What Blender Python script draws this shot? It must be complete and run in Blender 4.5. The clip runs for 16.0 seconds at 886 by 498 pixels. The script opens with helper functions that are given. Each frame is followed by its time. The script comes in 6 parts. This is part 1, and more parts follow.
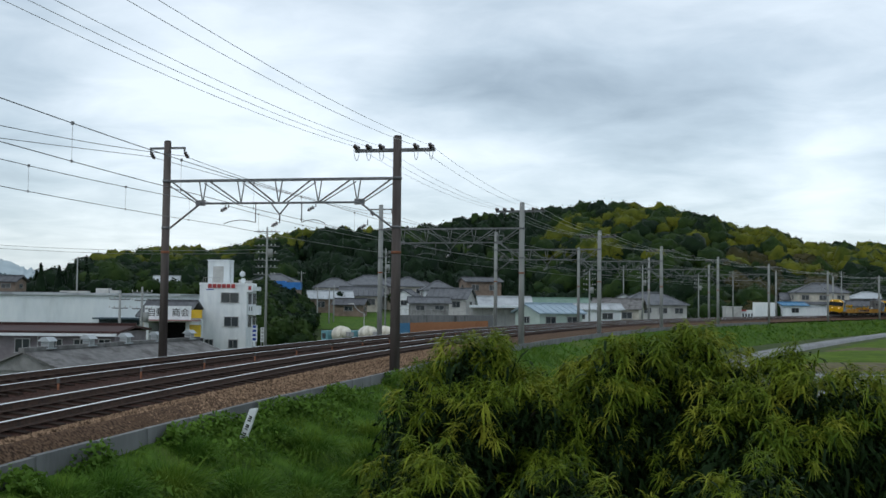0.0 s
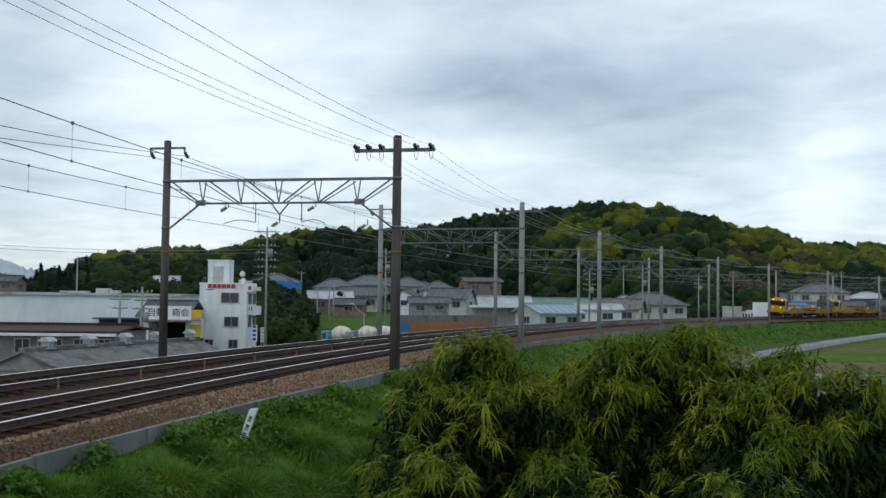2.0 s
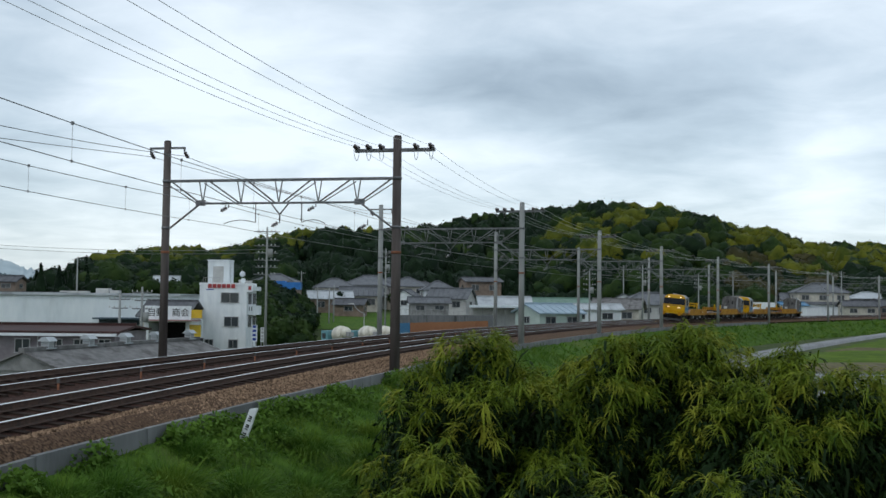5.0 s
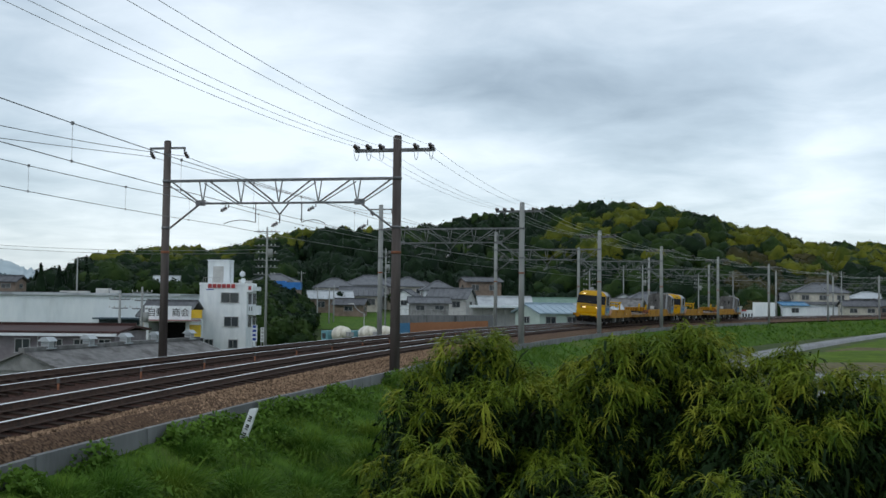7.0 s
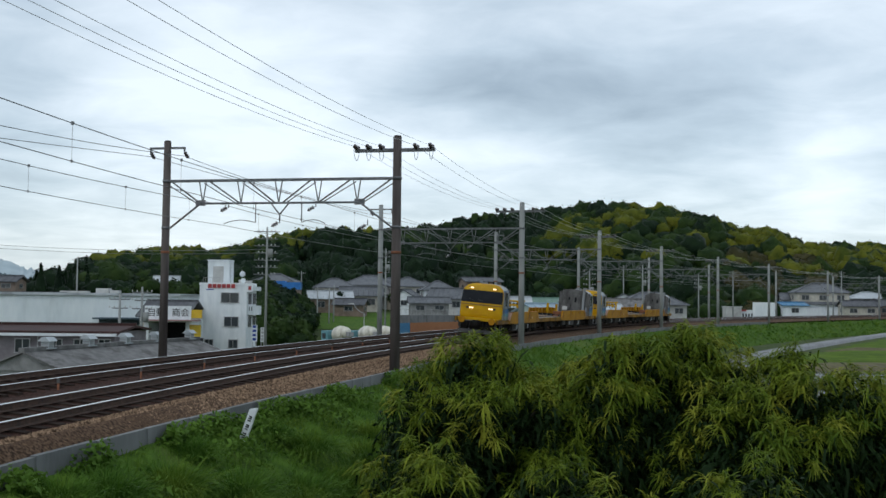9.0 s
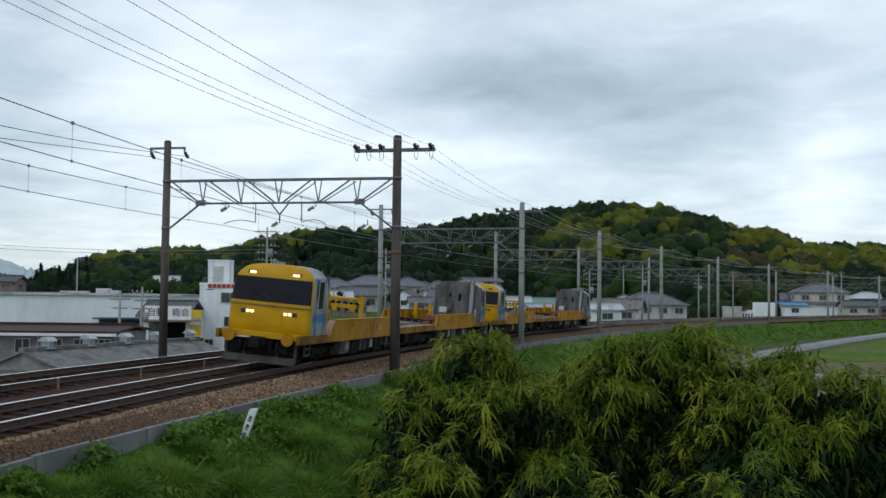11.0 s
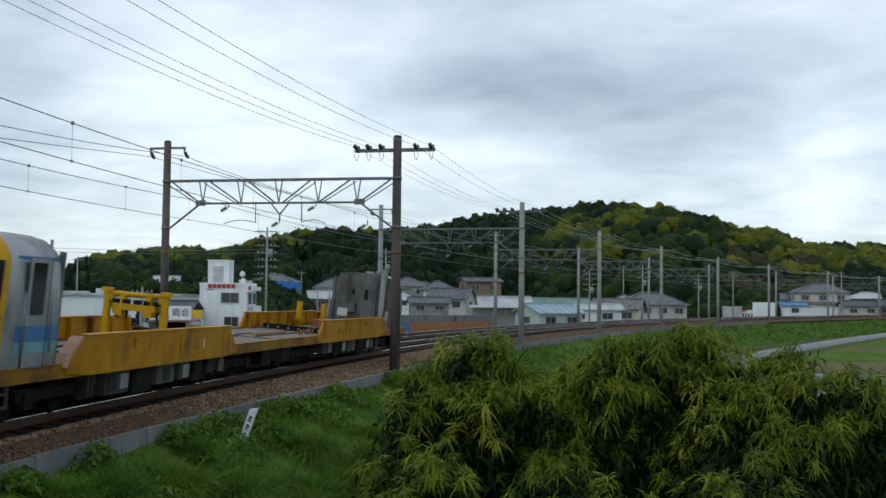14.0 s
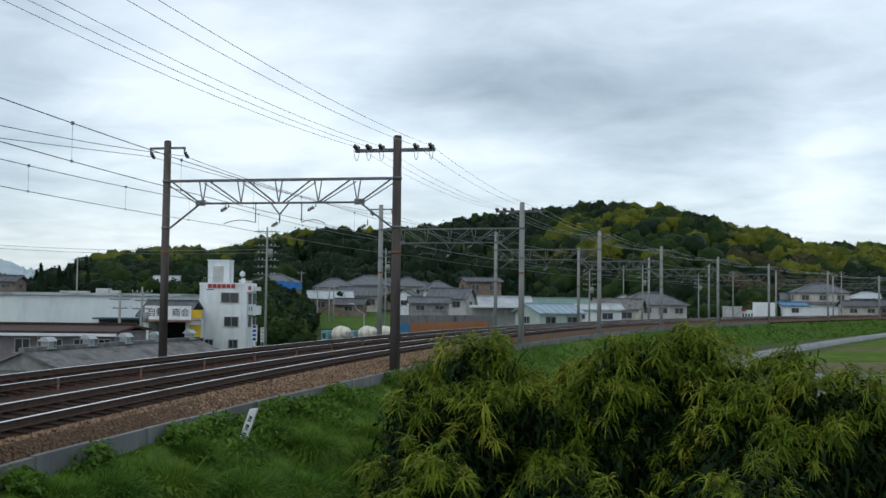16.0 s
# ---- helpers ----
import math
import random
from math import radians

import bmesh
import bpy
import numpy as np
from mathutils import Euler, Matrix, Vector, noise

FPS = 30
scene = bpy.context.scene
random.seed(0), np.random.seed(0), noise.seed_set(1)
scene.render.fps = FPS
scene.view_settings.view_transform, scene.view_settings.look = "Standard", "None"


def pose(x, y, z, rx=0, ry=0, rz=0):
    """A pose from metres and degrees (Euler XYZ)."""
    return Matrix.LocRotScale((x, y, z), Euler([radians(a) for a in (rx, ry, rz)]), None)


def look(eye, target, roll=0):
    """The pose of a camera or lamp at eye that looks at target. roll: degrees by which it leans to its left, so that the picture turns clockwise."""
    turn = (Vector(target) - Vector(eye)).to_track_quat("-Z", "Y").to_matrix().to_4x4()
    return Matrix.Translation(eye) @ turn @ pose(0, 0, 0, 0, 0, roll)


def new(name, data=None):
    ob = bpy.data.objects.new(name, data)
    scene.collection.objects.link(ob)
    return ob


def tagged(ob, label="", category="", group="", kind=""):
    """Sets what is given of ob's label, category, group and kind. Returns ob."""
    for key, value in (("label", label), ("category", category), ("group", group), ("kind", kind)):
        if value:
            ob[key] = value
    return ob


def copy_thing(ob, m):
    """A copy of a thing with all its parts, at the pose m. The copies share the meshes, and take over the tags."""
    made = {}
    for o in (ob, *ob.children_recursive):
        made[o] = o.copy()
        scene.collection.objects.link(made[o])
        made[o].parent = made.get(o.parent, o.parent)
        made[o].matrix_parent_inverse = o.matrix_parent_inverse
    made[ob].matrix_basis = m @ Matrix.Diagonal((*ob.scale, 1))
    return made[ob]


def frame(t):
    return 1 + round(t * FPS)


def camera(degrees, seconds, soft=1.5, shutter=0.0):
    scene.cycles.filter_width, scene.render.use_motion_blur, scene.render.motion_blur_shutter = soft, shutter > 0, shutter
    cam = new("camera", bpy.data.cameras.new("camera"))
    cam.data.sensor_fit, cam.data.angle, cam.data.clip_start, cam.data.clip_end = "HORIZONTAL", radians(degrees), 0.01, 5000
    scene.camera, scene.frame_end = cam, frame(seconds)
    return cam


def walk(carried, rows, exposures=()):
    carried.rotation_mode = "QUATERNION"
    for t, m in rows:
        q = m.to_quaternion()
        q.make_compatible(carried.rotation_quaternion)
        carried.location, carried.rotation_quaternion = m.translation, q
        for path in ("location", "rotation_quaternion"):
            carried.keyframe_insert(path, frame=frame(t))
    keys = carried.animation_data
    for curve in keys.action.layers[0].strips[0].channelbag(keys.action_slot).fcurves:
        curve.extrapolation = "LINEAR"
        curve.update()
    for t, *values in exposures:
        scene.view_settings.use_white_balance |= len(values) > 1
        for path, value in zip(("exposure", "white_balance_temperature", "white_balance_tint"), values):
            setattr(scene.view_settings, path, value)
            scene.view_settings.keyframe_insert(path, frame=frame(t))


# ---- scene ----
# ---------------------------------------------------------------- camera
cam = camera(45.95, 16.0, soft=1.5, shutter=0.15)
EYE = (0.0, 0.0, 2.11)
CAM_POSE = look(EYE, (0.0, 100.0, 2.11 + 100 * math.tan(radians(2.845))), 0.65)
walk(cam, [(0.0, CAM_POSE), (16.0, CAM_POSE)], exposures=[(0.0, 0.0), (16.0, 0.0)])

# ---------------------------------------------------------------- sky and sun
world = bpy.data.worlds.new("overcast_sky")
scene.world = world
world.use_nodes = True


def build_sky():
    nt = world.node_tree
    nt.nodes.clear()
    N, L = nt.nodes.new, nt.links.new
    out, bg = N("ShaderNodeOutputWorld"), N("ShaderNodeBackground")
    L(bg.outputs[0], out.inputs[0])
    sky = N("ShaderNodeTexSky")
    sky.sky_type, sky.sun_disc = "NISHITA", False
    sky.sun_elevation, sky.sun_rotation = radians(52), radians(-142)
    tc = N("ShaderNodeTexCoord")
    sep = N("ShaderNodeSeparateXYZ")
    L(tc.outputs["Generated"], sep.inputs[0])

    def m(op, a, b=None, c=None):
        n = N("ShaderNodeMath")
        n.operation = op
        for i, v in enumerate((a, b, c)):
            if v is None:
                continue
            if isinstance(v, (int, float)):
                n.inputs[i].default_value = v
            else:
                L(v, n.inputs[i])
        return n.outputs[0]

    # cloud deck: a flat layer seen in perspective
    h = m("ADD", m("ABSOLUTE", sep.outputs[2]), 0.16)
    cmb = N("ShaderNodeCombineXYZ")
    L(m("DIVIDE", sep.outputs[0], h), cmb.inputs[0])
    L(m("DIVIDE", sep.outputs[1], h), cmb.inputs[1])

    def deck(scale, detail, offset, rough=0.5):
        mp, nz = N("ShaderNodeMapping"), N("ShaderNodeTexNoise")
        mp.inputs["Location"].default_value = offset
        mp.inputs["Scale"].default_value = (1.0, 1.1, 1.0)
        L(cmb.outputs[0], mp.inputs[0])
        L(mp.outputs[0], nz.inputs["Vector"])
        nz.inputs["Scale"].default_value, nz.inputs["Detail"].default_value = scale, detail
        nz.inputs["Roughness"].default_value, nz.inputs["Distortion"].default_value = rough, 0.35
        return nz.outputs[0]

    broad, fine = deck(0.9, 3.0, (0.4, 1.7, 0.0)), deck(3.2, 6.0, (2.2, 0.3, 0.0), 0.55)
    val = m("ADD", m("MULTIPLY", m("SUBTRACT", broad, 0.5), SKY_BROAD), m("MULTIPLY", m("SUBTRACT", fine, 0.5), SKY_FINE))
    # broad thick and thin parts of the deck, each with its bearing, height, spread and strength
    wob = N("ShaderNodeVectorMath")
    wob.operation = "MULTIPLY_ADD"
    nz = N("ShaderNodeTexNoise")
    nz.inputs["Scale"].default_value, nz.inputs["Detail"].default_value = 5.0, 4.0
    L(tc.outputs["Generated"], nz.inputs["Vector"])
    L(nz.outputs["Color"], wob.inputs[0])
    wob.inputs[1].default_value = (0.16, 0.0, 0.10)
    L(tc.outputs["Generated"], wob.inputs[2])
    for ux, uz, sx, sz, k in SKY_PARTS:
        s2 = N("ShaderNodeSeparateXYZ")
        L(wob.outputs[0], s2.inputs[0])
        y = m("MAXIMUM", s2.outputs[1], 0.05)
        dx = m("DIVIDE", m("SUBTRACT", m("DIVIDE", m("SUBTRACT", s2.outputs[0], 0.08), y), ux), sx)
        dz = m("DIVIDE", m("SUBTRACT", m("DIVIDE", m("SUBTRACT", s2.outputs[2], 0.05), y), uz), sz)
        g = m("POWER", 2.718, m("MULTIPLY", m("ADD", m("MULTIPLY", dx, dx), m("MULTIPLY", dz, dz)), -1.0))
        val = m("ADD", val, m("MULTIPLY", g, k))
    val = m("ADD", val, SKY_BASE)
    ramp = N("ShaderNodeValToRGB")
    L(val, ramp.inputs[0])
    e = ramp.color_ramp.elements
    e[0].position, e[0].color = 0.0, (0.24, 0.30, 0.35, 1)
    e[1].position, e[1].color = 1.0, (0.86, 0.94, 1.0, 1)
    mid = e.new(0.5)
    mid.color = (0.50, 0.59, 0.66, 1)
    mix = N("ShaderNodeMix")
    mix.data_type = "RGBA"
    mix.inputs["Factor"].default_value = 0.04
    L(ramp.outputs[0], mix.inputs["A"])
    L(sky.outputs[0], mix.inputs["B"])
    L(mix.outputs["Result"], bg.inputs[0])
    bg.inputs[1].default_value = SKY_STRENGTH


SKY_BROAD, SKY_FINE, SKY_BASE, SKY_STRENGTH = 0.55, 0.75, 0.66, 0.95
SKY_PARTS = ((-0.22, 0.19, 0.16, 0.10, 0.40), (0.08, 0.215, 0.13, 0.04, -0.42), (0.24, 0.18, 0.13, 0.045, -0.36), (0.36, 0.145, 0.07, 0.05, 0.38), (0.05, 0.14, 0.12, 0.03, 0.22),
             (-0.40, 0.21, 0.09, 0.06, -0.30), (0.30, 0.29, 0.16, 0.05, 0.20), (-0.40, 0.115, 0.10, 0.04, -0.22), (-0.27, 0.06, 0.10, 0.03, 0.12))
build_sky()

sun_data = bpy.data.lights.new("sun", "SUN")
sun_data.energy, sun_data.angle, sun_data.color = 0.45, radians(25), (1.0, 0.97, 0.92)
sun = new("sun", sun_data)
sun.matrix_world = look((-55, -30, 110), (0, 40, 0))

# ---------------------------------------------------------------- materials


def surf(name, dark, light, scale=4.0, rough=0.7, metal=0.0, bump=0.3, bump_scale=None, stretch=(1, 1, 1), island=0.0, piece=0.0,
         dirt=None, dirt_scale=0.6, dirt_lo=0.5, dirt_hi=0.7, spec=0.5, depth=0.01, coords="Object"):
    """A surface of two tones mixed by fine grain, with an optional large-scale stain, relief and a tone shift per piece."""
    mt = bpy.data.materials.new(name)
    mt.use_nodes = True
    nt = mt.node_tree
    N, L = nt.nodes.new, nt.links.new
    bs = nt.nodes["Principled BSDF"]
    tc, mp = N("ShaderNodeTexCoord"), N("ShaderNodeMapping")
    mp.inputs["Scale"].default_value = stretch
    L(tc.outputs[coords], mp.inputs[0])

    def nz(s, det=5.0, r=0.6):
        n = N("ShaderNodeTexNoise")
        n.inputs["Scale"].default_value, n.inputs["Detail"].default_value, n.inputs["Roughness"].default_value = s, det, r
        L(mp.outputs[0], n.inputs["Vector"])
        return n.outputs[0]

    def mixc(f, a, b):
        n = N("ShaderNodeMix")
        n.data_type = "RGBA"
        for k, v in (("Factor", f), ("A", a), ("B", b)):
            if isinstance(v, tuple):
                n.inputs[k if k == "Factor" else k].default_value = (*v, 1)
            elif isinstance(v, (int, float)):
                n.inputs[k].default_value = v
            else:
                L(v, n.inputs[k])
        return n.outputs["Result"]

    def rng(v, lo, hi):
        n = N("ShaderNodeMapRange")
        n.interpolation_type = "SMOOTHSTEP"
        L(v, n.inputs[0])
        n.inputs[1].default_value, n.inputs[2].default_value = lo, hi
        return n.outputs[0]

    fine = nz(scale)
    f = rng(fine, 0.3, 0.7)
    for amount, out in ((island, "Random Per Island"), (piece, "Random")):
        if amount:
            g = N("ShaderNodeNewGeometry" if out != "Random" else "ShaderNodeObjectInfo")
            n = N("ShaderNodeMix")
            n.inputs["Factor"].default_value = amount
            L(f, n.inputs["A"])
            L(g.outputs[out], n.inputs["B"])
            f = n.outputs["Result"]
    col = mixc(f, dark, light)
    if dirt:
        big = rng(nz(dirt_scale, 6.0, 0.65), dirt_lo, dirt_hi)
        col = mixc(big, col, dirt)
    L(col, bs.inputs["Base Color"])
    bs.inputs["Metallic"].default_value, bs.inputs["Specular IOR Level"].default_value = metal, spec
    n = N("ShaderNodeMapRange")
    L(nz(scale * 0.5), n.inputs[0])
    n.inputs[3].default_value, n.inputs[4].default_value = max(0.02, rough - 0.12), min(1.0, rough + 0.12)
    L(n.outputs[0], bs.inputs["Roughness"])
    if bump:
        b = N("ShaderNodeBump")
        b.inputs["Strength"].default_value, b.inputs["Distance"].default_value = bump, depth
        L(nz(bump_scale or scale * 2), b.inputs["Height"])
        L(b.outputs[0], bs.inputs["Normal"])
    return mt


def leafy(name, dark, light, scale=0.5, island=0.5, trans=0.25, rough=0.6, patch=None, patch_scale=0.03):
    """Foliage: two greens by leaf and by patch, a little light through the blade."""
    mt = surf(name, dark, light, scale=scale, rough=rough, bump=0.0, island=island, spec=0.08, dirt=patch, dirt_scale=patch_scale, dirt_lo=0.48, dirt_hi=0.62)
    nt = mt.node_tree
    bs = nt.nodes["Principled BSDF"]
    tr, mx = nt.nodes.new("ShaderNodeBsdfTranslucent"), nt.nodes.new("ShaderNodeMixShader")
    nt.links.new(bs.inputs["Base Color"].links[0].from_socket, tr.inputs[0])
    mx.inputs[0].default_value = trans
    nt.links.new(bs.outputs[0], mx.inputs[1])
    nt.links.new(tr.outputs[0], mx.inputs[2])
    nt.links.new(mx.outputs[0], nt.nodes["Material Output"].inputs[0])
    return mt


def glow(name, color, strength):
    mt = surf(name, color, color, bump=0)
    bs = mt.node_tree.nodes["Principled BSDF"]
    bs.inputs["Emission Color"].default_value, bs.inputs["Emission Strength"].default_value = (*color, 1), strength
    return mt


M_GROUND = surf("field_soil", (0.035, 0.05, 0.018), (0.07, 0.10, 0.03), 0.8, 0.95, bump=0.6, depth=0.05, dirt=(0.09, 0.085, 0.05), dirt_scale=0.05, spec=0.08)
M_BANK = surf("grassy_bank", (0.03, 0.065, 0.010), (0.078, 0.148, 0.019), 1.6, 0.95, bump=0.9, depth=0.08, dirt=(0.085, 0.12, 0.025), dirt_scale=0.25, spec=0.08)
M_HILL = surf("forest_floor", (0.008, 0.016, 0.006), (0.02, 0.035, 0.012), 0.2, 1.0, bump=0.5, depth=0.5, spec=0.08)
M_BALLAST = surf("rusty_ballast", (0.025, 0.015, 0.010), (0.18, 0.113, 0.072), 16.0, 0.95, bump=1.0, bump_scale=18.0, depth=0.05, dirt=(0.085, 0.052, 0.033), dirt_scale=1.2, spec=0.08)
M_BED = surf("oily_track_bed", (0.016, 0.008, 0.006), (0.075, 0.038, 0.028), 13.0, 0.95, bump=1.0, bump_scale=16.0, depth=0.04, dirt=(0.028, 0.015, 0.012), dirt_scale=0.9, spec=0.08)
M_STONE = surf("ballast_stone", (0.032, 0.019, 0.012), (0.43, 0.29, 0.19), 9.0, 0.9, bump=0.4, island=0.85, spec=0.08)
M_RAILTOP = surf("polished_rail_head", (0.80, 0.79, 0.78), (0.90, 0.89, 0.88), 6.0, 0.22, metal=1.0, bump=0.03)
M_RAIL = surf("rusty_rail_web", (0.035, 0.02, 0.014), (0.085, 0.045, 0.03), 10.0, 0.85, bump=0.3)
M_SLEEPER = surf("stained_concrete_sleeper", (0.016, 0.011, 0.009), (0.05, 0.035, 0.028), 7.0, 0.95, piece=0.5, bump=0.4, spec=0.08)
M_CONC = surf("weathered_concrete", (0.10, 0.105, 0.105), (0.20, 0.205, 0.205), 3.0, 0.9, bump=0.35, dirt=(0.06, 0.065, 0.06), dirt_scale=0.8, stretch=(1, 1, 0.3), piece=0.45)
M_POLE = surf("grey_concrete_pole", (0.20, 0.21, 0.20), (0.30, 0.31, 0.30), 2.5, 0.85, bump=0.2, stretch=(1, 1, 0.12), piece=0.4)
M_STEELPOLE = surf("brown_weathered_pole", (0.06, 0.05, 0.047), (0.125, 0.108, 0.10), 2.2, 0.85, bump=0.25, stretch=(1, 1, 0.12), dirt=(0.15, 0.135, 0.13), dirt_scale=0.8, spec=0.2)
M_BEAM = surf("dull_galvanised_steel", (0.10, 0.105, 0.11), (0.20, 0.205, 0.21), 5.0, 0.6, metal=0.3, bump=0.15)
M_INSUL = surf("dark_glazed_insulator", (0.03, 0.02, 0.018), (0.07, 0.05, 0.045), 5.0, 0.3, bump=0.0)
M_WIRE = surf("stranded_wire", (0.13, 0.135, 0.14), (0.22, 0.225, 0.23), 3.0, 0.5, metal=0.3, bump=0)
M_THINWIRE = surf("pale_thin_wire", (0.55, 0.56, 0.57), (0.65, 0.66, 0.67), 3.0, 0.5, metal=0.2, bump=0)
M_RUSTBAND = surf("rust_band", (0.16, 0.055, 0.025), (0.25, 0.10, 0.05), 6.0, 0.9, bump=0.2)
M_WHITE = surf("white_painted_wall", (0.62, 0.66, 0.68), (0.76, 0.79, 0.80), 1.2, 0.7, bump=0.08, dirt=(0.50, 0.53, 0.54), dirt_scale=0.35, dirt_lo=0.55, dirt_hi=0.8, stretch=(1, 1, 0.3))
M_WHITEMETAL = surf("white_metal_cladding", (0.60, 0.66, 0.68), (0.70, 0.75, 0.76), 0.7, 0.5, bump=0.05, dirt=(0.5, 0.55, 0.56), dirt_scale=0.2, stretch=(1, 1, 0.3))
M_GREYWALL = surf("grey_rendered_wall", (0.19, 0.19, 0.188), (0.28, 0.28, 0.275), 1.4, 0.85, bump=0.15, dirt=(0.13, 0.128, 0.125), dirt_scale=0.5)
M_MAUVEWALL = surf("mauve_grey_stucco", (0.135, 0.12, 0.13), (0.21, 0.19, 0.20), 1.4, 0.85, bump=0.15, dirt=(0.28, 0.24, 0.25), dirt_scale=0.5, dirt_lo=0.55, dirt_hi=0.75)
M_DRUM = surf("cream_enamel", (0.52, 0.49, 0.40), (0.66, 0.63, 0.54), 1.2, 0.5, bump=0.05)
M_CANOPYRED = surf("faded_red_sheet", (0.24, 0.15, 0.14), (0.34, 0.22, 0.21), 1.0, 0.7, bump=0.1)
M_CANOPYBLUE = surf("dark_blue_sheet", (0.03, 0.055, 0.075), (0.05, 0.08, 0.10), 1.0, 0.6, bump=0.1)
M_CREAM = surf("cream_rendered_wall", (0.42, 0.40, 0.34), (0.55, 0.52, 0.45), 1.2, 0.85, bump=0.1, dirt=(0.34, 0.31, 0.26), dirt_scale=0.4)
M_BROWNWALL = surf("brown_clad_wall", (0.15, 0.11, 0.085), (0.24, 0.18, 0.14), 1.2, 0.85, bump=0.1)
M_GREYCLAD = surf("pale_grey_cladding", (0.40, 0.40, 0.39), (0.50, 0.50, 0.48), 1.0, 0.7, bump=0.1, dirt=(0.32, 0.31, 0.30), dirt_scale=0.3)
M_ROOF = surf("grey_clay_roof_tile", (0.065, 0.07, 0.078), (0.145, 0.155, 0.168), 1.6, 0.6, bump=0.4, dirt=(0.05, 0.053, 0.057), dirt_scale=0.25, island=0.3)
M_ROOFDK = surf("dark_roof_tile", (0.045, 0.048, 0.055), (0.10, 0.105, 0.115), 1.6, 0.6, bump=0.4, dirt=(0.04, 0.04, 0.045), dirt_scale=0.25)
M_ROOFMETAL = surf("pale_metal_roof", (0.33, 0.36, 0.38), (0.45, 0.48, 0.50), 0.8, 0.55, metal=0.0, bump=0.1, dirt=(0.24, 0.26, 0.27), dirt_scale=0.3)
M_ROOFBLUE = surf("blue_painted_roof", (0.035, 0.14, 0.26), (0.06, 0.20, 0.35), 0.8, 0.5, bump=0.1, dirt=(0.10, 0.19, 0.26), dirt_scale=0.3)
M_ROOFBROWN = surf("brown_metal_roof", (0.035, 0.016, 0.014), (0.06, 0.028, 0.025), 0.8, 0.7, bump=0.1, spec=0.2)
M_SLATE = surf("worn_cement_slate", (0.13, 0.127, 0.125), (0.21, 0.207, 0.203), 1.6, 0.9, bump=0.3, dirt=(0.09, 0.086, 0.083), dirt_scale=0.7, spec=0.15)
M_BLUE = surf("bright_blue_sheeting", (0.01, 0.12, 0.36), (0.02, 0.17, 0.48), 0.8, 0.5, bump=0.1)
M_YELLOWPAINT = surf("yellow_painted_panel", (0.62, 0.40, 0.02), (0.74, 0.50, 0.03), 0.8, 0.5, bump=0.05)
M_RUST = surf("rust_red_sheet_fence", (0.27, 0.115, 0.055), (0.38, 0.175, 0.085), 0.9, 0.85, bump=0.2, dirt=(0.15, 0.075, 0.05), dirt_scale=0.5, piece=0.4)
M_DARKVOID = surf("shaded_void_black", (0.012, 0.012, 0.013), (0.022, 0.022, 0.023), 2.0, 0.9, bump=0)
M_GLASS = surf("window_glass", (0.02, 0.025, 0.03), (0.05, 0.06, 0.065), 0.6, 0.08, bump=0, spec=0.6)
M_FRAME = surf("aluminium_frame", (0.28, 0.28, 0.28), (0.38, 0.38, 0.38), 3.0, 0.5, metal=0.3, bump=0)
M_RED = surf("red_lettering", (0.30, 0.03, 0.035), (0.38, 0.045, 0.05), 3.0, 0.5, bump=0)
M_BLUELET = surf("blue_lettering", (0.01, 0.04, 0.24), (0.02, 0.06, 0.32), 3.0, 0.5, bump=0)
M_INK = surf("black_lettering", (0.012, 0.012, 0.012), (0.03, 0.03, 0.03), 3.0, 0.6, bump=0)
M_ROAD = surf("pale_asphalt", (0.17, 0.175, 0.18), (0.26, 0.265, 0.27), 2.0, 0.9, bump=0.3, dirt=(0.14, 0.14, 0.14), dirt_scale=0.2)
M_PADDY = surf("young_rice_grass", (0.045, 0.085, 0.006), (0.095, 0.15, 0.012), 0.5, 0.95, bump=0.9, depth=0.1, dirt=(0.05, 0.09, 0.012), dirt_scale=0.08, spec=0.08)
M_WATER = surf("still_paddy_water", (0.035, 0.04, 0.032), (0.06, 0.065, 0.055), 0.4, 0.10, bump=0.05, depth=0.01, spec=0.35)
M_DIKE = surf("dry_earth_dike", (0.09, 0.08, 0.045), (0.14, 0.125, 0.07), 0.9, 0.95, bump=0.6, depth=0.05, spec=0.08)
# train
M_TYEL = surf("train_yellow_paint", (0.42, 0.23, 0.002), (0.51, 0.295, 0.003), 1.6, 0.5, bump=0.04, spec=0.2, dirt=(0.34, 0.165, 0.006), dirt_scale=1.3, dirt_lo=0.5, dirt_hi=0.8)
M_TORANGE = surf("train_frame_yellow", (0.33, 0.145, 0.003), (0.46, 0.215, 0.005), 2.2, 0.5, bump=0.1, dirt=(0.13, 0.05, 0.010), dirt_scale=1.3, dirt_lo=0.5, dirt_hi=0.74, stretch=(1, 1, 0.5), spec=0.2)
M_TSILL = surf("grimy_sill_yellow", (0.20, 0.095, 0.006), (0.33, 0.165, 0.006), 2.2, 0.6, bump=0.1, dirt=(0.07, 0.035, 0.016), dirt_scale=1.1, dirt_lo=0.42, dirt_hi=0.66, spec=0.2)
M_TSTEEL = surf("dull_stainless_steel", (0.22, 0.235, 0.25), (0.33, 0.345, 0.36), 1.6, 0.42, metal=0.45, bump=0.04, dirt=(0.12, 0.12, 0.12), dirt_scale=0.9, stretch=(1, 1, 0.5))
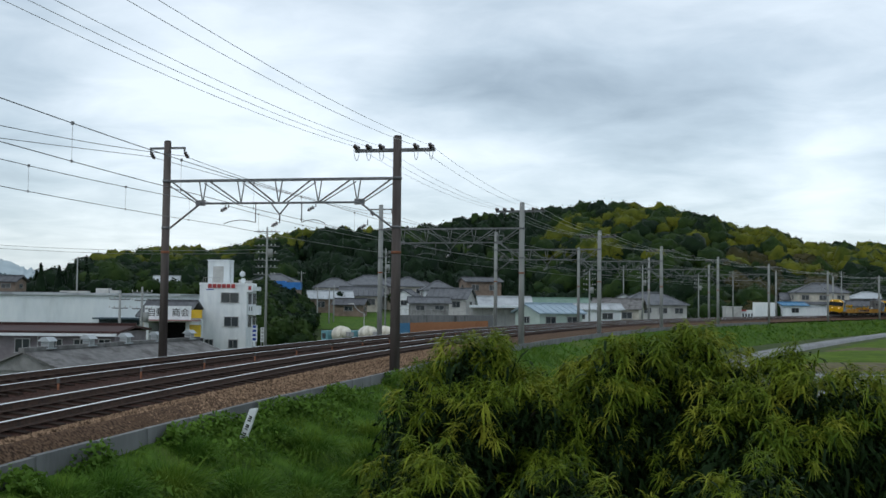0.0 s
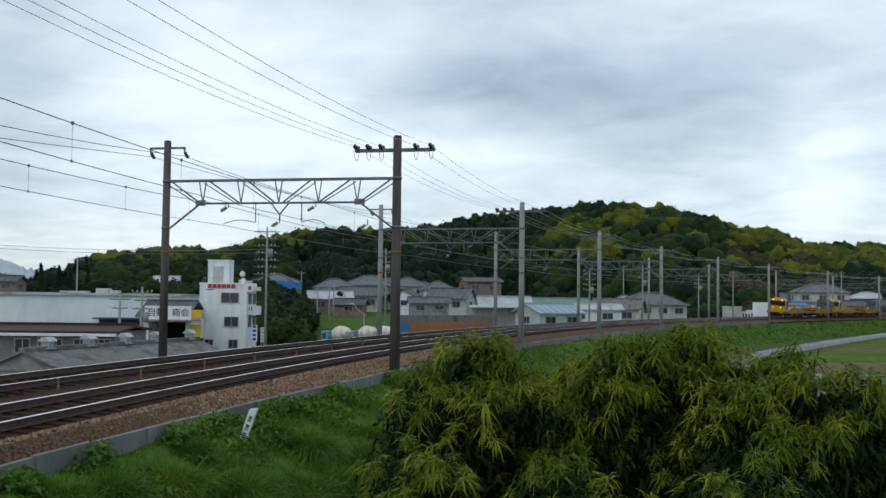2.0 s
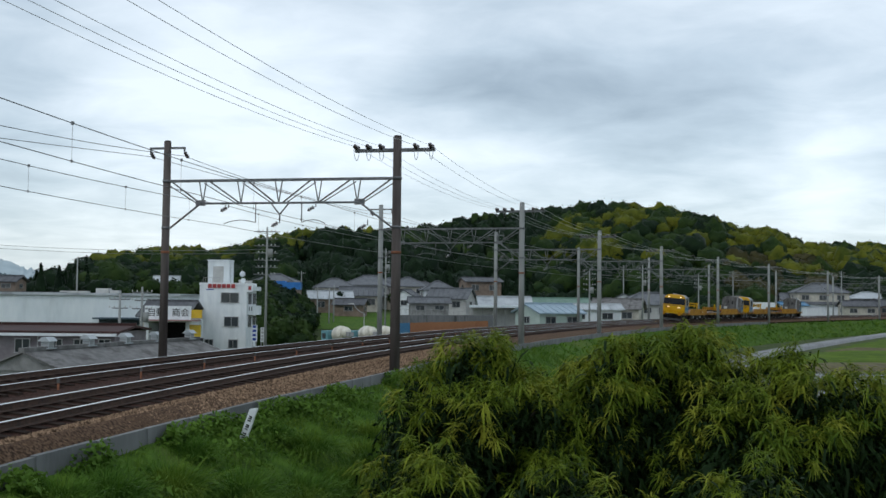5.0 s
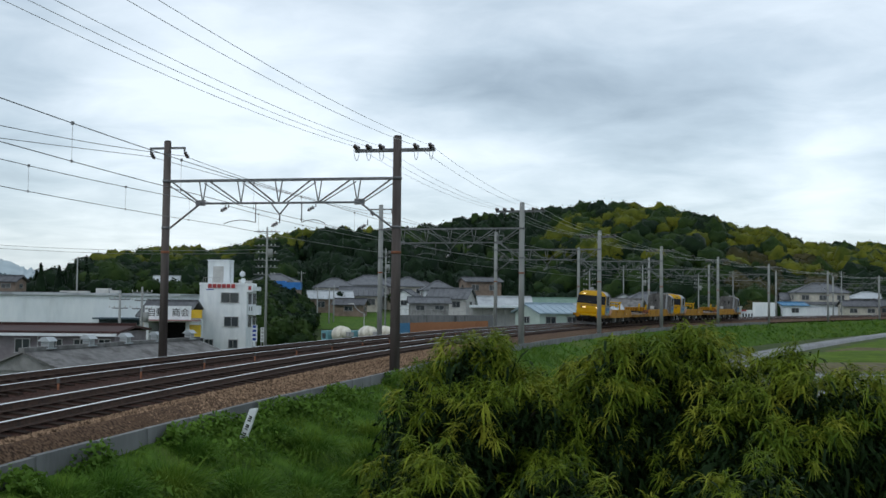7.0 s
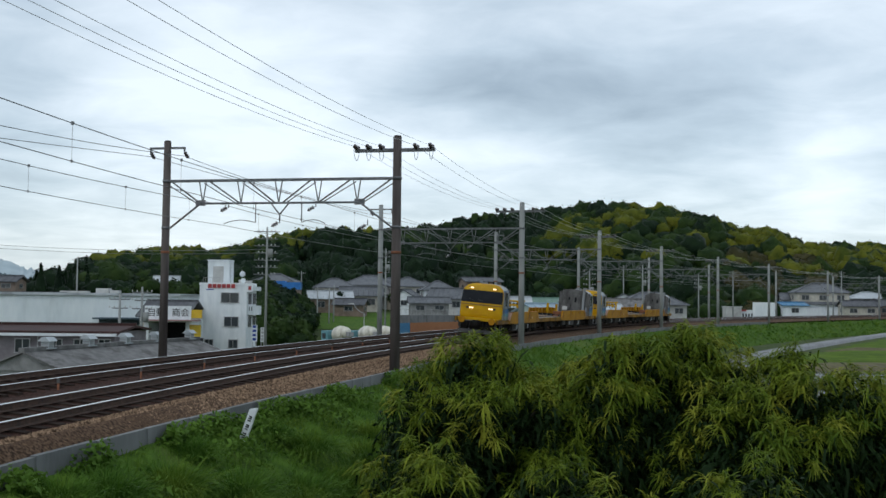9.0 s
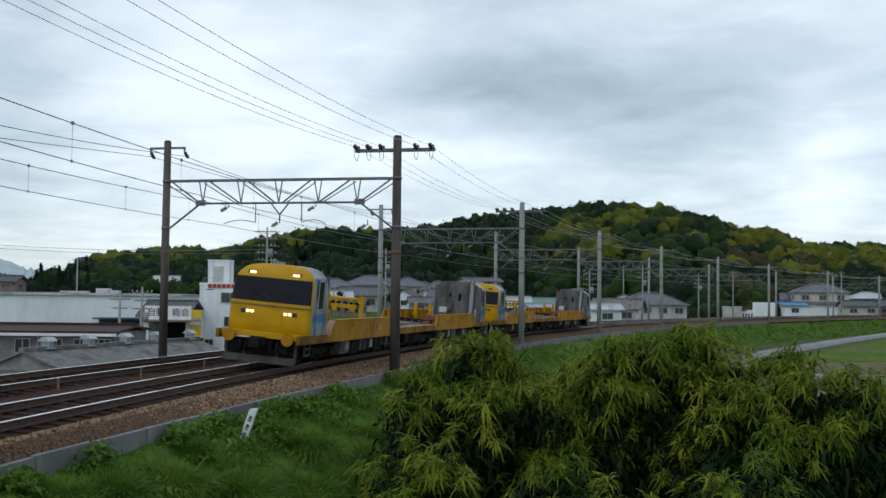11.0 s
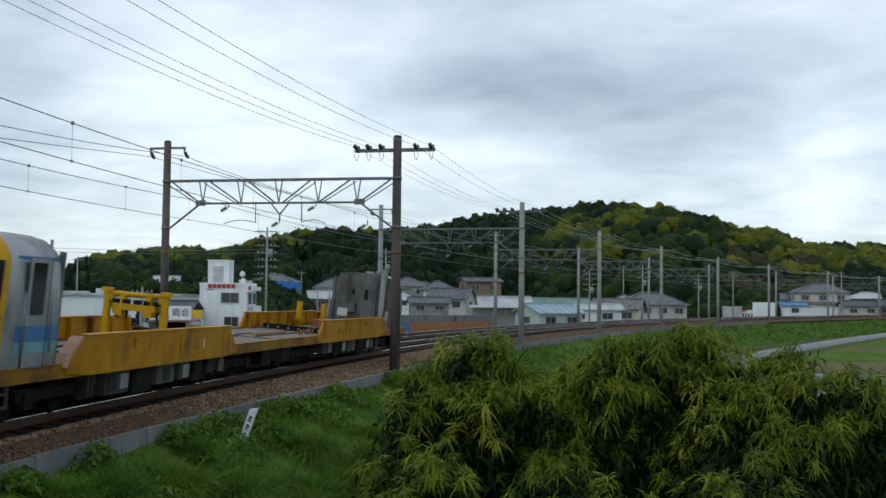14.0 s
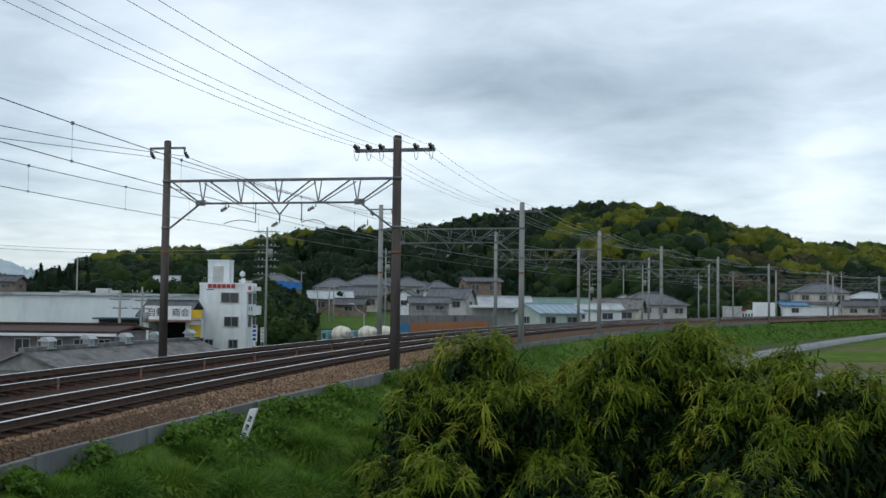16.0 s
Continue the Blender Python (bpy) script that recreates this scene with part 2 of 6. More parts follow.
M_TGREY = surf("grimy_grey_end_wall", (0.055, 0.053, 0.05), (0.135, 0.132, 0.127), 2.2, 0.5, metal=0.2, bump=0.08, dirt=(0.22, 0.215, 0.21), dirt_scale=1.3, dirt_lo=0.5, dirt_hi=0.75, stretch=(1, 1, 0.5))
M_TTEAL = surf("teal_stripe", (0.10, 0.26, 0.30), (0.14, 0.32, 0.36), 3.0, 0.5, bump=0)
M_TBLUE = surf("blue_stripe", (0.03, 0.12, 0.30), (0.05, 0.16, 0.36), 3.0, 0.5, bump=0)
M_TDARK = surf("grimy_underframe", (0.006, 0.0055, 0.005), (0.02, 0.017, 0.015), 4.0, 0.9, bump=0.2, spec=0.15)
M_TUNDER = surf("dusty_equipment_box", (0.014, 0.014, 0.013), (0.13, 0.128, 0.122), 3.0, 0.9, bump=0.15, piece=0.8, spec=0.15)
M_TIMBER = surf("weathered_timber", (0.22, 0.13, 0.075), (0.32, 0.20, 0.12), 3.0, 0.85, bump=0.2, stretch=(0.2, 1, 1))
M_TDECK = surf("worn_deck_plate", (0.12, 0.102, 0.082), (0.20, 0.172, 0.14), 2.0, 0.8, bump=0.2, dirt=(0.14, 0.10, 0.075), dirt_scale=0.8)
M_TGLASS = surf("dark_windscreen", (0.006, 0.007, 0.009), (0.012, 0.014, 0.017), 1.0, 0.06, bump=0, spec=0.14)
M_TPLOUGH = surf("grey_guard_bar", (0.03, 0.03, 0.03), (0.065, 0.063, 0.06), 3.0, 0.7, bump=0.1)
M_LAMP = glow("lit_headlamp", (1.0, 0.74, 0.42), 2.0)
M_PINKPAD = surf("faded_pink_edge", (0.42, 0.24, 0.17), (0.52, 0.31, 0.22), 2.0, 0.8, bump=0.1)
M_TBELT = surf("grimy_belt_ledge", (0.12, 0.06, 0.01), (0.22, 0.12, 0.012), 3.0, 0.6, bump=0.1)
# plants
M_LEAF_BUSH = leafy("chestnut_leaf", (0.040, 0.090, 0.010), (0.185, 0.235, 0.020), 1.0, 0.5, 0.22, patch=(0.25, 0.265, 0.030), patch_scale=0.6)
# Dark copy of the bush leaf: shade inside the crowns as colour.
M_LEAF_DEEP = leafy("shade_dark_leaf", (0.005, 0.015, 0.004), (0.014, 0.031, 0.007), 1.2, 0.5, 0.03)
M_GRASS = leafy("tall_grass", (0.034, 0.09, 0.014), (0.125, 0.24, 0.030), 0.9, 0.5, 0.25, patch=(0.145, 0.225, 0.030), patch_scale=0.45)
M_WEED = leafy("broad_weed_leaf", (0.05, 0.11, 0.014), (0.13, 0.23, 0.035), 0.8, 0.6, 0.3)
M_TREE_DARK = leafy("evergreen_crown", (0.004, 0.012, 0.006), (0.012, 0.028, 0.009), 0.2, 0.25, 0.05)
M_TREE_GREEN = leafy("broadleaf_crown", (0.009, 0.025, 0.007), (0.034, 0.060, 0.012), 0.2, 0.25, 0.12)
M_TREE_YELLOW = leafy("blossoming_crown", (0.036, 0.058, 0.007), (0.150, 0.155, 0.016), 0.2, 0.28, 0.15)
M_TREE_BROWN = leafy("reddish_young_crown", (0.03, 0.032, 0.012), (0.07, 0.06, 0.022), 0.12, 0.45, 0.12)
M_BARK = surf("bark", (0.03, 0.024, 0.018), (0.07, 0.06, 0.045), 6.0, 0.95, bump=0.5)
# Far ridge: haze is put into its pale blue-grey colour.
M_FARHILL = surf("haze_tinted_far_ridge", (0.34, 0.41, 0.44), (0.40, 0.47, 0.50), 0.02, 1.0, bump=0, spec=0.0)

# ---------------------------------------------------------------- mesh helpers


def add_box(bm, c, s, rz=0.0, taper=1.0, m=None):
    """A box of size s centred on c (its top scaled by taper)."""
    x, y, z = s[0] / 2, s[1] / 2, s[2] / 2
    r = Matrix.Rotation(rz, 4, "Z")
    vs = []
    for dz, k in ((-z, 1.0), (z, taper)):
        for dx, dy in ((-x, -y), (x, -y), (x, y), (-x, y)):
            p = Vector(c) + r @ Vector((dx * k, dy * k, dz))
            vs.append(bm.verts.new(m @ p if m else p))
    for f in ((3, 2, 1, 0), (4, 5, 6, 7), (0, 1, 5, 4), (1, 2, 6, 5), (2, 3, 7, 6), (3, 0, 4, 7)):
        bm.faces.new([vs[i] for i in f])
    return vs


def add_tube(bm, a, b, r1, r2=None, n=8, cap=True):
    """A tapered rod from a to b."""
    a, b = Vector(a), Vector(b)
    r2 = r1 if r2 is None else r2
    q = (b - a).to_track_quat("Z", "Y").to_matrix()
    rings = []
    for p, r in ((a, r1), (b, r2)):
        rings.append([bm.verts.new(p + q @ Vector((r * math.cos(t), r * math.sin(t), 0))) for t in [2 * math.pi * i / n for i in range(n)]])
    for i in range(n):
        j = (i + 1) % n
        f = bm.faces.new((rings[0][i], rings[0][j], rings[1][j], rings[1][i]))
        f.smooth = True
    if cap:
        bm.faces.new(rings[0][::-1])
        bm.faces.new(rings[1])


def add_prism(bm, outline, d0, d1, axis="y"):
    """Extrudes a closed outline of (u, v) from d0 to d1 along an axis; u, v are the other two axes in order."""
    def p(u, v, d):
        return {"x": (d, u, v), "y": (u, d, v), "z": (u, v, d)}[axis]
    a = [bm.verts.new(p(u, v, d0)) for u, v in outline]
    b = [bm.verts.new(p(u, v, d1)) for u, v in outline]
    n = len(outline)
    fa, fb = bm.faces.new(a), bm.faces.new(b[::-1])
    fs = [fa, fb]
    for i in range(n):
        j = (i + 1) % n
        fs.append(bm.faces.new((a[j], a[i], b[i], b[j])))
    bmesh.ops.recalc_face_normals(bm, faces=fs)


def bevel(bm, w=0.02, seg=1):
    es = [e for e in bm.edges if len(e.link_faces) == 2 and e.calc_face_angle(0) > 0.6]
    bmesh.ops.bevel(bm, geom=es, offset=w, segments=seg, affect="EDGES", clamp_overlap=True)


def mesh_of(name, bm, material):
    me = bpy.data.meshes.new(name)
    bm.to_mesh(me)
    bm.free()
    me.materials.append(material)
    return me


def part(name, bm, material, parent=None, label="", m=None):
    ob = new(name, mesh_of(name, bm, material) if isinstance(bm, bmesh.types.BMesh) else bm)
    if parent:
        ob.parent = parent
    if m is not None:
        ob.matrix_basis = m
    return tagged(ob, label)


def thing(name, label, category, m=None, group="", kind=""):
    ob = new(name)
    ob.empty_display_size = 0.3
    if m is not None:
        ob.matrix_basis = m
    return tagged(ob, label, category, group, kind)


def boxes(name, material, parent, *items, bev=0.0, label="", m=None):
    """One mesh part out of one or more boxes (centre, size[, rz])."""
    bm = bmesh.new()
    for it in items:
        add_box(bm, *it)
    if bev:
        bevel(bm, bev)
    return part(name, bm, material, parent, label, m)


def rods(name, material, parent, *items, n=8, label="", m=None):
    bm = bmesh.new()
    for it in items:
        add_tube(bm, *it, n=n)
    return part(name, bm, material, parent, label, m)


def raw_mesh(name, verts, faces, material, smooth=False):
    """A mesh out of arrays; faces all of one size."""
    me = bpy.data.meshes.new(name)
    verts, faces = np.asarray(verts, np.float32), np.asarray(faces, np.int32)
    k = faces.shape[1]
    me.vertices.add(len(verts))
    me.vertices.foreach_set("co", verts.ravel())
    me.loops.add(faces.size)
    me.loops.foreach_set("vertex_index", faces.ravel())
    me.polygons.add(len(faces))
    me.polygons.foreach_set("loop_start", np.arange(0, faces.size, k, dtype=np.int32))
    me.polygons.foreach_set("use_smooth", np.full(len(faces), smooth, bool))
    me.update(calc_edges=True)
    me.validate()
    me.materials.append(material)
    return me


# ---------------------------------------------------------------- the line of the railway
CANT = 0.0968 / 1.132
DT = 4.2


def _heading(s):
    s = np.clip(s, -40, 224)
    return math.radians(81.775) - s * 0.003249 + 0.0294e-5 * s ** 2 + 1.7432e-8 * s ** 3


LINE_S = np.arange(-140, 640, 0.25)
LINE_TH = _heading(LINE_S)
LINE_XY = np.cumsum(np.stack([np.cos(LINE_TH), np.sin(LINE_TH)], -1), 0) * 0.25
LINE_XY += np.array((-7.835, 20.0)) - LINE_XY[int(140 / 0.25)]


def on_line(s, lat, z=0.0, cant=False):
    """World place at s metres along the near track, lat metres to its right-hand side, z above the rail."""
    x, y, t = (float(np.interp(s, LINE_S, v)) for v in (LINE_XY[:, 0], LINE_XY[:, 1], LINE_TH))
    if cant:
        lat, z = lat + z * CANT, z - lat * CANT
    return Vector((x + lat * math.sin(t), y - lat * math.cos(t), z))


def line_dir(s):
    return float(np.interp(s, LINE_S, LINE_TH))


def sweep(name, profile, s0, s1, ds, material, wob=0.0, smooth=True, step=None):
    """Sweeps a cross-section of (lat, z), or a function of s that gives it, along the railway."""
    ss = np.arange(s0, s1 + ds / 2, ds) if step is None else np.array(step)
    vs, rng = [], np.random.default_rng(3)
    for s in ss:
        pr = profile(s) if callable(profile) else profile
        for lat, z in pr:
            vs.append(on_line(s, lat, z) + Vector((0, 0, float(rng.normal()) * wob)))
    k = len(pr)
    i = np.arange(len(ss) - 1)[:, None] * k + np.arange(k - 1)[None]
    i = i.ravel()
    return raw_mesh(name, np.array(vs), np.stack([i, i + 1, i + k + 1, i + k], 1)[:, ::-1], material, smooth)


# ---------------------------------------------------------------- ground and hills
RIDGE = ((-40, -0.004), (-23, -0.004), (-20.6, 0.010), (-19, 0.032), (-16, 0.045), (-12.5, 0.045), (-10, 0.055), (-6, 0.067), (-4.5, 0.063), (0, 0.073),
         (3, 0.083), (6, 0.09), (9.5, 0.094), (12, 0.088), (15, 0.074), (17.5, 0.067), (19.5, 0.053), (23, 0.053), (30, 0.05), (42, 0.03))
LOW = -4.5


def ridge_z(az):
    return np.interp(az, [a for a, _ in RIDGE], [v for _, v in RIDGE])


def foot(az):
    """Distance at which the hill begins."""
    return 285 + 20 * np.sin(az * 0.35) - 30 * np.clip((az - 8) / 14, 0, 1)


def ground_z(x, y):
    r = np.hypot(x, y)
    az = np.degrees(np.arctan2(x, y))
    f = foot(az)
    crest = f + 190
    top = ridge_z(az) * crest - 5.5
    u = np.clip((r - f) / (crest - f), 0, 1)
    rise = u * u * (3 - 2 * u)
    back = np.clip((r - crest) / 260, 0, 1)
    front = np.where((y > 0) & (np.abs(az) < 60), 1.0, 0.0) * np.clip((60 - np.abs(az)) / 15, 0, 1)
    apron = np.clip((r - 140) / 130, 0, 1) * 5.5 * np.clip((14 - az) / 14, 0, 1)
    near = np.clip((6 - r) / 4, 0, 1) * 4.5
    bumps = 3.0 * np.sin(x * 0.045 + 1.3) * np.sin(y * 0.04) * rise * (1 - rise) * 2
    low = LOW + 1.25 * np.clip((az - 1.0) / 5.0, 0, 1) * np.where((r > 9) & (np.abs(az) < 120), 1.0, 0.0) * np.clip((r - 9) / 5, 0, 1)
    return low + near + (apron + (top - apron - low) * rise * (1 - back * back * (3 - 2 * back)) + bumps) * front


def build_ground():
    az = np.concatenate([np.linspace(-180, -50, 27)[:-1], np.linspace(-50, 50, 161), np.linspace(50, 180, 27)[1:]])
    rr = np.concatenate([[0.01, 2, 4, 6], np.geomspace(8, 240, 40), np.linspace(250, 800, 64), np.geomspace(850, 4200, 10)])
    A, R = np.meshgrid(np.radians(az), rr)
    x, y = R * np.sin(A) + 0.37, R * np.cos(A) + 0.21
    v = np.stack([x, y, ground_z(x, y)], -1).reshape(-1, 3)
    k = len(az)
    i = (np.arange(len(rr) - 1)[:, None] * k + np.arange(k - 1)[None]).ravel()
    q = np.stack([i, i + 1, i + k + 1, i + k], 1)[:, ::-1]
    me = raw_mesh("ground", v, q, M_GROUND, True)
    me.materials.append(M_HILL)
    rad = R[:-1, :-1].ravel()
    azd = np.degrees(A[:-1, :-1].ravel())
    me.polygons.foreach_set("material_index", ((rad > foot(azd) - 6) & (rad < 900)).astype(np.int32))
    tagged(new("ground", me), "flat farmland and wooded hillside in one sheet", "ground", kind="structure")


build_ground()


def wall_lat(s):
    return 1.62 + 1.05 * min(1.0, max(0.0, (s + 3) / 22.0)) + 0.15 * min(1.0, max(0.0, (s - 19) / 40))


# near shoulder: ballast down to the kerb wall
tagged(new("embankment_bed", sweep("embankment_bed", lambda s: [(-DT - 3.4, -1.0), (-DT - 2.2, -0.32), (-DT - 1.5, -0.07), (-DT + 1.3, -0.31), (-DT / 2, -0.34), (-1.6, -0.065), (1.25, -0.305), (wall_lat(s) - 0.03, -0.64)],
    -110, 560, 1.0, M_BED, 0.012)), "dark oil-stained ballast bed of the double track", "track bed", kind="structure")
tagged(new("embankment_slope", sweep("embankment_slope", lambda s: [(wall_lat(s) - 0.1, -0.8), (wall_lat(s) + 0.4, -0.95), (wall_lat(s) + 2.4, -2.05), (wall_lat(s) + 4.6, -3.5), (wall_lat(s) + 6.6, -4.55), (wall_lat(s) + 8, -4.8)],
    -110, 560, 1.0, M_BANK, 0.05)), "steep green grassy railway embankment", "embankment", kind="structure")
tagged(new("embankment_slope_far", sweep("embankment_slope_far", [(-DT - 3.2, -0.95), (-DT - 5, -2.2), (-DT - 8.6, -4.9)], -110, 560, 1.5, M_BANK, 0.05)),
       "far grassy flank of the embankment", "embankment", kind="structure")
tagged(new("ballast_shoulder", sweep("ballast_shoulder", lambda s: [(1.0, -0.275), (1.3, -0.285), (1.3 + (wall_lat(s) - 1.33) * 0.5, -0.44), (wall_lat(s) - 0.02, -0.60)], -30, 260, 0.5, M_BALLAST, 0.006)),
       "brown crushed-stone ballast shoulder beside the rails", "ballast", kind="structure")


def build_kerb():
    """Low retaining wall of precast panels, each a piece."""
    root = thing("retaining_wall", "low grey concrete retaining wall of stained panels", "wall", kind="structure")
    s, i = -32.0, 0
    rnd = random.Random(5)
    while s < 150:
        ln = 1.95 if s < 60 else 3.9
        a, b = on_line(s, wall_lat(s)), on_line(s + ln, wall_lat(s + ln))
        d = b - a
        bm = bmesh.new()
        add_box(bm, (0, 0, 0), (d.length - 0.02, 0.12, 1.1))
        bevel(bm, 0.012)
        mid = (a + b) / 2
        part("wall_panel", bm, M_CONC, root, m=Matrix.Translation((mid.x, mid.y, -1.03 + rnd.uniform(-0.012, 0.012))) @ Matrix.Rotation(math.atan2(d.y, d.x) + rnd.uniform(-0.004, 0.004), 4, "Z"))
        s += ln


build_kerb()


def rail_mesh(name, lat0, gz, s0, s1):
    """One rail: foot, web and head swept along the curve."""
    pr = [(-0.065, 0), (-0.065, 0.012), (-0.012, 0.03), (-0.012, 0.115), (-0.034, 0.125), (-0.034, 0.15), (-0.028, 0.156), (0.028, 0.156), (0.034, 0.15), (0.034, 0.125), (0.012, 0.115), (0.012, 0.03), (0.065, 0.012), (0.065, 0)]
    ss = np.concatenate([np.arange(s0, 120, 1.0), np.arange(120, s1, 3.0)])
    vs = []
    for s in ss:
        for l, z in pr:
            p = on_line(s, l + lat0, 0)
            vs.append((p.x, p.y, z - 0.156 + gz))
    k = len(pr)
    i = (np.arange(len(ss) - 1)[:, None] * k + np.arange(k - 1)[None]).ravel()
    me = raw_mesh(name, vs, np.stack([i, i + 1, i + k + 1, i + k], 1), M_RAIL, False)
    me.materials.append(M_RAILTOP)
    me.polygons.foreach_set("material_index", np.array([1 if j % (k - 1) in (6, 5, 7) else 0 for j in range(len(me.polygons))], np.int32))
    return me


for track_lat, nm in ((0.0, "near"), (-DT, "far")):
    root = thing("railway_track", "narrow-gauge track with bright worn rail heads and dark sleepers", "railway track", group="tracks of the line", kind="structure")
    for side in (-0.566, 0.566):
        part("rail", rail_mesh("rail", track_lat + side, -side * CANT, -120, 560), None, root, "rusty rail with polished head")
    bm = bmesh.new()
    add_box(bm, (0, 0, 0), (0.24, 2.0, 0.17), taper=0.9)
    bevel(bm, 0.015)
    sl = mesh_of("sleeper", bm, M_SLEEPER)
    for i in range(150):
        s = -14 + i * 0.62
        p = on_line(s, track_lat, -0.252)
        part("sleeper", sl, None, root, m=Matrix.Translation(p) @ Matrix.Rotation(line_dir(s), 4, "Z") @ Matrix.Rotation(CANT, 4, "X"))

# ---------------------------------------------------------------- the rail-carrying work train
SPEED, FRONT0, BRAKE = 17.587, 200.88, 0.0485
UNIT, CAB_TO_CAB, PIVOT, MID = 32.17, 29.30, 4.5, 7.2
CAB_BACK = [0.0]      # how far the cab face stands behind the end beam of the car being built
LEVELS = ((0.98, 1.34, 0.10), (1.10, 1.37, 0.02), (1.30, 1.38, 0.0), (1.90, 1.38, 0.0), (2.02, 1.38, 0.02), (2.70, 1.33, 0.14), (2.82, 1.30, 0.17), (2.95, 1.23, 0.21),
          (3.08, 1.09, 0.29), (3.17, 0.94, 0.39), (3.23, 0.66, 0.52), (3.25, 0.3, 0.64))
PLAN = ((0.20, 1.0), (0.13, 0.996), (0.075, 0.975), (0.04, 0.925), (0.018, 0.81), (0.006, 0.45), (0.0, 0.0))


def level_at(z):
    zs = [l[0] for l in LEVELS]
    return float(np.interp(z, zs, [l[1] for l in LEVELS])), float(np.interp(z, zs, [l[2] for l in LEVELS])) + CAB_BACK[0]


def cab_point(z, c, out=0.0):
    """A place on the cab's front shell: c from -6 to 6 round the plan; x points out of the cab's face, 0 at mid-car."""
    w, f = level_at(z)
    u, k = (float(np.interp(abs(c), range(7), [PLAN[6 - i][j] for i in range(7)])) for j in (0, 1))
    return Vector((MID - (f + u * (1 if w > 0.9 else 0.6 + 0.4 * w)) + out * (1.0 - 0.7 * abs(c) / 6), math.copysign(k * w + out * abs(c) / 6, c), z))


def shell(zs, cs, out=0.0):
    bm = bmesh.new()
    g = [[bm.verts.new(cab_point(z, c, out)) for c in cs] for z in zs]
    for i in range(len(zs) - 1):
        for j in range(len(cs) - 1):
            f = bm.faces.new((g[i][j], g[i][j + 1], g[i + 1][j + 1], g[i + 1][j]))
            f.smooth = True
    return bm, g


def thick(bm, t):
    bmesh.ops.recalc_face_normals(bm, faces=bm.faces)
    bmesh.ops.solidify(bm, geom=list(bm.faces), thickness=t)


def cab_parts(car, lit, lead):
    CB = 1.85 if lead else 1.52      # depth of the cab
    X = lambda u: MID - u
    zs = [l[0] for l in LEVELS]
    bm, g = shell(zs, [c * 0.5 for c in range(-12, 13)])
    bm.faces.new(g[-1])
    front = part("cab_front", bm, M_TYEL, car, "bright yellow rounded cab front")
    # stainless sides and roof behind the yellow nose
    bm = bmesh.new()
    prof = [(s * l[1], l[0]) for s in (-1, 1) for l in (LEVELS if s < 0 else LEVELS[::-1])]
    for u0, u1 in ((None, CB),):
        a = [bm.verts.new((cab_point(z, math.copysign(6, y))[0], y, z)) for y, z in prof]
        b = [bm.verts.new((X(u1), y, z)) for y, z in prof]
        for i in range(len(prof) - 1):
            f = bm.faces.new((a[i], a[i + 1], b[i + 1], b[i]))
            f.smooth = True
        bmesh.ops.recalc_face_normals(bm, faces=bm.faces)
    side = part("cab_side", bm, M_TSTEEL, car, "dull stainless steel cab sides")
    bm = bmesh.new()
    add_prism(bm, prof, X(CB), X(CB + 0.05), "x")
    back = part("cab_back_wall", bm, M_TGREY, car, "grimy grey flat end wall of the cab")
    boxes("wall_rib", M_TGREY, back, ((X(CB + 0.080), -1.30, 2.0), (0.06, 0.10, 2.0)), ((X(CB + 0.080), 1.30, 2.0), (0.06, 0.10, 2.0)), ((X(CB + 0.080), 0, 2.78), (0.05, 2.5, 0.05)), bev=0.01)
    boxes("end_door", M_TGREY, back, ((X(CB + 0.070), -0.25, 2.05), (0.05, 0.62, 1.55)), bev=0.01, label="grey end door")
    boxes("door_window", M_TGLASS, back, ((X(CB + 0.100), -0.12, 2.35), (0.02, 0.16, 0.42)))
    boxes("end_window", M_TGLASS, back, ((X(CB + 0.075), 0.45, 2.42), (0.03, 0.12, 0.2)))
    boxes("vent_box", M_TGREY, back, ((X(CB + 0.150), 0.55, 1.75), (0.16, 0.5, 0.35)), bev=0.02)
    bm = bmesh.new()
    for i in range(7):
        add_box(bm, (X(CB + 0.170), 0.85, 1.3 + i * 0.26), (0.03, 0.34, 0.025))
    for y in (0.68, 1.02):
        add_box(bm, (X(CB + 0.170), y, 2.15), (0.035, 0.035, 2.1))
    part("ladder", bm, M_TGREY, car, "steel ladder")
    bm = bmesh.new()
    add_box(bm, (X(CB + 0.17), -0.85, 2.12 if lead else 2.25), (0.22, 0.2, 2.1 if lead else 2.4))
    bevel(bm, 0.03)
    part("exhaust_duct", bm, M_TSTEEL, car, "tall boxed pale grey exhaust duct")
    # windscreen
    bm, _ = shell((2.02, 2.1, 2.4, 2.6, 2.70, 2.79), [c * 0.5 for c in range(-8, 9)], 0.012)
    glass = part("windscreen", bm, M_TGLASS, car, "wide dark windscreen")
    bm = bmesh.new()
    for y in (-0.5, 0.42):
        add_tube(bm, cab_point(2.04, y, 0.03), cab_point(2.26, y - 0.9, 0.03), 0.012, n=5)
    part("wiper", bm, M_INK, glass)
    # belt line, panel seams
    bm, _ = shell((1.86, 1.93), [c * 0.5 for c in range(-10, 11)], 0.014)
    part("belt_moulding", bm, M_TBELT, front, "scuffed ridge below the windscreen")
    boxes("hatch", M_TYEL, front, ((X(CAB_BACK[0] - 0.008), 0.18, 1.5), (0.02, 0.55, 0.42)), bev=0.008)
    # lamps
    lamp = M_LAMP if lit else M_TUNDER
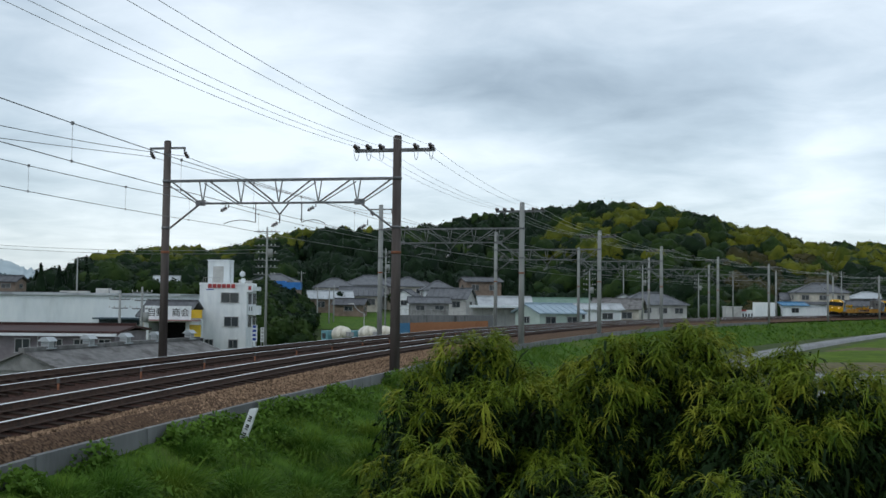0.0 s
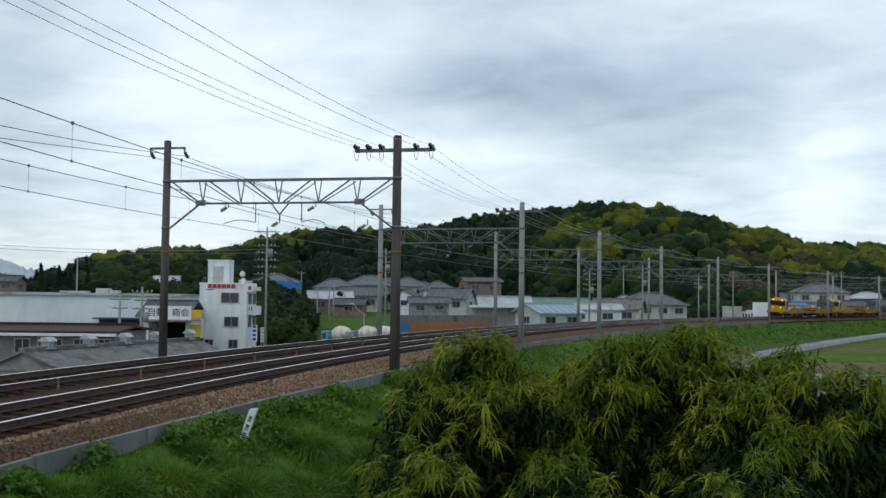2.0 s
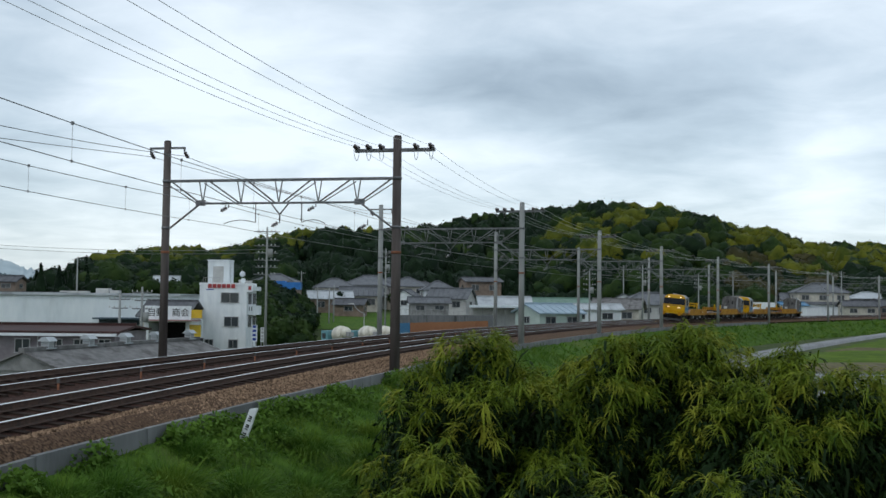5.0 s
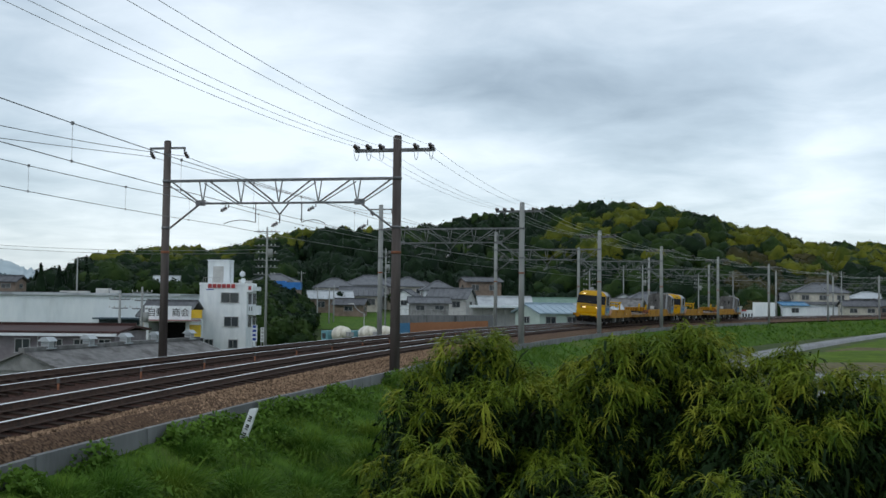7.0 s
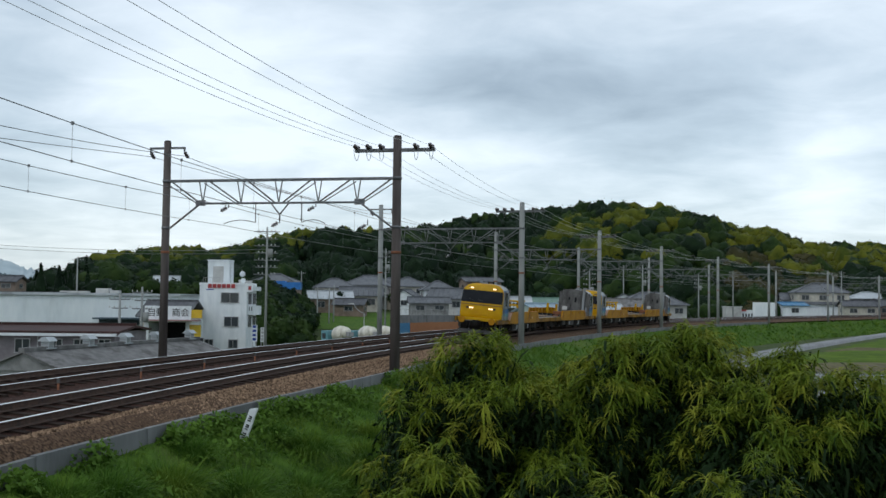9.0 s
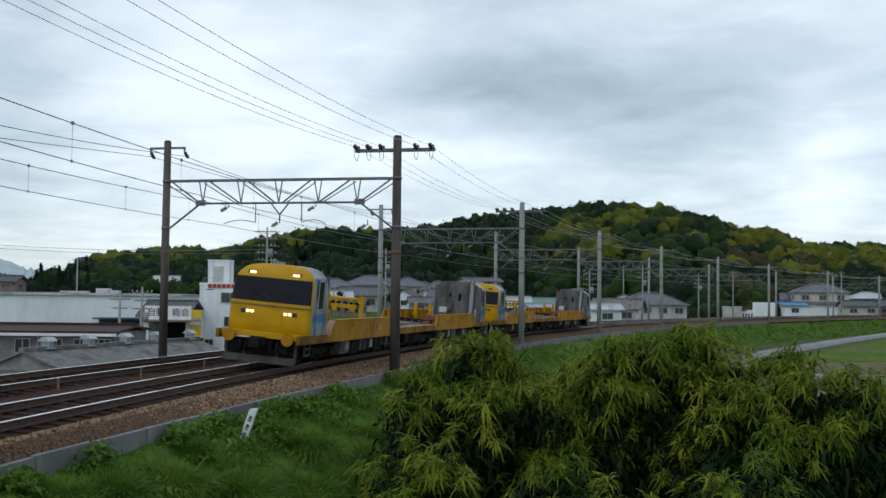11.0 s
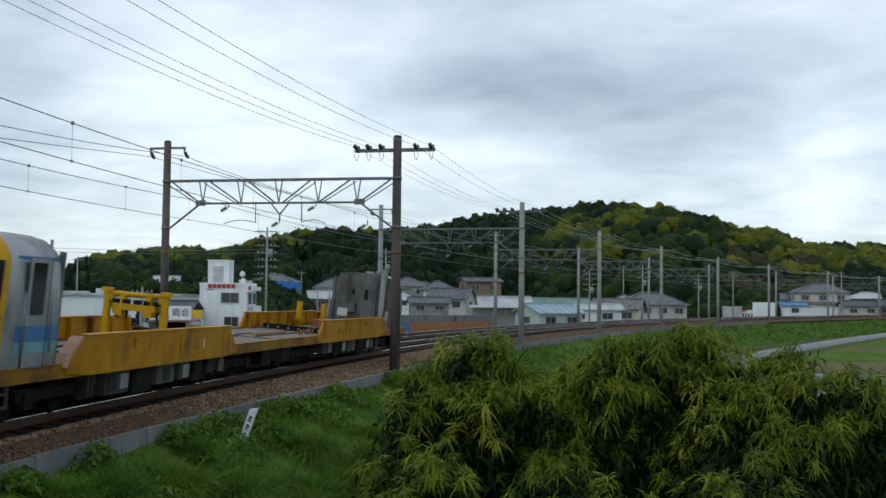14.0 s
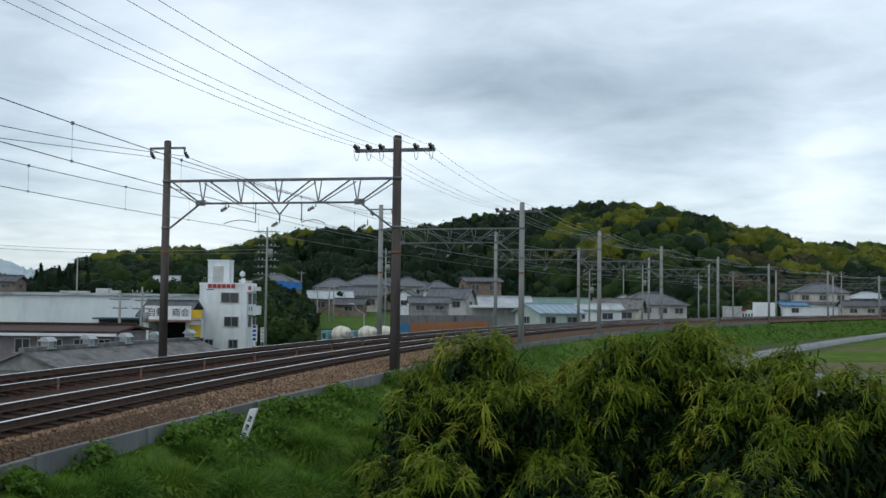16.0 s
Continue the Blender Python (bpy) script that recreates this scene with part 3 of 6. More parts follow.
    for s in (-1, 1):
        for z, y0, w, h, bulbs in ((1.68, 0.68, 0.54, 0.14, (0.56, 0.71)), (2.93, 0.76, 0.30, 0.12, (0.68, 0.79))):
            f = level_at(z)[1]
            x = X(f + 0.03 + 0.02)
            hous = boxes("lamp_housing", M_INK, front, ((x - 0.03, s * y0, z), (0.14, w, h)), bev=0.02)
            for b in bulbs:
                boxes("headlamp", lamp, hous, ((x + 0.03, s * b, z), (0.06, 0.10, h * 0.62)), bev=0.02, label="lit twin headlamp" if lit else "unlit headlamp")
    # doors, stripe and handrails on both sides
    for s in (-1, 1):
        w = 1.385
        boxes("stripe", M_TBLUE, side, ((X((CB + 0.54) / 2), s * 1.383, 1.62), (CB - 0.56, 0.012, 0.27)), label="blue waist stripe")
        boxes("lower_stripe", M_TTEAL, side, ((X((CB + 0.54) / 2), s * 1.383, 1.395), (CB - 0.56, 0.012, 0.17)), label="teal stripe under the blue one")
        boxes("roof_stripe", M_TBLUE, side, ((X((CB + 0.62) / 2), s * 1.292, 2.86), (CB - 0.62, 0.03, 0.05)), label="thin blue stripe below the roof")
        d = boxes("cab_door", M_TSTEEL, side, ((X(1.12), s * w, 1.95), (0.66, 0.02, 1.82)), bev=0.006, label="steel cab door")
        boxes("stripe", M_TBLUE, d, ((X(1.12), s * (w + 0.011), 1.62), (0.64, 0.008, 0.27)))
        boxes("lower_stripe", M_TTEAL, d, ((X(1.12), s * (w + 0.011), 1.395), (0.64, 0.008, 0.17)))
        boxes("door_window", M_TGLASS, d, ((X(1.10), s * (w + 0.01), 2.36), (0.40, 0.02, 0.86)), bev=0.006)
        boxes("door_gap", M_INK, d, ((X(0.78), s * (w + 0.004), 1.95), (0.02, 0.02, 1.82)), ((X(1.46), s * (w + 0.004), 1.95), (0.02, 0.02, 1.82)))
        for u in (0.68, 1.56):
            rods("handrail", M_TSTEEL, side, ((X(u), s * 1.43, 1.3), (X(u), s * 1.43, 2.3), 0.015), n=6)
    # roof gear
    rods("horn", M_TDARK, car, ((X(1.0), 0.45, 3.15), (X(1.0), 0.45, 3.34), 0.03), ((X(0.92), 0.45, 3.34), (X(1.1), 0.45, 3.34), 0.045), n=8)
    rods("aerial", M_TDARK, car, ((X(1.1), 0.1, 3.2), (X(1.1), 0.1, 3.36), 0.035), n=8)
    for u in (1.35, 1.68):
        rods("roof_hoop", M_TSTEEL, car, ((X(u - 0.1), -0.5, 3.2), (X(u - 0.1), -0.5, 3.36), 0.02), ((X(u - 0.1), -0.5, 3.36), (X(u + 0.1), -0.5, 3.36), 0.02), ((X(u + 0.1), -0.5, 3.36), (X(u + 0.1), -0.5, 3.2), 0.02), n=6, label="small roof handle")
    boxes("roof_vent", M_TSTEEL, car, ((X(1.2), -0.1, 3.28), (0.3, 0.3, 0.1)), bev=0.03)


def bogie(car, x):
    b = boxes("bogie", M_TDARK, car, ((x, 0.98, 0.5), (2.5, 0.12, 0.2)), ((x, -0.98, 0.5), (2.5, 0.12, 0.2)), ((x, 0, 0.55), (0.5, 2.0, 0.22)),
              ((x - 0.9, 0.98, 0.42), (0.28, 0.22, 0.28)), ((x + 0.9, 0.98, 0.42), (0.28, 0.22, 0.28)),
              ((x - 0.9, -0.98, 0.42), (0.28, 0.22, 0.28)), ((x + 0.9, -0.98, 0.42), (0.28, 0.22, 0.28)), bev=0.02, label="dark grimy bogie frame")
    for dx in (-0.9, 0.9):
        bm = bmesh.new()
        for s in (-1, 1):
            add_tube(bm, (0, s * 0.52, 0), (0, s * 0.62, 0), 0.40, n=20)
            add_tube(bm, (0, s * 0.50, 0), (0, s * 0.52, 0), 0.43, n=20)
            for k in range(4):
                a = k * math.pi / 2
                add_box(bm, (0.22 * math.cos(a), s * 0.625, 0.22 * math.sin(a)), (0.05, 0.02, 0.05))
        add_tube(bm, (0, -0.6, 0), (0, 0.6, 0), 0.08, n=10)
        w = part("wheelset", bm, M_TDARK, b, "dark steel wheelset")
        w.matrix_basis = pose(x + dx, 0, 0.42)
        WHEELS.append((w, x + dx))


WHEELS = []


def rail_car(name_label, lead, lit, coupled=False):
    """One flat car with its cab at +x. lead: the car with the loading gantry; else the one with the roller bed."""
    car = thing("rail_carrier_car", name_label, "railway car", group="cars of the work train")
    X = lambda u: MID - u
    CAB_BACK[0] = 0.0 if coupled else 0.18
    cab_parts(car, lit, lead)
    # frame
    boxes("side_sill", M_TSILL, car, ((X(6.95), 1.33, 0.93), (15.1, 0.10, 0.22)), ((X(6.95), 1.33, 1.055), (15.1, 0.13, 0.03)), ((X(6.95), 1.33, 0.82), (15.1, 0.13, 0.03)), bev=0.008, label="grimy yellow side sill with a flange")
    boxes("side_sill", M_TSILL, car, ((X(6.95), -1.33, 0.93), (15.1, 0.10, 0.22)), ((X(6.95), -1.33, 1.055), (15.1, 0.13, 0.03)), ((X(6.95), -1.33, 0.82), (15.1, 0.13, 0.03)), bev=0.008, label="grimy yellow side sill with a flange")
    deck = boxes("deck", M_TDECK, car, ((X(8.3), 0, 1.0), (12.2, 2.5, 0.06)), label="worn pale deck plate")
    # The lower long box is added to close see-through gaps under the car.
    boxes("centre_beam", M_TDARK, car, ((X(6.9), 0, 0.80), (14.9, 0.5, 0.3)), ((X(7.2), 0, 0.58), (14.0, 0.8, 0.3)), ((X(3.5), 0, 0.9), (0.3, 2.4, 0.16)), ((X(9.0), 0, 0.9), (0.3, 2.4, 0.16)))
    rods("deck_rail", M_TUNDER, deck, *[((X(2.1), y, 1.05), (X(14.3), y, 1.04), 0.028) for y in (-0.45, 0.15)], n=6)
    shift = 0.0 if lead else 0.6
    XW = lambda u: MID - u - shift
    for s in (-1, 1):
        bm = bmesh.new()
        add_prism(bm, [(XW(2.25), 0.88), (XW(2.25), 1.0), (XW(2.38), 1.2), (XW(2.75), 1.5), (XW(2.9), 1.53), (XW(10.2), 1.53), (XW(10.4), 1.3), (XW(10.75), 1.0), (XW(10.75), 0.88), (XW(10.0), 0.80), (XW(3.2), 0.80)], s * 1.34, s * 1.412, "y")
        w = part("side_wall", bm, M_TORANGE, car, "yellow side girder with sloping ends")
        boxes("top_flange", M_TORANGE, w, ((XW(6.55), s * 1.36, 1.545), (7.4, 0.16, 0.03)), bev=0.008)
        for u in (3.2, 4.2, 5.2, 6.2, 7.2, 8.2, 9.2, 10.1):
            boxes("rib", M_TORANGE, w, ((XW(u), s * 1.27, 1.27), (0.05, 0.13, 0.5)))
        bm = bmesh.new()
        add_prism(bm, [(XW(2.22), 1.0), (XW(2.35), 1.2), (XW(2.73), 1.51), (XW(2.66), 1.53), (XW(2.27), 1.24), (XW(2.14), 1.0)], s * 1.22, s * 1.44, "y")
        part("sloping_flange", bm, M_PINKPAD, w, "faded end flange of the girder")
        boxes("lug", M_TORANGE, w, ((XW(4.9 if lead else 5.2), s * 1.42, 1.36), (0.16, 0.08, 0.16)), bev=0.03)
        boxes("bracket", M_TORANGE, w, ((XW(7.2), s * 1.415, 1.25), (0.1, 0.05, 0.42)), bev=0.02)
        boxes("number_mark", M_TDARK if not lead else M_WHITE, w, ((XW(8.55), s * 1.414, 1.18), (0.05, 0.008, 0.2)))
        boxes("frame_mark", M_RUSTBAND, w, ((XW(8.1), s * 1.414, 1.08), (0.24, 0.008, 0.025)), ((XW(8.1), s * 1.414, 1.28), (0.24, 0.008, 0.025)), ((XW(7.99), s * 1.414, 1.18), (0.025, 0.008, 0.2)), ((XW(8.21), s * 1.414, 1.18), (0.025, 0.008, 0.2)))
    # outer end: beam, buffers, coupler, guard
    boxes("end_beam", M_TYEL, car, ((X(-0.22), 0, 1.0), (0.5, 2.5, 0.16)), ((X(0.1), 0, 0.98), (0.3, 2.74, 0.12)), bev=0.03, label="yellow end beam")
    for s in (-1, 1):
        rods("buffer", M_TORANGE, car, ((X(-0.3), s * 0.97, 0.93), (X(-0.5), s * 0.97, 0.93), 0.1), ((X(-0.5), s * 0.97, 0.93), (X(-0.56), s * 0.97, 0.93), 0.20), n=24, label="round yellow buffer")
        boxes("step", M_TPLOUGH, car, ((X(0.35), s * 1.33, 0.45), (0.5, 0.06, 0.04)), ((X(0.12), s * 1.33, 0.62), (0.04, 0.05, 0.4)), ((X(0.58), s * 1.33, 0.62), (0.04, 0.05, 0.4)), ((X(0.35), s * 1.33, 0.66), (0.5, 0.05, 0.03)))
    boxes("brake_gear", M_TDARK, car, ((X(0.05), 0, 0.55), (0.5, 2.2, 0.55)), ((X(-0.25), 0.75, 0.62), (0.3, 0.4, 0.3)), ((X(-0.25), -0.75, 0.62), (0.3, 0.4, 0.3)), bev=0.03, label="dark brake gear behind the guard")
    if coupled:
        boxes("end_platform", M_TYEL, car, ((X(-0.75), 0, 1.0), (0.7, 2.3, 0.1)), ((X(-0.75), 1.2, 1.04), (0.6, 0.14, 0.2)), ((X(-0.75), -1.2, 1.04), (0.6, 0.14, 0.2)), bev=0.02, label="yellow end platform over the coupling")
        for s in (-1, 1):
            boxes("step_ladder", M_TSTEEL, car, ((X(-0.55), s * 1.3, 0.68), (0.05, 0.05, 0.7)), ((X(-0.95), s * 1.3, 0.68), (0.05, 0.05, 0.7)), ((X(-0.75), s * 1.3, 0.4), (0.4, 0.05, 0.04)), ((X(-0.75), s * 1.3, 0.65), (0.4, 0.05, 0.04)), label="steel step ladder")
    boxes("guard_bar", M_TPLOUGH, car, ((X(-0.35), 0, 0.24), (0.08, 2.4, 0.22)), ((X(-0.2), 1.15, 0.55), (0.08, 0.08, 0.7), 0.0), ((X(-0.2), -1.15, 0.55), (0.08, 0.08, 0.7)),
          ((X(-0.2), 0.55, 0.5), (0.06, 0.08, 0.5)), ((X(-0.2), -0.55, 0.5), (0.06, 0.08, 0.5)), bev=0.02, label="grey obstacle guard below the end beam")
    boxes("coupler", M_TDARK, car, ((X(-0.55), 0, 0.78), (0.7, 0.3, 0.28)), ((X(-0.2), 0, 0.72), (0.4, 0.9, 0.3)), bev=0.04, label="dark knuckle coupler")
    for y in (-0.62, -0.4, 0.4, 0.62):
        rods("hose", M_TDARK, car, ((X(-0.4), y, 0.85), (X(-0.52), y, 0.48), 0.033), n=6)
    boxes("inner_coupler", M_TDARK, car, ((X(14.4), 0, 0.78), (0.5, 0.3, 0.25)))
    # below the frame
    # The last box, at 13.75, is added to fill the open joint.
    for i, (u, ln, h, mt) in enumerate(((4.6, 1.0, 0.46, M_TUNDER), (5.75, 0.9, 0.52, M_TDARK), (6.9, 0.9, 0.42, M_TUNDER), (7.9, 0.55, 0.4, M_TUNDER), (8.7, 0.6, 0.5, M_TDARK), (9.5, 0.5, 0.36, M_TUNDER), (10.2, 0.3, 0.36, M_TUNDER), (13.75, 0.8, 0.42, M_TDARK))):
        for s in (-1, 1):
            boxes("equipment_box", mt, car, ((X(u), s * 1.0, 0.78 - h / 2), (ln, 0.5, h)), ((X(u), s * 1.255, 0.78 - h / 2), (ln * 0.8, 0.02, h * 0.7)), bev=0.015, label="dusty box below the frame")
    for s in (-1, 1):
        rods("air_tank", M_TUNDER, car, ((X(3.9), s * 0.9, 0.6), (X(4.9), s * 0.9, 0.6), 0.16), n=14)
        boxes("strut", M_TUNDER, car, ((X(3.55), s * 1.25, 0.6), (0.06, 0.05, 0.5)), ((X(3.4), s * 1.25, 0.6), (0.06, 0.05, 0.5)))
    for k, u in enumerate((4.35, 4.85, 6.9, 7.95, 10.15)):
        for s in (-1, 1):
            boxes("cover_plate", M_TSTEEL if k in (1, 3) else M_TUNDER, car, ((X(u), s * 1.275, 0.56), (0.34, 0.02, 0.30)), bev=0.008, label="dull plate on an equipment box")
    bogie(car, PIVOT + 0.1)
    bogie(car, -PIVOT - 0.1)
    if lead:
        g = rods("gantry", M_TYEL, car, ((X(7.0), -0.3, 2.2), (X(7.0), 1.0, 2.2), 0.06), ((X(7.35), -0.3, 1.75), (X(7.0), -0.3, 2.2), 0.05), ((X(7.35), 0.95, 1.75), (X(7.0), 1.0, 2.2), 0.05), n=8, label="yellow portal hoist for rails")
        for s in (-1, 1):
            boxes("post", M_TYEL, g, ((X(7.0), 0.35 + s * 0.68, 1.65), (0.13, 0.13, 1.25)), ((X(7.0), 0.35 + s * 0.70, 2.27), (0.17, 0.22, 0.10)), ((X(7.0), 0.35 + s * 0.60, 2.12), (0.11, 0.14, 0.16)), bev=0.03)
        for yy in (-0.12, 0.12, 0.38, 0.62, 0.84):
            boxes("trolley", M_TDARK, g, ((X(7.0), yy, 2.04), (0.18, 0.13, 0.09)), bev=0.015, label="grey hoist trolley")
            rods("hook", M_TDARK, g, ((X(7.0), yy + 0.03, 1.86), (X(7.0), yy + 0.03, 1.68), 0.03), n=6)
        boxes("hoist", M_TYEL, g, ((X(7.0), 0.35, 1.92), (0.26, 1.0, 0.14)), ((X(7.0), 0.05, 2.08), (0.12, 0.12, 0.3)), ((X(7.0), 0.65, 2.08), (0.12, 0.12, 0.3)), ((X(7.0), 0.7, 1.8), (0.3, 0.18, 0.14)), ((X(7.0), 0.0, 1.8), (0.3, 0.18, 0.14)), bev=0.02)
        rods("hoop", M_TSTEEL, car, *[it for k in (0, 1) for it in (((X(2.75 + k * 0.4), -1.15, 1.0), (X(2.75 + k * 0.4), -1.15, 1.62), 0.018), ((X(2.75 + k * 0.4), -1.15, 1.62), (X(2.95 + k * 0.4), -1.15, 1.62), 0.018), ((X(2.95 + k * 0.4), -1.15, 1.62), (X(2.95 + k * 0.4), -1.15, 1.0), 0.018))], n=6)
    else:
        far = 1
        for u, h in ((6.2, 1.95), (3.3, 1.85)):
            boxes("post", M_TYEL, car, ((X(u), far * 1.12, (h + 1.0) / 2), (0.2, 0.16, h - 1.0)), ((X(u), far * 1.12, 1.3), (0.5, 0.2, 0.12)), bev=0.03)
        bed = boxes("roller_bed", M_TDARK, car, ((X(9.7), 0.0, 1.12), (0.22, 2.2, 0.14)), ((X(9.7), 0.0, 1.2), (0.26, 2.2, 0.02)), bev=0.01, label="dark cross beam with rollers")
        for k in range(6):
            rods("roller", M_TSTEEL, bed, ((X(9.83), -0.9 + k * 0.36, 1.12), (X(9.85), -0.9 + k * 0.36, 1.12), 0.04), n=10)
        boxes("load_clamp", M_RUSTBAND, car, ((X(5.0), 0.4, 1.2), (1.6, 0.7, 0.22)), ((X(4.6), -0.3, 1.16), (0.8, 0.5, 0.16)), bev=0.04, label="rusty rail clamps on the deck")
        boxes("timber_bar", M_TIMBER, car, ((X(12.6), -0.2, 1.07), (2.6, 0.16, 0.08)), bev=0.01, label="brown timber bar lying on the deck")
        rods("chain_hook", M_RUSTBAND, car, *[((X(11.3 - 0.32 * k), -0.75 + 0.05 * (k % 2), 1.05), (X(11.1 - 0.32 * k), -0.72, 1.17), 0.035) for k in range(5)], n=6, label="rusty lashing hooks on the deck")
        boxes("notice_board", M_GREYCLAD, car, ((X(2.35), 0.62, 1.58), (0.05, 0.42, 0.32)), bev=0.01, label="blank pale notice board")
        rods("hoop", M_TSTEEL, car, *[it for y in (1.26, -1.26) for it in (((X(2.55), y, 1.0), (X(2.55), y, 1.75), 0.018), ((X(2.55), y, 1.75), (X(2.4), y, 1.75), 0.018), ((X(2.4), y, 1.75), (X(2.4), y, 1.0), 0.018), ((X(2.25), y, 1.0), (X(2.25), y, 1.75), 0.018), ((X(2.25), y, 1.75), (X(2.1), y, 1.75), 0.018))], n=6)
    return car


CARS = []   # (car, distance of its cab face behind the train's front, facing)
CARS.append((rail_car("yellow rail-carrying car with a lit leading cab and hoist", True, True), 0.0, -1))
CARS.append((rail_car("yellow flat car ending in a grey-backed trailing cab", False, False, True), CAB_TO_CAB, 1))
CARS.append((rail_car("yellow rail-carrying car with an unlit cab and hoist", True, False, True), UNIT, -1))
CARS.append((rail_car("last yellow flat car with a grimy grey-backed cab", False, False), UNIT + CAB_TO_CAB, 1))


def car_pose(s_face, facing):
    """facing -1: the cab leads towards smaller s; the car's middle lies MID metres inside the face."""
    s = s_face - facing * MID
    a, b = on_line(s - PIVOT, 0.0), on_line(s + PIVOT, 0.0)
    d = (b - a) * facing
    return Matrix.Translation((a + b) / 2) @ Matrix.Rotation(math.atan2(d.y, d.x), 4, "Z") @ Matrix.Rotation(facing * CANT, 4, "X")


def front_s(t):
    return FRONT0 - SPEED * t + BRAKE * t * t


def motions():
    times = [i * 0.25 for i in range(65)]
    for car, back, facing in CARS:
        walk(car, [(t, car_pose(front_s(t) + back, facing)) for t in times])
    # wheels roll without slipping
    for w, x in WHEELS:
        facing = [f for c, _, f in CARS if c == w.parent.parent][0]
        rows = []
        for k in range(481):
            t = k / 30.0
            a = (front_s(t) - FRONT0) / 0.43 * facing
            rows.append((t, Matrix.Translation((x, 0, 0.42)) @ Matrix.Rotation(a, 4, "Y")))
        walk(w, rows)

# ---------------------------------------------------------------- overhead line
SPAN = 9.35      # near pole to far pole
NEAR_LAT = 2.65
STATIONS = (-7.0, 19.9, 46.9, 73.1, 99.0, 126.0, 152.8, 187.4, 222.0, 256.0)
POLE_TOP, BEAM_Z, CHORD_Z = 8.25, 6.69, 5.80


def insulator(parent, p, d=(0, 0, -1), n=3):
    """A short string of dark sheds."""
    bm = bmesh.new()
    p, d = Vector(p), Vector(d).normalized()
    add_tube(bm, p, p + d * (0.09 * n + 0.06), 0.018, n=6)
    for i in range(n):
        q = p + d * (0.06 + 0.09 * i)
        add_tube(bm, q, q + d * 0.05, 0.085, 0.05, n=10)
    return part("insulator", bm, M_INSUL, parent, "dark glazed insulator")


def strut(parent, name, *items, r=0.035, n=6):
    bm = bmesh.new()
    for a, b in items:
        add_tube(bm, a, b, r, n=n)
    return part(name, bm, M_BEAM, parent)


def portal(brown):
    """Two poles and the truss between them; x runs from the near pole to the far one, z from the rail level."""
    mat = M_STEELPOLE if brown else M_POLE
    root = thing("catenary_portal", ("brown weathered" if brown else "grey concrete") + " pole portal carrying the overhead wires", "railway portal", group="portals along the line")
    for x, r, zb in ((0.0, 0.175, -1.6), (SPAN, 0.155, -1.6)):
        bm = bmesh.new()
        add_tube(bm, (x, 0, zb), (x, 0, POLE_TOP), r * 1.12, r * 0.9, n=20)
        add_tube(bm, (x, 0, POLE_TOP), (x, 0, POLE_TOP + 0.05), r * 0.93, r * 0.7, n=20)
        pole = part("pole", bm, mat, root, "tall round pole")
        for z, mt in ((BEAM_Z, M_BEAM), (4.85, M_BEAM), (3.9, M_RUSTBAND)):
            rods("band", mt, pole, ((x, 0, z - 0.05), (x, 0, z + 0.05), r * 1.08), n=16)
        boxes("number_plate", M_WHITE, pole, ((x, -r - 0.015, 2.2), (0.2, 0.01, 0.2)), label="small white plate")
    S = SPAN
    f = lambda u, z: (u * S, 0, z)
    beam = boxes("beam", M_BEAM, root, ((S / 2, 0, BEAM_Z), (S - 0.3, 0.13, 0.1)), bev=0.01, label="steel lattice beam")
    strut(beam, "bottom_chord", (f(0.155, CHORD_Z), f(0.845, CHORD_Z)), r=0.045)
    for u in (0.165, 0.33, 0.5, 0.665, 0.835):
        strut(beam, "vertical", (f(u, CHORD_Z), f(u - 0.014, BEAM_Z)), (f(u, CHORD_Z), f(u + 0.018, BEAM_Z)), r=0.024)
    for a, b in ((0.02, 0.155), (0.19, 0.33), (0.36, 0.485), (0.98, 0.845), (0.81, 0.67), (0.64, 0.515)):
        strut(beam, "diagonal", (f(a, BEAM_Z), f(b, CHORD_Z)), r=0.032)
        strut(beam, "diagonal", (f(a - 0.02 * (1 if a < 0.5 else -1), BEAM_Z - 0.1), f(b - 0.02 * (1 if a < 0.5 else -1), CHORD_Z + 0.02)), r=0.022)
    for a, b in ((0.02, 0.155), (0.98, 0.845)):
        strut(root, "knee_brace", (f(a, 4.85), f(b, CHORD_Z)), r=0.04)
        boxes("gusset", M_BEAM, beam, (f(b, CHORD_Z + 0.02), (0.4, 0.05, 0.22)), bev=0.03)
    strut(root, "drop_bracket", (f(0.455, CHORD_Z), f(0.495, 5.35)), (f(0.535, CHORD_Z), f(0.495, 5.35)), (f(0.495, 5.35), f(0.495, 5.1)), r=0.03)
    for u, z in ((0.495, 5.2), (0.12, 5.1), (0.72, CHORD_Z), (0.34, CHORD_Z)):
        rods("hanger", M_BEAM, root, (f(u, z + 0.05), f(u, z - 0.18), 0.02), n=6)
        insulator(root, f(u + 0.005, z - 0.15), (0.8, 0, -0.45), 3)
    for u0, u1 in ((0.40, 0.30), (0.60, 0.74)):
        bm = bmesh.new()
        pts = [Vector((u0 * S + (u1 - u0) * S * k / 6, 0.0, 5.05 + 0.16 * math.sin(math.pi * k / 6 * 0.85) - 0.02 * k)) for k in range(7)]
        for a, b in zip(pts, pts[1:]):
            add_tube(bm, a, b, 0.016, n=5, cap=False)
        part("registration_arm", bm, M_BEAM, root, "thin curved arm steadying the contact wire")
        rods("arm_hanger", M_BEAM, root, (f(u0, CHORD_Z), f(u0, 5.05), 0.02), n=6)
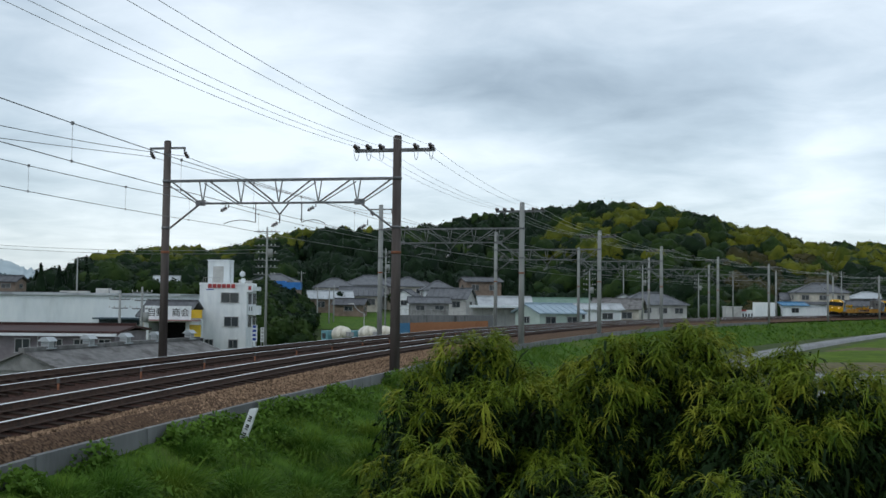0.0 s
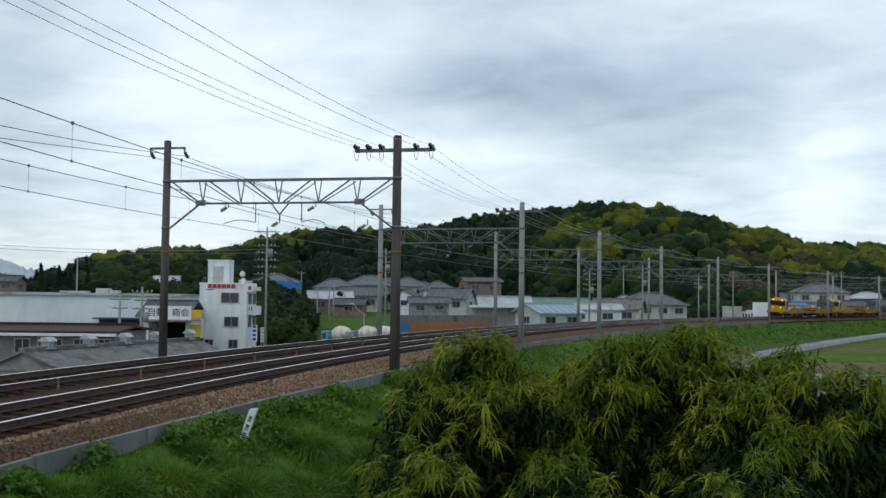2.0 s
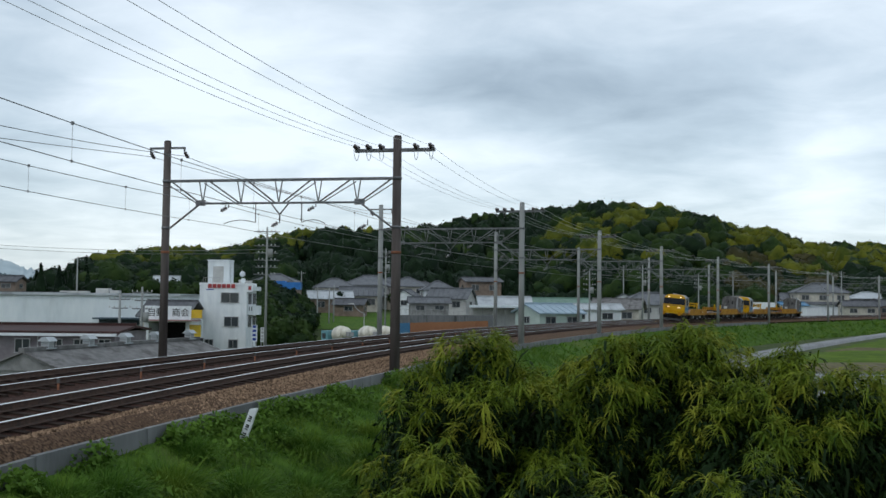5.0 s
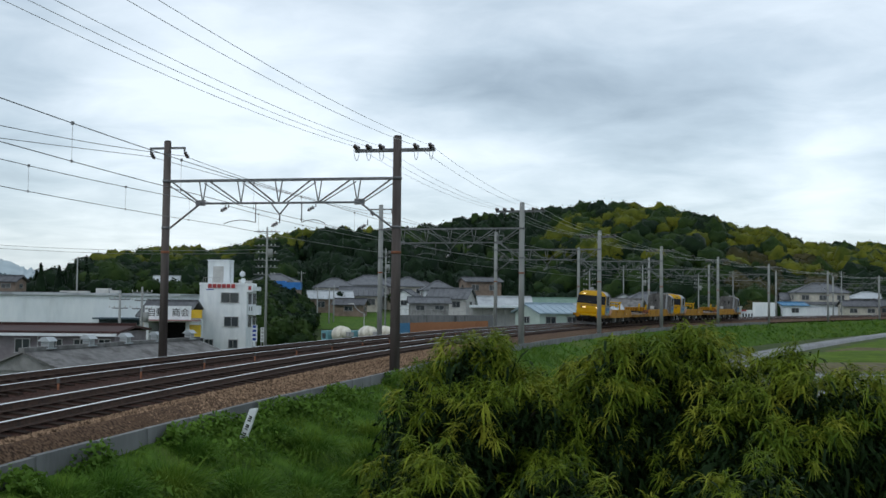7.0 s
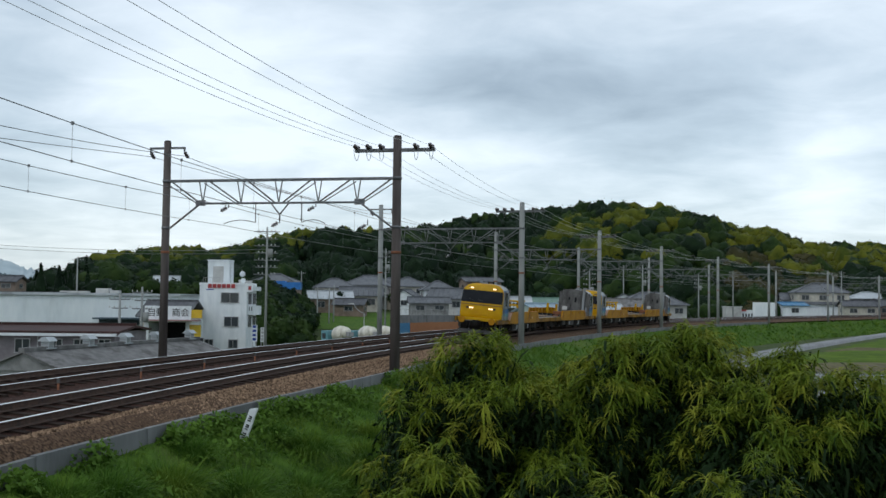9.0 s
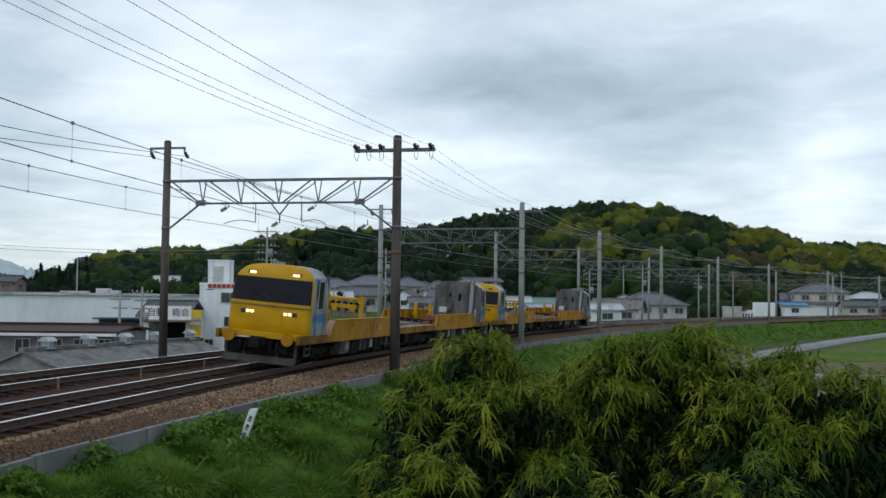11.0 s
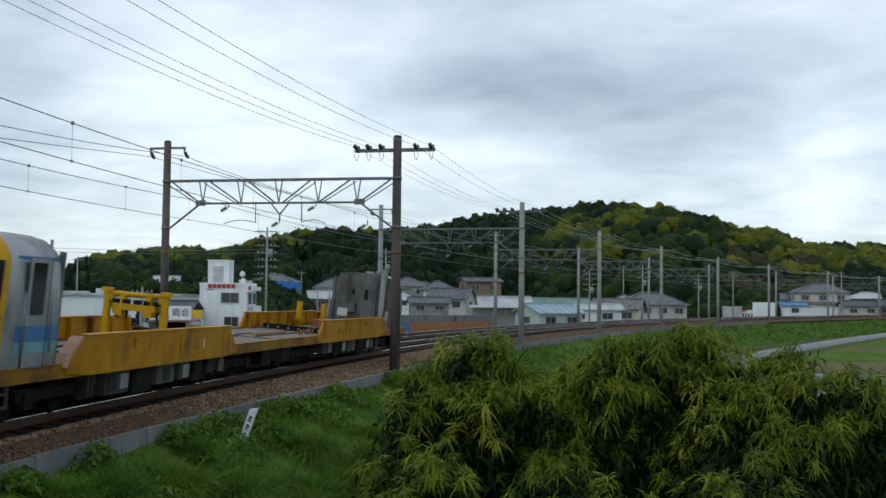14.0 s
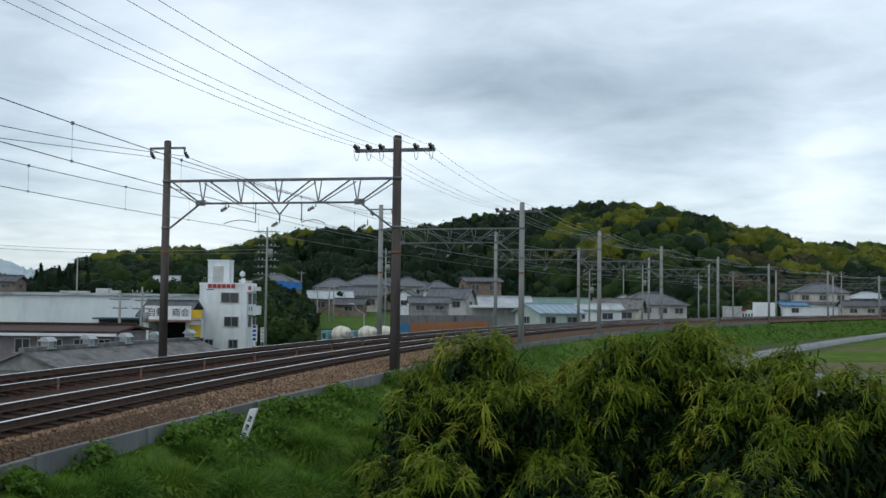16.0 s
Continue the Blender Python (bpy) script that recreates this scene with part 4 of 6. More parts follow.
    # far pole: short top arm with a drop insulator at each end
    arm = boxes("cross_arm", M_BEAM, root, ((S, 0, 8.0), (1.5, 0.09, 0.08)), ((S + 0.72, 0, 7.93), (0.05, 0.06, 0.2)), ((S - 0.72, 0, 7.93), (0.05, 0.06, 0.2)), bev=0.008)
    for s in (-1, 1):
        insulator(root, (S + s * 0.72, 0, 7.85), (-0.4 * 1, 0, -0.6), 3)
    # near pole: long arm with upright insulators and jumper loops
    boxes("cross_arm", M_BEAM, root, ((0.1, 0, 7.75), (3.1, 0.12, 0.13)), bev=0.01, label="long feeder cross-arm")
    for x in ARM_X:
        for sy in (-0.16, 0.16):
            bm = bmesh.new()
            add_tube(bm, (x, 0, 7.8), (x, sy * 1.2, 7.9), 0.06, 0.08, n=10)
            add_tube(bm, (x, sy * 1.2, 7.9), (x, sy * 2.0, 7.86), 0.085, 0.05, n=10)
            part("insulator", bm, M_INSUL, root, "dark glazed insulator")
        bm = bmesh.new()
        pts = [Vector((x, 0.34 * math.cos(a), 7.8 - 0.42 * math.sin(a))) for a in [math.pi * i / 8 for i in range(9)]]
        for a, b in zip(pts, pts[1:]):
            add_tube(bm, a, b, 0.011, n=5, cap=False)
        part("jumper_loop", bm, M_WIRE, root)
    return root


ARM_X = (-1.3, -0.72, 0.62, 1.12, 1.6)


def portal_pose(s):
    p = on_line(s, NEAR_LAT, 0)
    return Matrix.Translation(p) @ Matrix.Rotation(line_dir(s) + math.pi / 2, 4, "Z")


first = portal(True)
first.matrix_basis = portal_pose(STATIONS[1])
grey = portal(False)
grey.matrix_basis = portal_pose(STATIONS[2])
for s in STATIONS[:1] + STATIONS[3:]:
    copy_thing(grey, portal_pose(s))


def wire(name, label, pts_of, r, sag, group="overhead wires", seg=14, first=0, last=None, mat=None):
    """A wire from station to station; pts_of(s) gives its place at a portal."""
    bm = bmesh.new()
    st = STATIONS[first:last]
    for a, b in zip(st, st[1:]):
        p, q = pts_of(a), pts_of(b)
        prev = None
        for i in range(seg + 1):
            u = i / seg
            v = p.lerp(q, u) - Vector((0, 0, sag * 4 * u * (1 - u)))
            if prev is not None:
                add_tube(bm, prev, v, r, n=5, cap=False)
            prev = v
    return tagged(part(name, bm, mat or M_WIRE), label, "wire", group)


MSAG = {0.0: 0.15, -DT: 0.25}
for tl in (0.0, -DT):
    tagged(wire("messenger_wire", "grey messenger wire sagging between portals", lambda s: on_line(s, tl - 0.1, 5.75), 0.011, MSAG[tl]), "")
    tagged(wire("contact_wire", "taut contact wire above the rails", lambda s: on_line(s, tl - 0.1, 4.95), 0.010, 0.12), "")
    bm = bmesh.new()
    for a, b in zip(STATIONS[:5], STATIONS[1:6]):
        for u in (0.12, 0.3, 0.5, 0.7, 0.88):
            s = a + (b - a) * u
            c = on_line(a, tl - 0.1, 4.95).lerp(on_line(b, tl - 0.1, 4.95), u) - Vector((0, 0, 0.12 * 4 * u * (1 - u)))
            m_ = on_line(a, tl - 0.1, 5.75).lerp(on_line(b, tl - 0.1, 5.75), u) - Vector((0, 0, MSAG[tl] * 4 * u * (1 - u)))
            add_tube(bm, c, m_, 0.004, n=4, cap=False)
            add_box(bm, m_, (0.05, 0.05, 0.07))
            add_box(bm, c, (0.03, 0.03, 0.06))
    tagged(part("dropper_wires", bm, M_WIRE), "thin droppers tying contact wire to messenger wire", "wire", kind="stuff")
# At the first station feeders leave the arm, offset to fit the camera's view.
for x in ARM_X:
    wire("feeder_wire", "thin feeder wire on the long cross-arms", lambda s: on_line(s, NEAR_LAT - x - (2.0 if s < 0 else 0.0), 7.9 if s > 0 else 7.85), 0.0075, 0.36, mat=M_THINWIRE)
# First-station heights and sags are set to fit the camera's view.
for dx, z_, sag_ in ((0.72, 5.5, 0.05), (-0.72, 6.5, 0.35)):
    wire("return_wire", "wire on the far pole tops", lambda s: on_line(s, NEAR_LAT - SPAN - dx, 7.68 if s > 0 else z_), 0.012, sag_)

# ---------------------------------------------------------------- houses and works


def window(parent, c, w, h, axis="y", sgn=-1, deep=0.05, mullion=True):
    """A framed window on a wall face; axis is the wall's normal."""
    def s3(a, b, t):
        return (a, t, b) if axis == "y" else (t, a, b)
    def off(a, b, t):
        return (c[0] + a, c[1] + t * sgn, c[2] + b) if axis == "y" else (c[0] + t * sgn, c[1] + a, c[2] + b)
    fr = boxes("window", M_FRAME, parent, (off(0, h / 2, 0.03), s3(w + 0.12, 0.07, 0.08)), (off(0, -h / 2, 0.04), s3(w + 0.2, 0.07, 0.1)),
               (off(-w / 2, 0, 0.03), s3(0.07, h, 0.08)), (off(w / 2, 0, 0.03), s3(0.07, h, 0.08)), *([(off(0, 0, 0.03), s3(0.06, h, 0.07))] if mullion else []))
    for a in ((-w / 4, w / 4) if mullion else (0,)):
        boxes("pane", M_GLASS, fr, (off(a, 0, 0.015), s3(w / 2 if mullion else w, h, 0.02)))
    return fr


def gable_roof(parent, w, d, z, rise, mat, over=0.5, name="roof", ridge=True, thick_=0.16, courses=True):
    bm = bmesh.new()
    W, D = w / 2 + over, d / 2 + over
    k = rise / (d / 2)
    zo = z - over * k
    add_prism(bm, [(-D, zo), (0, z + rise), (D, zo), (D, zo + thick_), (0, z + rise + thick_), (-D, zo + thick_)], -W, W, "x")
    r = part(name, bm, mat, parent)
    if courses:
        bm = bmesh.new()
        n = max(4, int(2 * W / 1.1))
        for i in range(n + 1):
            x = -W + 2 * W * i / n
            for s in (-1, 1):
                add_tube(bm, (x, s * D, zo + thick_ + 0.02), (x, 0, z + rise + thick_ + 0.02), 0.06, n=5)
        tagged(part("roof_batten", bm, mat, r), kind="stuff")
    if ridge:
        boxes("ridge_cap", mat, r, ((0, 0, z + rise + thick_ + 0.06), (2 * W, 0.4, 0.22)), bev=0.05)
    return r


def hip_roof(parent, w, d, z, rise, mat, over=0.6):
    W, D = w / 2 + over, d / 2 + over
    L = max(0.3, W - D)
    z0 = z - 0.15
    bm = bmesh.new()
    lo = [bm.verts.new(p) for p in ((-W, -D, z0), (W, -D, z0), (W, D, z0), (-W, D, z0))]
    up = [bm.verts.new((p.co.x, p.co.y, z0 + 0.16)) for p in lo]
    a, b = bm.verts.new((-L, 0, z + rise)), bm.verts.new((L, 0, z + rise))
    bm.faces.new(lo[::-1])
    for i in range(4):
        bm.faces.new((lo[i], lo[(i + 1) % 4], up[(i + 1) % 4], up[i]))
    for f in ((up[0], up[1], b, a), (up[1], up[2], b), (up[2], up[3], a, b), (up[3], up[0], a)):
        bm.faces.new(f)
    r = part("roof", bm, mat, parent)
    bm = bmesh.new()
    for c in (-1, 1):
        add_tube(bm, (c * L, 0, z + rise + 0.05), (c * W, -D, z0 + 0.2), 0.13, n=6)
        add_tube(bm, (c * L, 0, z + rise + 0.05), (c * W, D, z0 + 0.2), 0.13, n=6)
    add_tube(bm, (-L, 0, z + rise + 0.1), (L, 0, z + rise + 0.1), 0.2, n=6)
    part("ridge_cap", bm, mat, r)
    return r


def wall_box(parent, w, d, z0, z1, mat, name="wall", x=0.0, y=0.0):
    return boxes(name, mat, parent, ((x, y, (z0 + z1) / 2), (w, d, z1 - z0)))


def house(label, xy, z, w, d, h, rise, rot, wall, roof, kind="gable", storeys=2, lower=None, deep=3.0, name="house", cat="house", rows=None, eave=0.5):
    """A house with its walls, roof, windows row by row on the two long faces and the ends; base sunk by deep."""
    root = thing(name, label, cat, pose(xy[0], xy[1], z, 0, 0, rot))
    w1 = wall_box(root, w, d, -deep, h, wall)
    if lower and kind != "hip":
        wall_box(root, w + 0.14, d + 0.14, -deep, h * 0.5, lower, "lower_wall")
    (hip_roof if kind == "hip" else gable_roof)(root, w, d, h, rise, roof, eave)
    if kind == "gable":
        for s in (-1, 1):
            bm = bmesh.new()
            add_prism(bm, [(-d / 2, h), (d / 2, h), (0, h + rise - 0.05)], s * w / 2 - 0.1, s * w / 2 + 0.0, "x")
            part("gable_wall", bm, wall, root)
    sh = h / storeys
    for k in range(storeys):
        zc = sh * k + sh * 0.55
        n = max(1, int(w / 3.2))
        for i in range(n):
            x = -w / 2 + w * (i + 0.5) / n
            for s in (-1, 1):
                window(w1, (x, s * (d / 2 + 0.07), zc), min(1.7, w / n * 0.6), sh * 0.42, "y", s)
        for s in (-1, 1):
            window(w1, (s * (w / 2 + 0.07), 0, zc), 1.3, sh * 0.4, "x", s)
    if storeys == 2 and kind == "hip":
        # pent roof between the storeys
        bm = bmesh.new()
        zi, o = h * 0.5 + 0.55, 1.15
        inn = [bm.verts.new((sx * w / 2, sy * d / 2, zi)) for sx, sy in ((-1, -1), (1, -1), (1, 1), (-1, 1))]
        out = [bm.verts.new((sx * (w / 2 + o), sy * (d / 2 + o), zi - 0.6)) for sx, sy in ((-1, -1), (1, -1), (1, 1), (-1, 1))]
        low_ = [bm.verts.new((v.co.x, v.co.y, v.co.z - 0.14)) for v in out]
        for i in range(4):
            j = (i + 1) % 4
            bm.faces.new((out[i], out[j], inn[j], inn[i]))
            bm.faces.new((low_[i], low_[j], out[j], out[i]))
            bm.faces.new((inn[i], inn[j], low_[j], low_[i]))
        part("pent_roof", bm, roof, root)
        wall_box(root, w + 1.0, d + 1.0, -deep, h * 0.5, lower or wall, "ground_floor")
    return root


def bar(parent, name, mat, c, s):
    return boxes(name, mat, parent, (c, s))


# long white works hall
def hall():
    root = thing("warehouse", "long white metal-clad warehouse behind low workshops", "warehouse", pose(-73, 165, -5.0, 0, 0, 3))
    w = wall_box(root, 68, 30, 0, 7.5, M_WHITEMETAL)
    boxes("roof", M_ROOFMETAL, root, ((0, 0, 7.6), (68.6, 30.6, 0.2)), ((0, -15.2, 7.5), (68.8, 0.3, 0.35)), label="flat roof with a pale edge")
    for i in range(34):
        boxes("cladding_seam", M_WHITEMETAL, w, ((-33 + i * 2.0, -15.008, 3.7), (0.03, 0.02, 7.2)))
    boxes("gutter_pipe", M_FRAME, root, ((7, -15.15, 3.7), (0.14, 0.14, 7.2)))
    boxes("loading_canopy", M_CANOPYBLUE, root, ((26.2, -16.6, 4.1), (7.2, 3.2, 0.22)), ((26.2, -15.3, 3.6), (6.8, 0.3, 0.9)), label="dark blue loading canopy")
    for x, y, a, h in ((14.5, 1.0, 4.2, 0.35), (18.6, 2.5, 2.0, 0.8), (20.6, 2.0, 1.3, 0.5)):
        boxes("roof_unit", M_GREYCLAD, root, ((x, y, 7.7 + h / 2), (a, 2.0, h)), bev=0.05, label="low plant box on the roof")
    boxes("roof_edge", M_ROOFDK, root, ((-8, -15.0, 7.74), (52, 0.2, 0.1)))


hall()


# low grey workshop with a brown roof and the slate-roofed shed before it
def workshops():
    root = thing("workshop", "low grey rendered workshop with a brown metal roof", "workshop", pose(-34.3, 80, -5.0, 0, 0, 2))
    w = wall_box(root, 21, 9, 0, 4.55, M_MAUVEWALL)
    gable_roof(root, 21, 9, 4.5, 0.3, M_ROOFBROWN, 0.35, courses=False)
    for x, ww in ((-6.0, 1.2), (-2.0, 1.2), (3.9, 1.05), (6.3, 0.85), (8.0, 0.85), (9.75, 0.85)):
        window(w, (x, -4.52, 3.55), ww, 1.0, "y", -1)
    boxes("pipe", M_FRAME, w, ((-8.7, -4.6, 3.4), (0.08, 0.08, 2.2)), ((5, -4.6, 3.0), (0.07, 0.07, 3)))
    boxes("gutter", M_WHITE, root, ((0, -4.98, 4.38), (21.4, 0.12, 0.2)), label="pale gutter board")
    root = thing("shed", "long slate-roofed shed with pale roof ventilators", "shed", pose(-20.53, 67.42, -6.1, 0, 0, 75.5))
    wall_box(root, 19.7, 5.2, 0, 4.1, M_GREYWALL)
    gable_roof(root, 19.7, 5.2, 4.1, 1.0, M_SLATE, 0.3, thick_=0.1, courses=False)
    for s in (-1, 1):
        bm = bmesh.new()
        add_prism(bm, [(-2.6, 4.1), (2.6, 4.1), (0, 5.05)], s * 9.85 - 0.1, s * 9.85, "x")
        part("gable_wall", bm, M_GREYWALL, root)
    for x in (-7.85, -3.8, 0.3, 4.15, 8.85):
        v = boxes("ventilator", M_ROOFMETAL, root, ((x, 0.0, 5.45), (0.5, 0.5, 0.42)), ((x, 0.0, 5.26), (0.8, 0.7, 0.06)), bev=0.03, label="pale metal roof ventilator")
        boxes("louvre", M_FRAME, v, ((x - 0.27, 0, 5.5), (0.04, 0.42, 0.05)), ((x - 0.27, 0, 5.38), (0.04, 0.42, 0.05)), ((x, -0.27, 5.5), (0.42, 0.04, 0.05)), ((x, -0.27, 5.38), (0.42, 0.04, 0.05)))
        bm = bmesh.new()
        add_prism(bm, [(-0.40, 5.66), (0.40, 5.66), (0.12, 5.90), (-0.12, 5.90)], x - 0.40, x + 0.40, "x")
        part("ventilator_cap", bm, M_ROOFMETAL, v)


workshops()


def garage():
    x0, y0 = (-29.30, 112.00)
    root = thing("repair_garage", "white-fronted repair garage with a dark open bay", "garage", pose(x0, y0, -5.0, 0, 0, 2))
    boxes("wall", M_WHITE, root, ((-2.3, 3, 2.35), (0.5, 6, 4.7)), ((2.05, 3, 2.35), (0.4, 6, 4.7)), ((0, 5.9, 2.35), (5, 0.3, 4.7)), ((0, 3, 4.6), (5, 6, 0.2)))
    # Near-black back, floor and block carry the bay's shade in their colour.
    boxes("bay_back", M_DARKVOID, root, ((0, 5.6, 2.2), (4.4, 0.1, 4.4)), ((0, 3, 0.03), (4.4, 5.6, 0.05)), ((-1.2, 2.6, 1.0), (1.6, 3.6, 1.3)))
    boxes("canopy", M_CANOPYRED, root, ((0.4, -0.6, 4.72), (6.0, 1.7, 0.16)), label="faded red canopy")
    sign = boxes("signboard", M_WHITE, root, ((0.0, -0.15, 5.5), (4.9, 0.16, 1.5)), bev=0.02, label="white signboard with black characters")
    for t, x in (("自動", -1.25), ("商会", 1.35)):
        cu = bpy.data.curves.new("characters", "FONT")
        cu.body, cu.size, cu.align_x, cu.align_y, cu.extrude = t, 0.95, "CENTER", "CENTER", 0.01
        tx = new("lettering", cu)
        cu.materials.append(M_INK)
        tx.parent = sign
        tx.matrix_basis = pose(x, -0.25, 5.5, 90, 0, 0)
    boxes("side_panel", M_YELLOWPAINT, root, ((2.85, 0.2, 3.6), (1.2, 0.2, 1.3)), ((2.85, 0.6, 5.4), (1.2, 0.2, 0.9)), label="yellow panel")
    boxes("side_wall", M_DARKVOID, root, ((2.85, 1.2, 1.4), (1.2, 1.2, 2.8)))
    b = thing("storehouse", "storehouse with a dark grey gable roof behind the garage", "storehouse", pose(x0 - 2.6, y0 + 12, -5.0, 0, 0, 0))
    wall_box(b, 5.2, 9, 0, 5.0, M_CREAM)
    gable_roof(b, 5.2, 9, 5.0, 1.6, M_ROOFDK, 0.4)


garage()


def white_block():
    """Three-storey white office with a roof tower."""
    x0, y0 = (-26.40, 129.10)
    root = thing("office_building", "white three-storey office with red roof-edge lettering", "office building", pose(x0, y0, -5.65, 0, 0, -3))
    W, D, H = 5.75, 5.2, 9.4
    F = -D / 2
    w = wall_box(root, W, D, 0, H, M_WHITE)
    boxes("parapet", M_WHITE, root, ((0, F + 0.08, H + 0.13), (W + 0.1, 0.25, 0.25)), ((W / 2 - 0.08, 0.13, H + 0.13), (0.25, D - 0.26, 0.25)), ((-W / 2 + 0.08, 0.13, H + 0.13), (0.25, D - 0.26, 0.25)))
    t = boxes("roof_tower", M_WHITE, root, ((-1.2, 0.7, H + 1.5), (2.6, 2.4, 3.0)), ((-1.2, 0.7, H + 3.05), (2.75, 2.55, 0.15)), label="white stair tower on the roof")
    boxes("tower_door", M_GREYCLAD, t, ((-1.2, -0.53, H + 1.3), (1.3, 0.06, 2.0)), label="pale panelled tower door")
    boxes("tower_door_frame", M_WHITE, t, ((-1.2, -0.54, H + 2.36), (1.6, 0.1, 0.12)), ((-1.95, -0.54, H + 1.3), (0.12, 0.1, 2.1)), ((-0.45, -0.54, H + 1.3), (0.12, 0.1, 2.1)))
    rods("railing", M_FRAME, root, *[((-2.6 + 0.28 * i, F + 0.5, H), (-2.6 + 0.28 * i, F + 0.5, H + 0.9), 0.02) for i in range(8)], ((-2.6, F + 0.5, H + 0.9), (-0.64, F + 0.5, H + 0.9), 0.025), n=5, label="thin roof railing")
    boxes("roof_clutter", M_GREYCLAD, root, ((1.5, 0.4, H + 0.35), (0.6, 0.6, 0.7)), ((2.2, 1.2, H + 0.3), (0.7, 0.9, 0.6)), bev=0.04)
    rods("aerial", M_FRAME, root, ((1.9, -1.2, H), (1.9, -1.2, H + 1.9), 0.035), ((0.3, -0.4, H + 0.2), (0.3, -0.4, H + 2.7), 0.03), n=6)
    rods("dish", M_WHITE, root, ((2.0, -1.3, H + 1.35), (2.06, -1.42, H + 1.33), 0.36, 0.2), ((2.1, -1.3, H + 0.55), (2.16, -1.42, H + 0.53), 0.33, 0.2), n=14, label="white dish aerial")
    # six brand letters become plain red bars
    for i in range(6):
        boxes("letter_bar", M_RED, w, ((-1.62 + i * 0.57, F - 0.06, H - 0.14), (0.47, 0.03, 0.48)))
    boxes("letter_bar", M_BLUELET, w, ((-1.6, F - 0.03, H - 0.56), (0.9, 0.03, 0.10)))
    for x, z, ww, hh in ((0.86, 7.85, 2.15, 1.2), (1.08, 4.97, 1.7, 1.15), (-1.6, 2.3, 1.0, 1.0), (1.35, 2.3, 1.1, 1.0)):
        window(w, (x, F - 0.02, z), ww, hh, "y", -1)
    for y in (-1.0, 1.3):
        for z in (7.75, 4.97):
            window(w, (W / 2 + 0.02, y, z), 1.5, 1.3, "x", 1)
    b = boxes("balcony", M_WHITE, root, ((W / 2 + 0.35, 0.3, 6.35), (0.7, 4.2, 1.1)), ((W / 2 + 0.3, 0.3, 9.0), (0.6, 4.4, 0.5)), bev=0.02)
    boxes("sign_bar", M_INK, b, ((W / 2 + 0.2, -1.82, 6.55), (0.10, 0.02, 0.5)), ((W / 2 + 0.48, -1.82, 6.55), (0.10, 0.02, 0.5)))
    boxes("hanging_sign", M_WHITE, root, ((W / 2 + 0.42, F - 0.1, 9.05), (0.72, 0.1, 0.95)), bev=0.02, label="small projecting sign")
    boxes("sign_mark", M_RED, b, ((W / 2 + 0.42, F - 0.16, 9.05), (0.34, 0.02, 0.5)))
    for dx, wd, zz, mt in ((4.05, 0.62, 2.0, M_BLUELET), (5.0, 0.42, 1.7, M_FRAME)):
        sg = thing("standing_sign", "tall white sign with unreadable writing on two posts", "sign", pose(x0 + dx, y0 - 4.2, -5.5), group="signs beside the office")
        rods("post", M_FRAME, sg, ((-wd / 3, 0, 0), (-wd / 3, 0, 2.6), 0.04), ((wd / 3, 0, 0), (wd / 3, 0, 2.6), 0.04), n=6)
        boxes("panel", M_WHITE, sg, ((0, 0, 2.5 + zz / 2), (wd, 0.16, zz)), bev=0.02)
        for i in range(4):
            boxes("writing_bar", mt, sg, ((0, -0.09, 2.8 + i * (zz - 0.5) / 3), (wd * 0.66, 0.02, 0.3)))


white_block()


def mixer_truck(x, y, z, rot):
    root = thing("mixer_truck", "parked concrete mixer truck with a cream drum", "truck", pose(x, y, z, 0, 0, rot), group="parked mixer trucks")
    bm = bmesh.new()
    for a, b, r1, r2 in ((-1.5, -1.0, 0.35, 0.75), (-1.0, 0.2, 0.75, 1.0), (0.2, 0.8, 1.0, 0.9), (0.8, 1.2, 0.9, 0.5)):
        add_tube(bm, (a, 0, 2.55 - a * 0.12), (b, 0, 2.55 - b * 0.12), r1, r2, n=20)
    part("drum", bm, M_DRUM, root, "cream mixer drum")
    cab_ = boxes("cab", M_TTEAL, root, ((2.2, 0, 1.9), (1.5, 2.1, 2.0)), bev=0.12, label="boxy truck cab")
    boxes("windscreen", M_GLASS, cab_, ((2.96, 0, 2.3), (0.04, 1.8, 0.75)))
    for s in (-1, 1):
        boxes("side_window", M_GLASS, cab_, ((2.3, s * 1.06, 2.3), (0.8, 0.03, 0.6)))
    boxes("chassis", M_TDARK, root, ((0.3, 0, 0.85), (6.2, 1.0, 0.35)), ((-1.9, 0, 1.5), (0.3, 1.3, 1.4)))
    boxes("chute", M_FRAME, root, ((-1.9, 0, 2.6), (0.7, 0.6, 0.5)), bev=0.08)
    for xx in (2.2, -0.7, -1.8):
        for s in (-1, 1):
            rods("wheel", M_TDARK, root, ((xx, s * 0.8, 0.5), (xx, s * 1.12, 0.5), 0.5), n=16)


for px, dd in ((-11.6, 121), (-8.65, 122.5), (-6.75, 124)):
    mixer_truck(px, dd, -4.4, 125)

# ---------------------------------------------------------------- the village behind the line
house("two-storey house with a grey tiled hip roof", (-24.78, 240.00), 0.27, 9, 7, 4.6, 2.0, 8, M_CREAM, M_ROOF, "hip")
house("low house wing with a pale grey roof", (-24.53, 228.00), -0.49, 9, 6, 2.9, 1.4, 12, M_BROWNWALL, M_ROOFMETAL, "gable", 1)
house("two-storey house under a grey tiled roof", (-17.43, 250.00), 0.30, 11, 8, 5.4, 2.2, -4, M_GREYCLAD, M_ROOF, "hip")
house("single-storey house with a grey tiled roof", (-18.37, 236.00), 0.00, 9, 6, 3.2, 1.7, 5, M_CREAM, M_ROOF, "gable", 1)
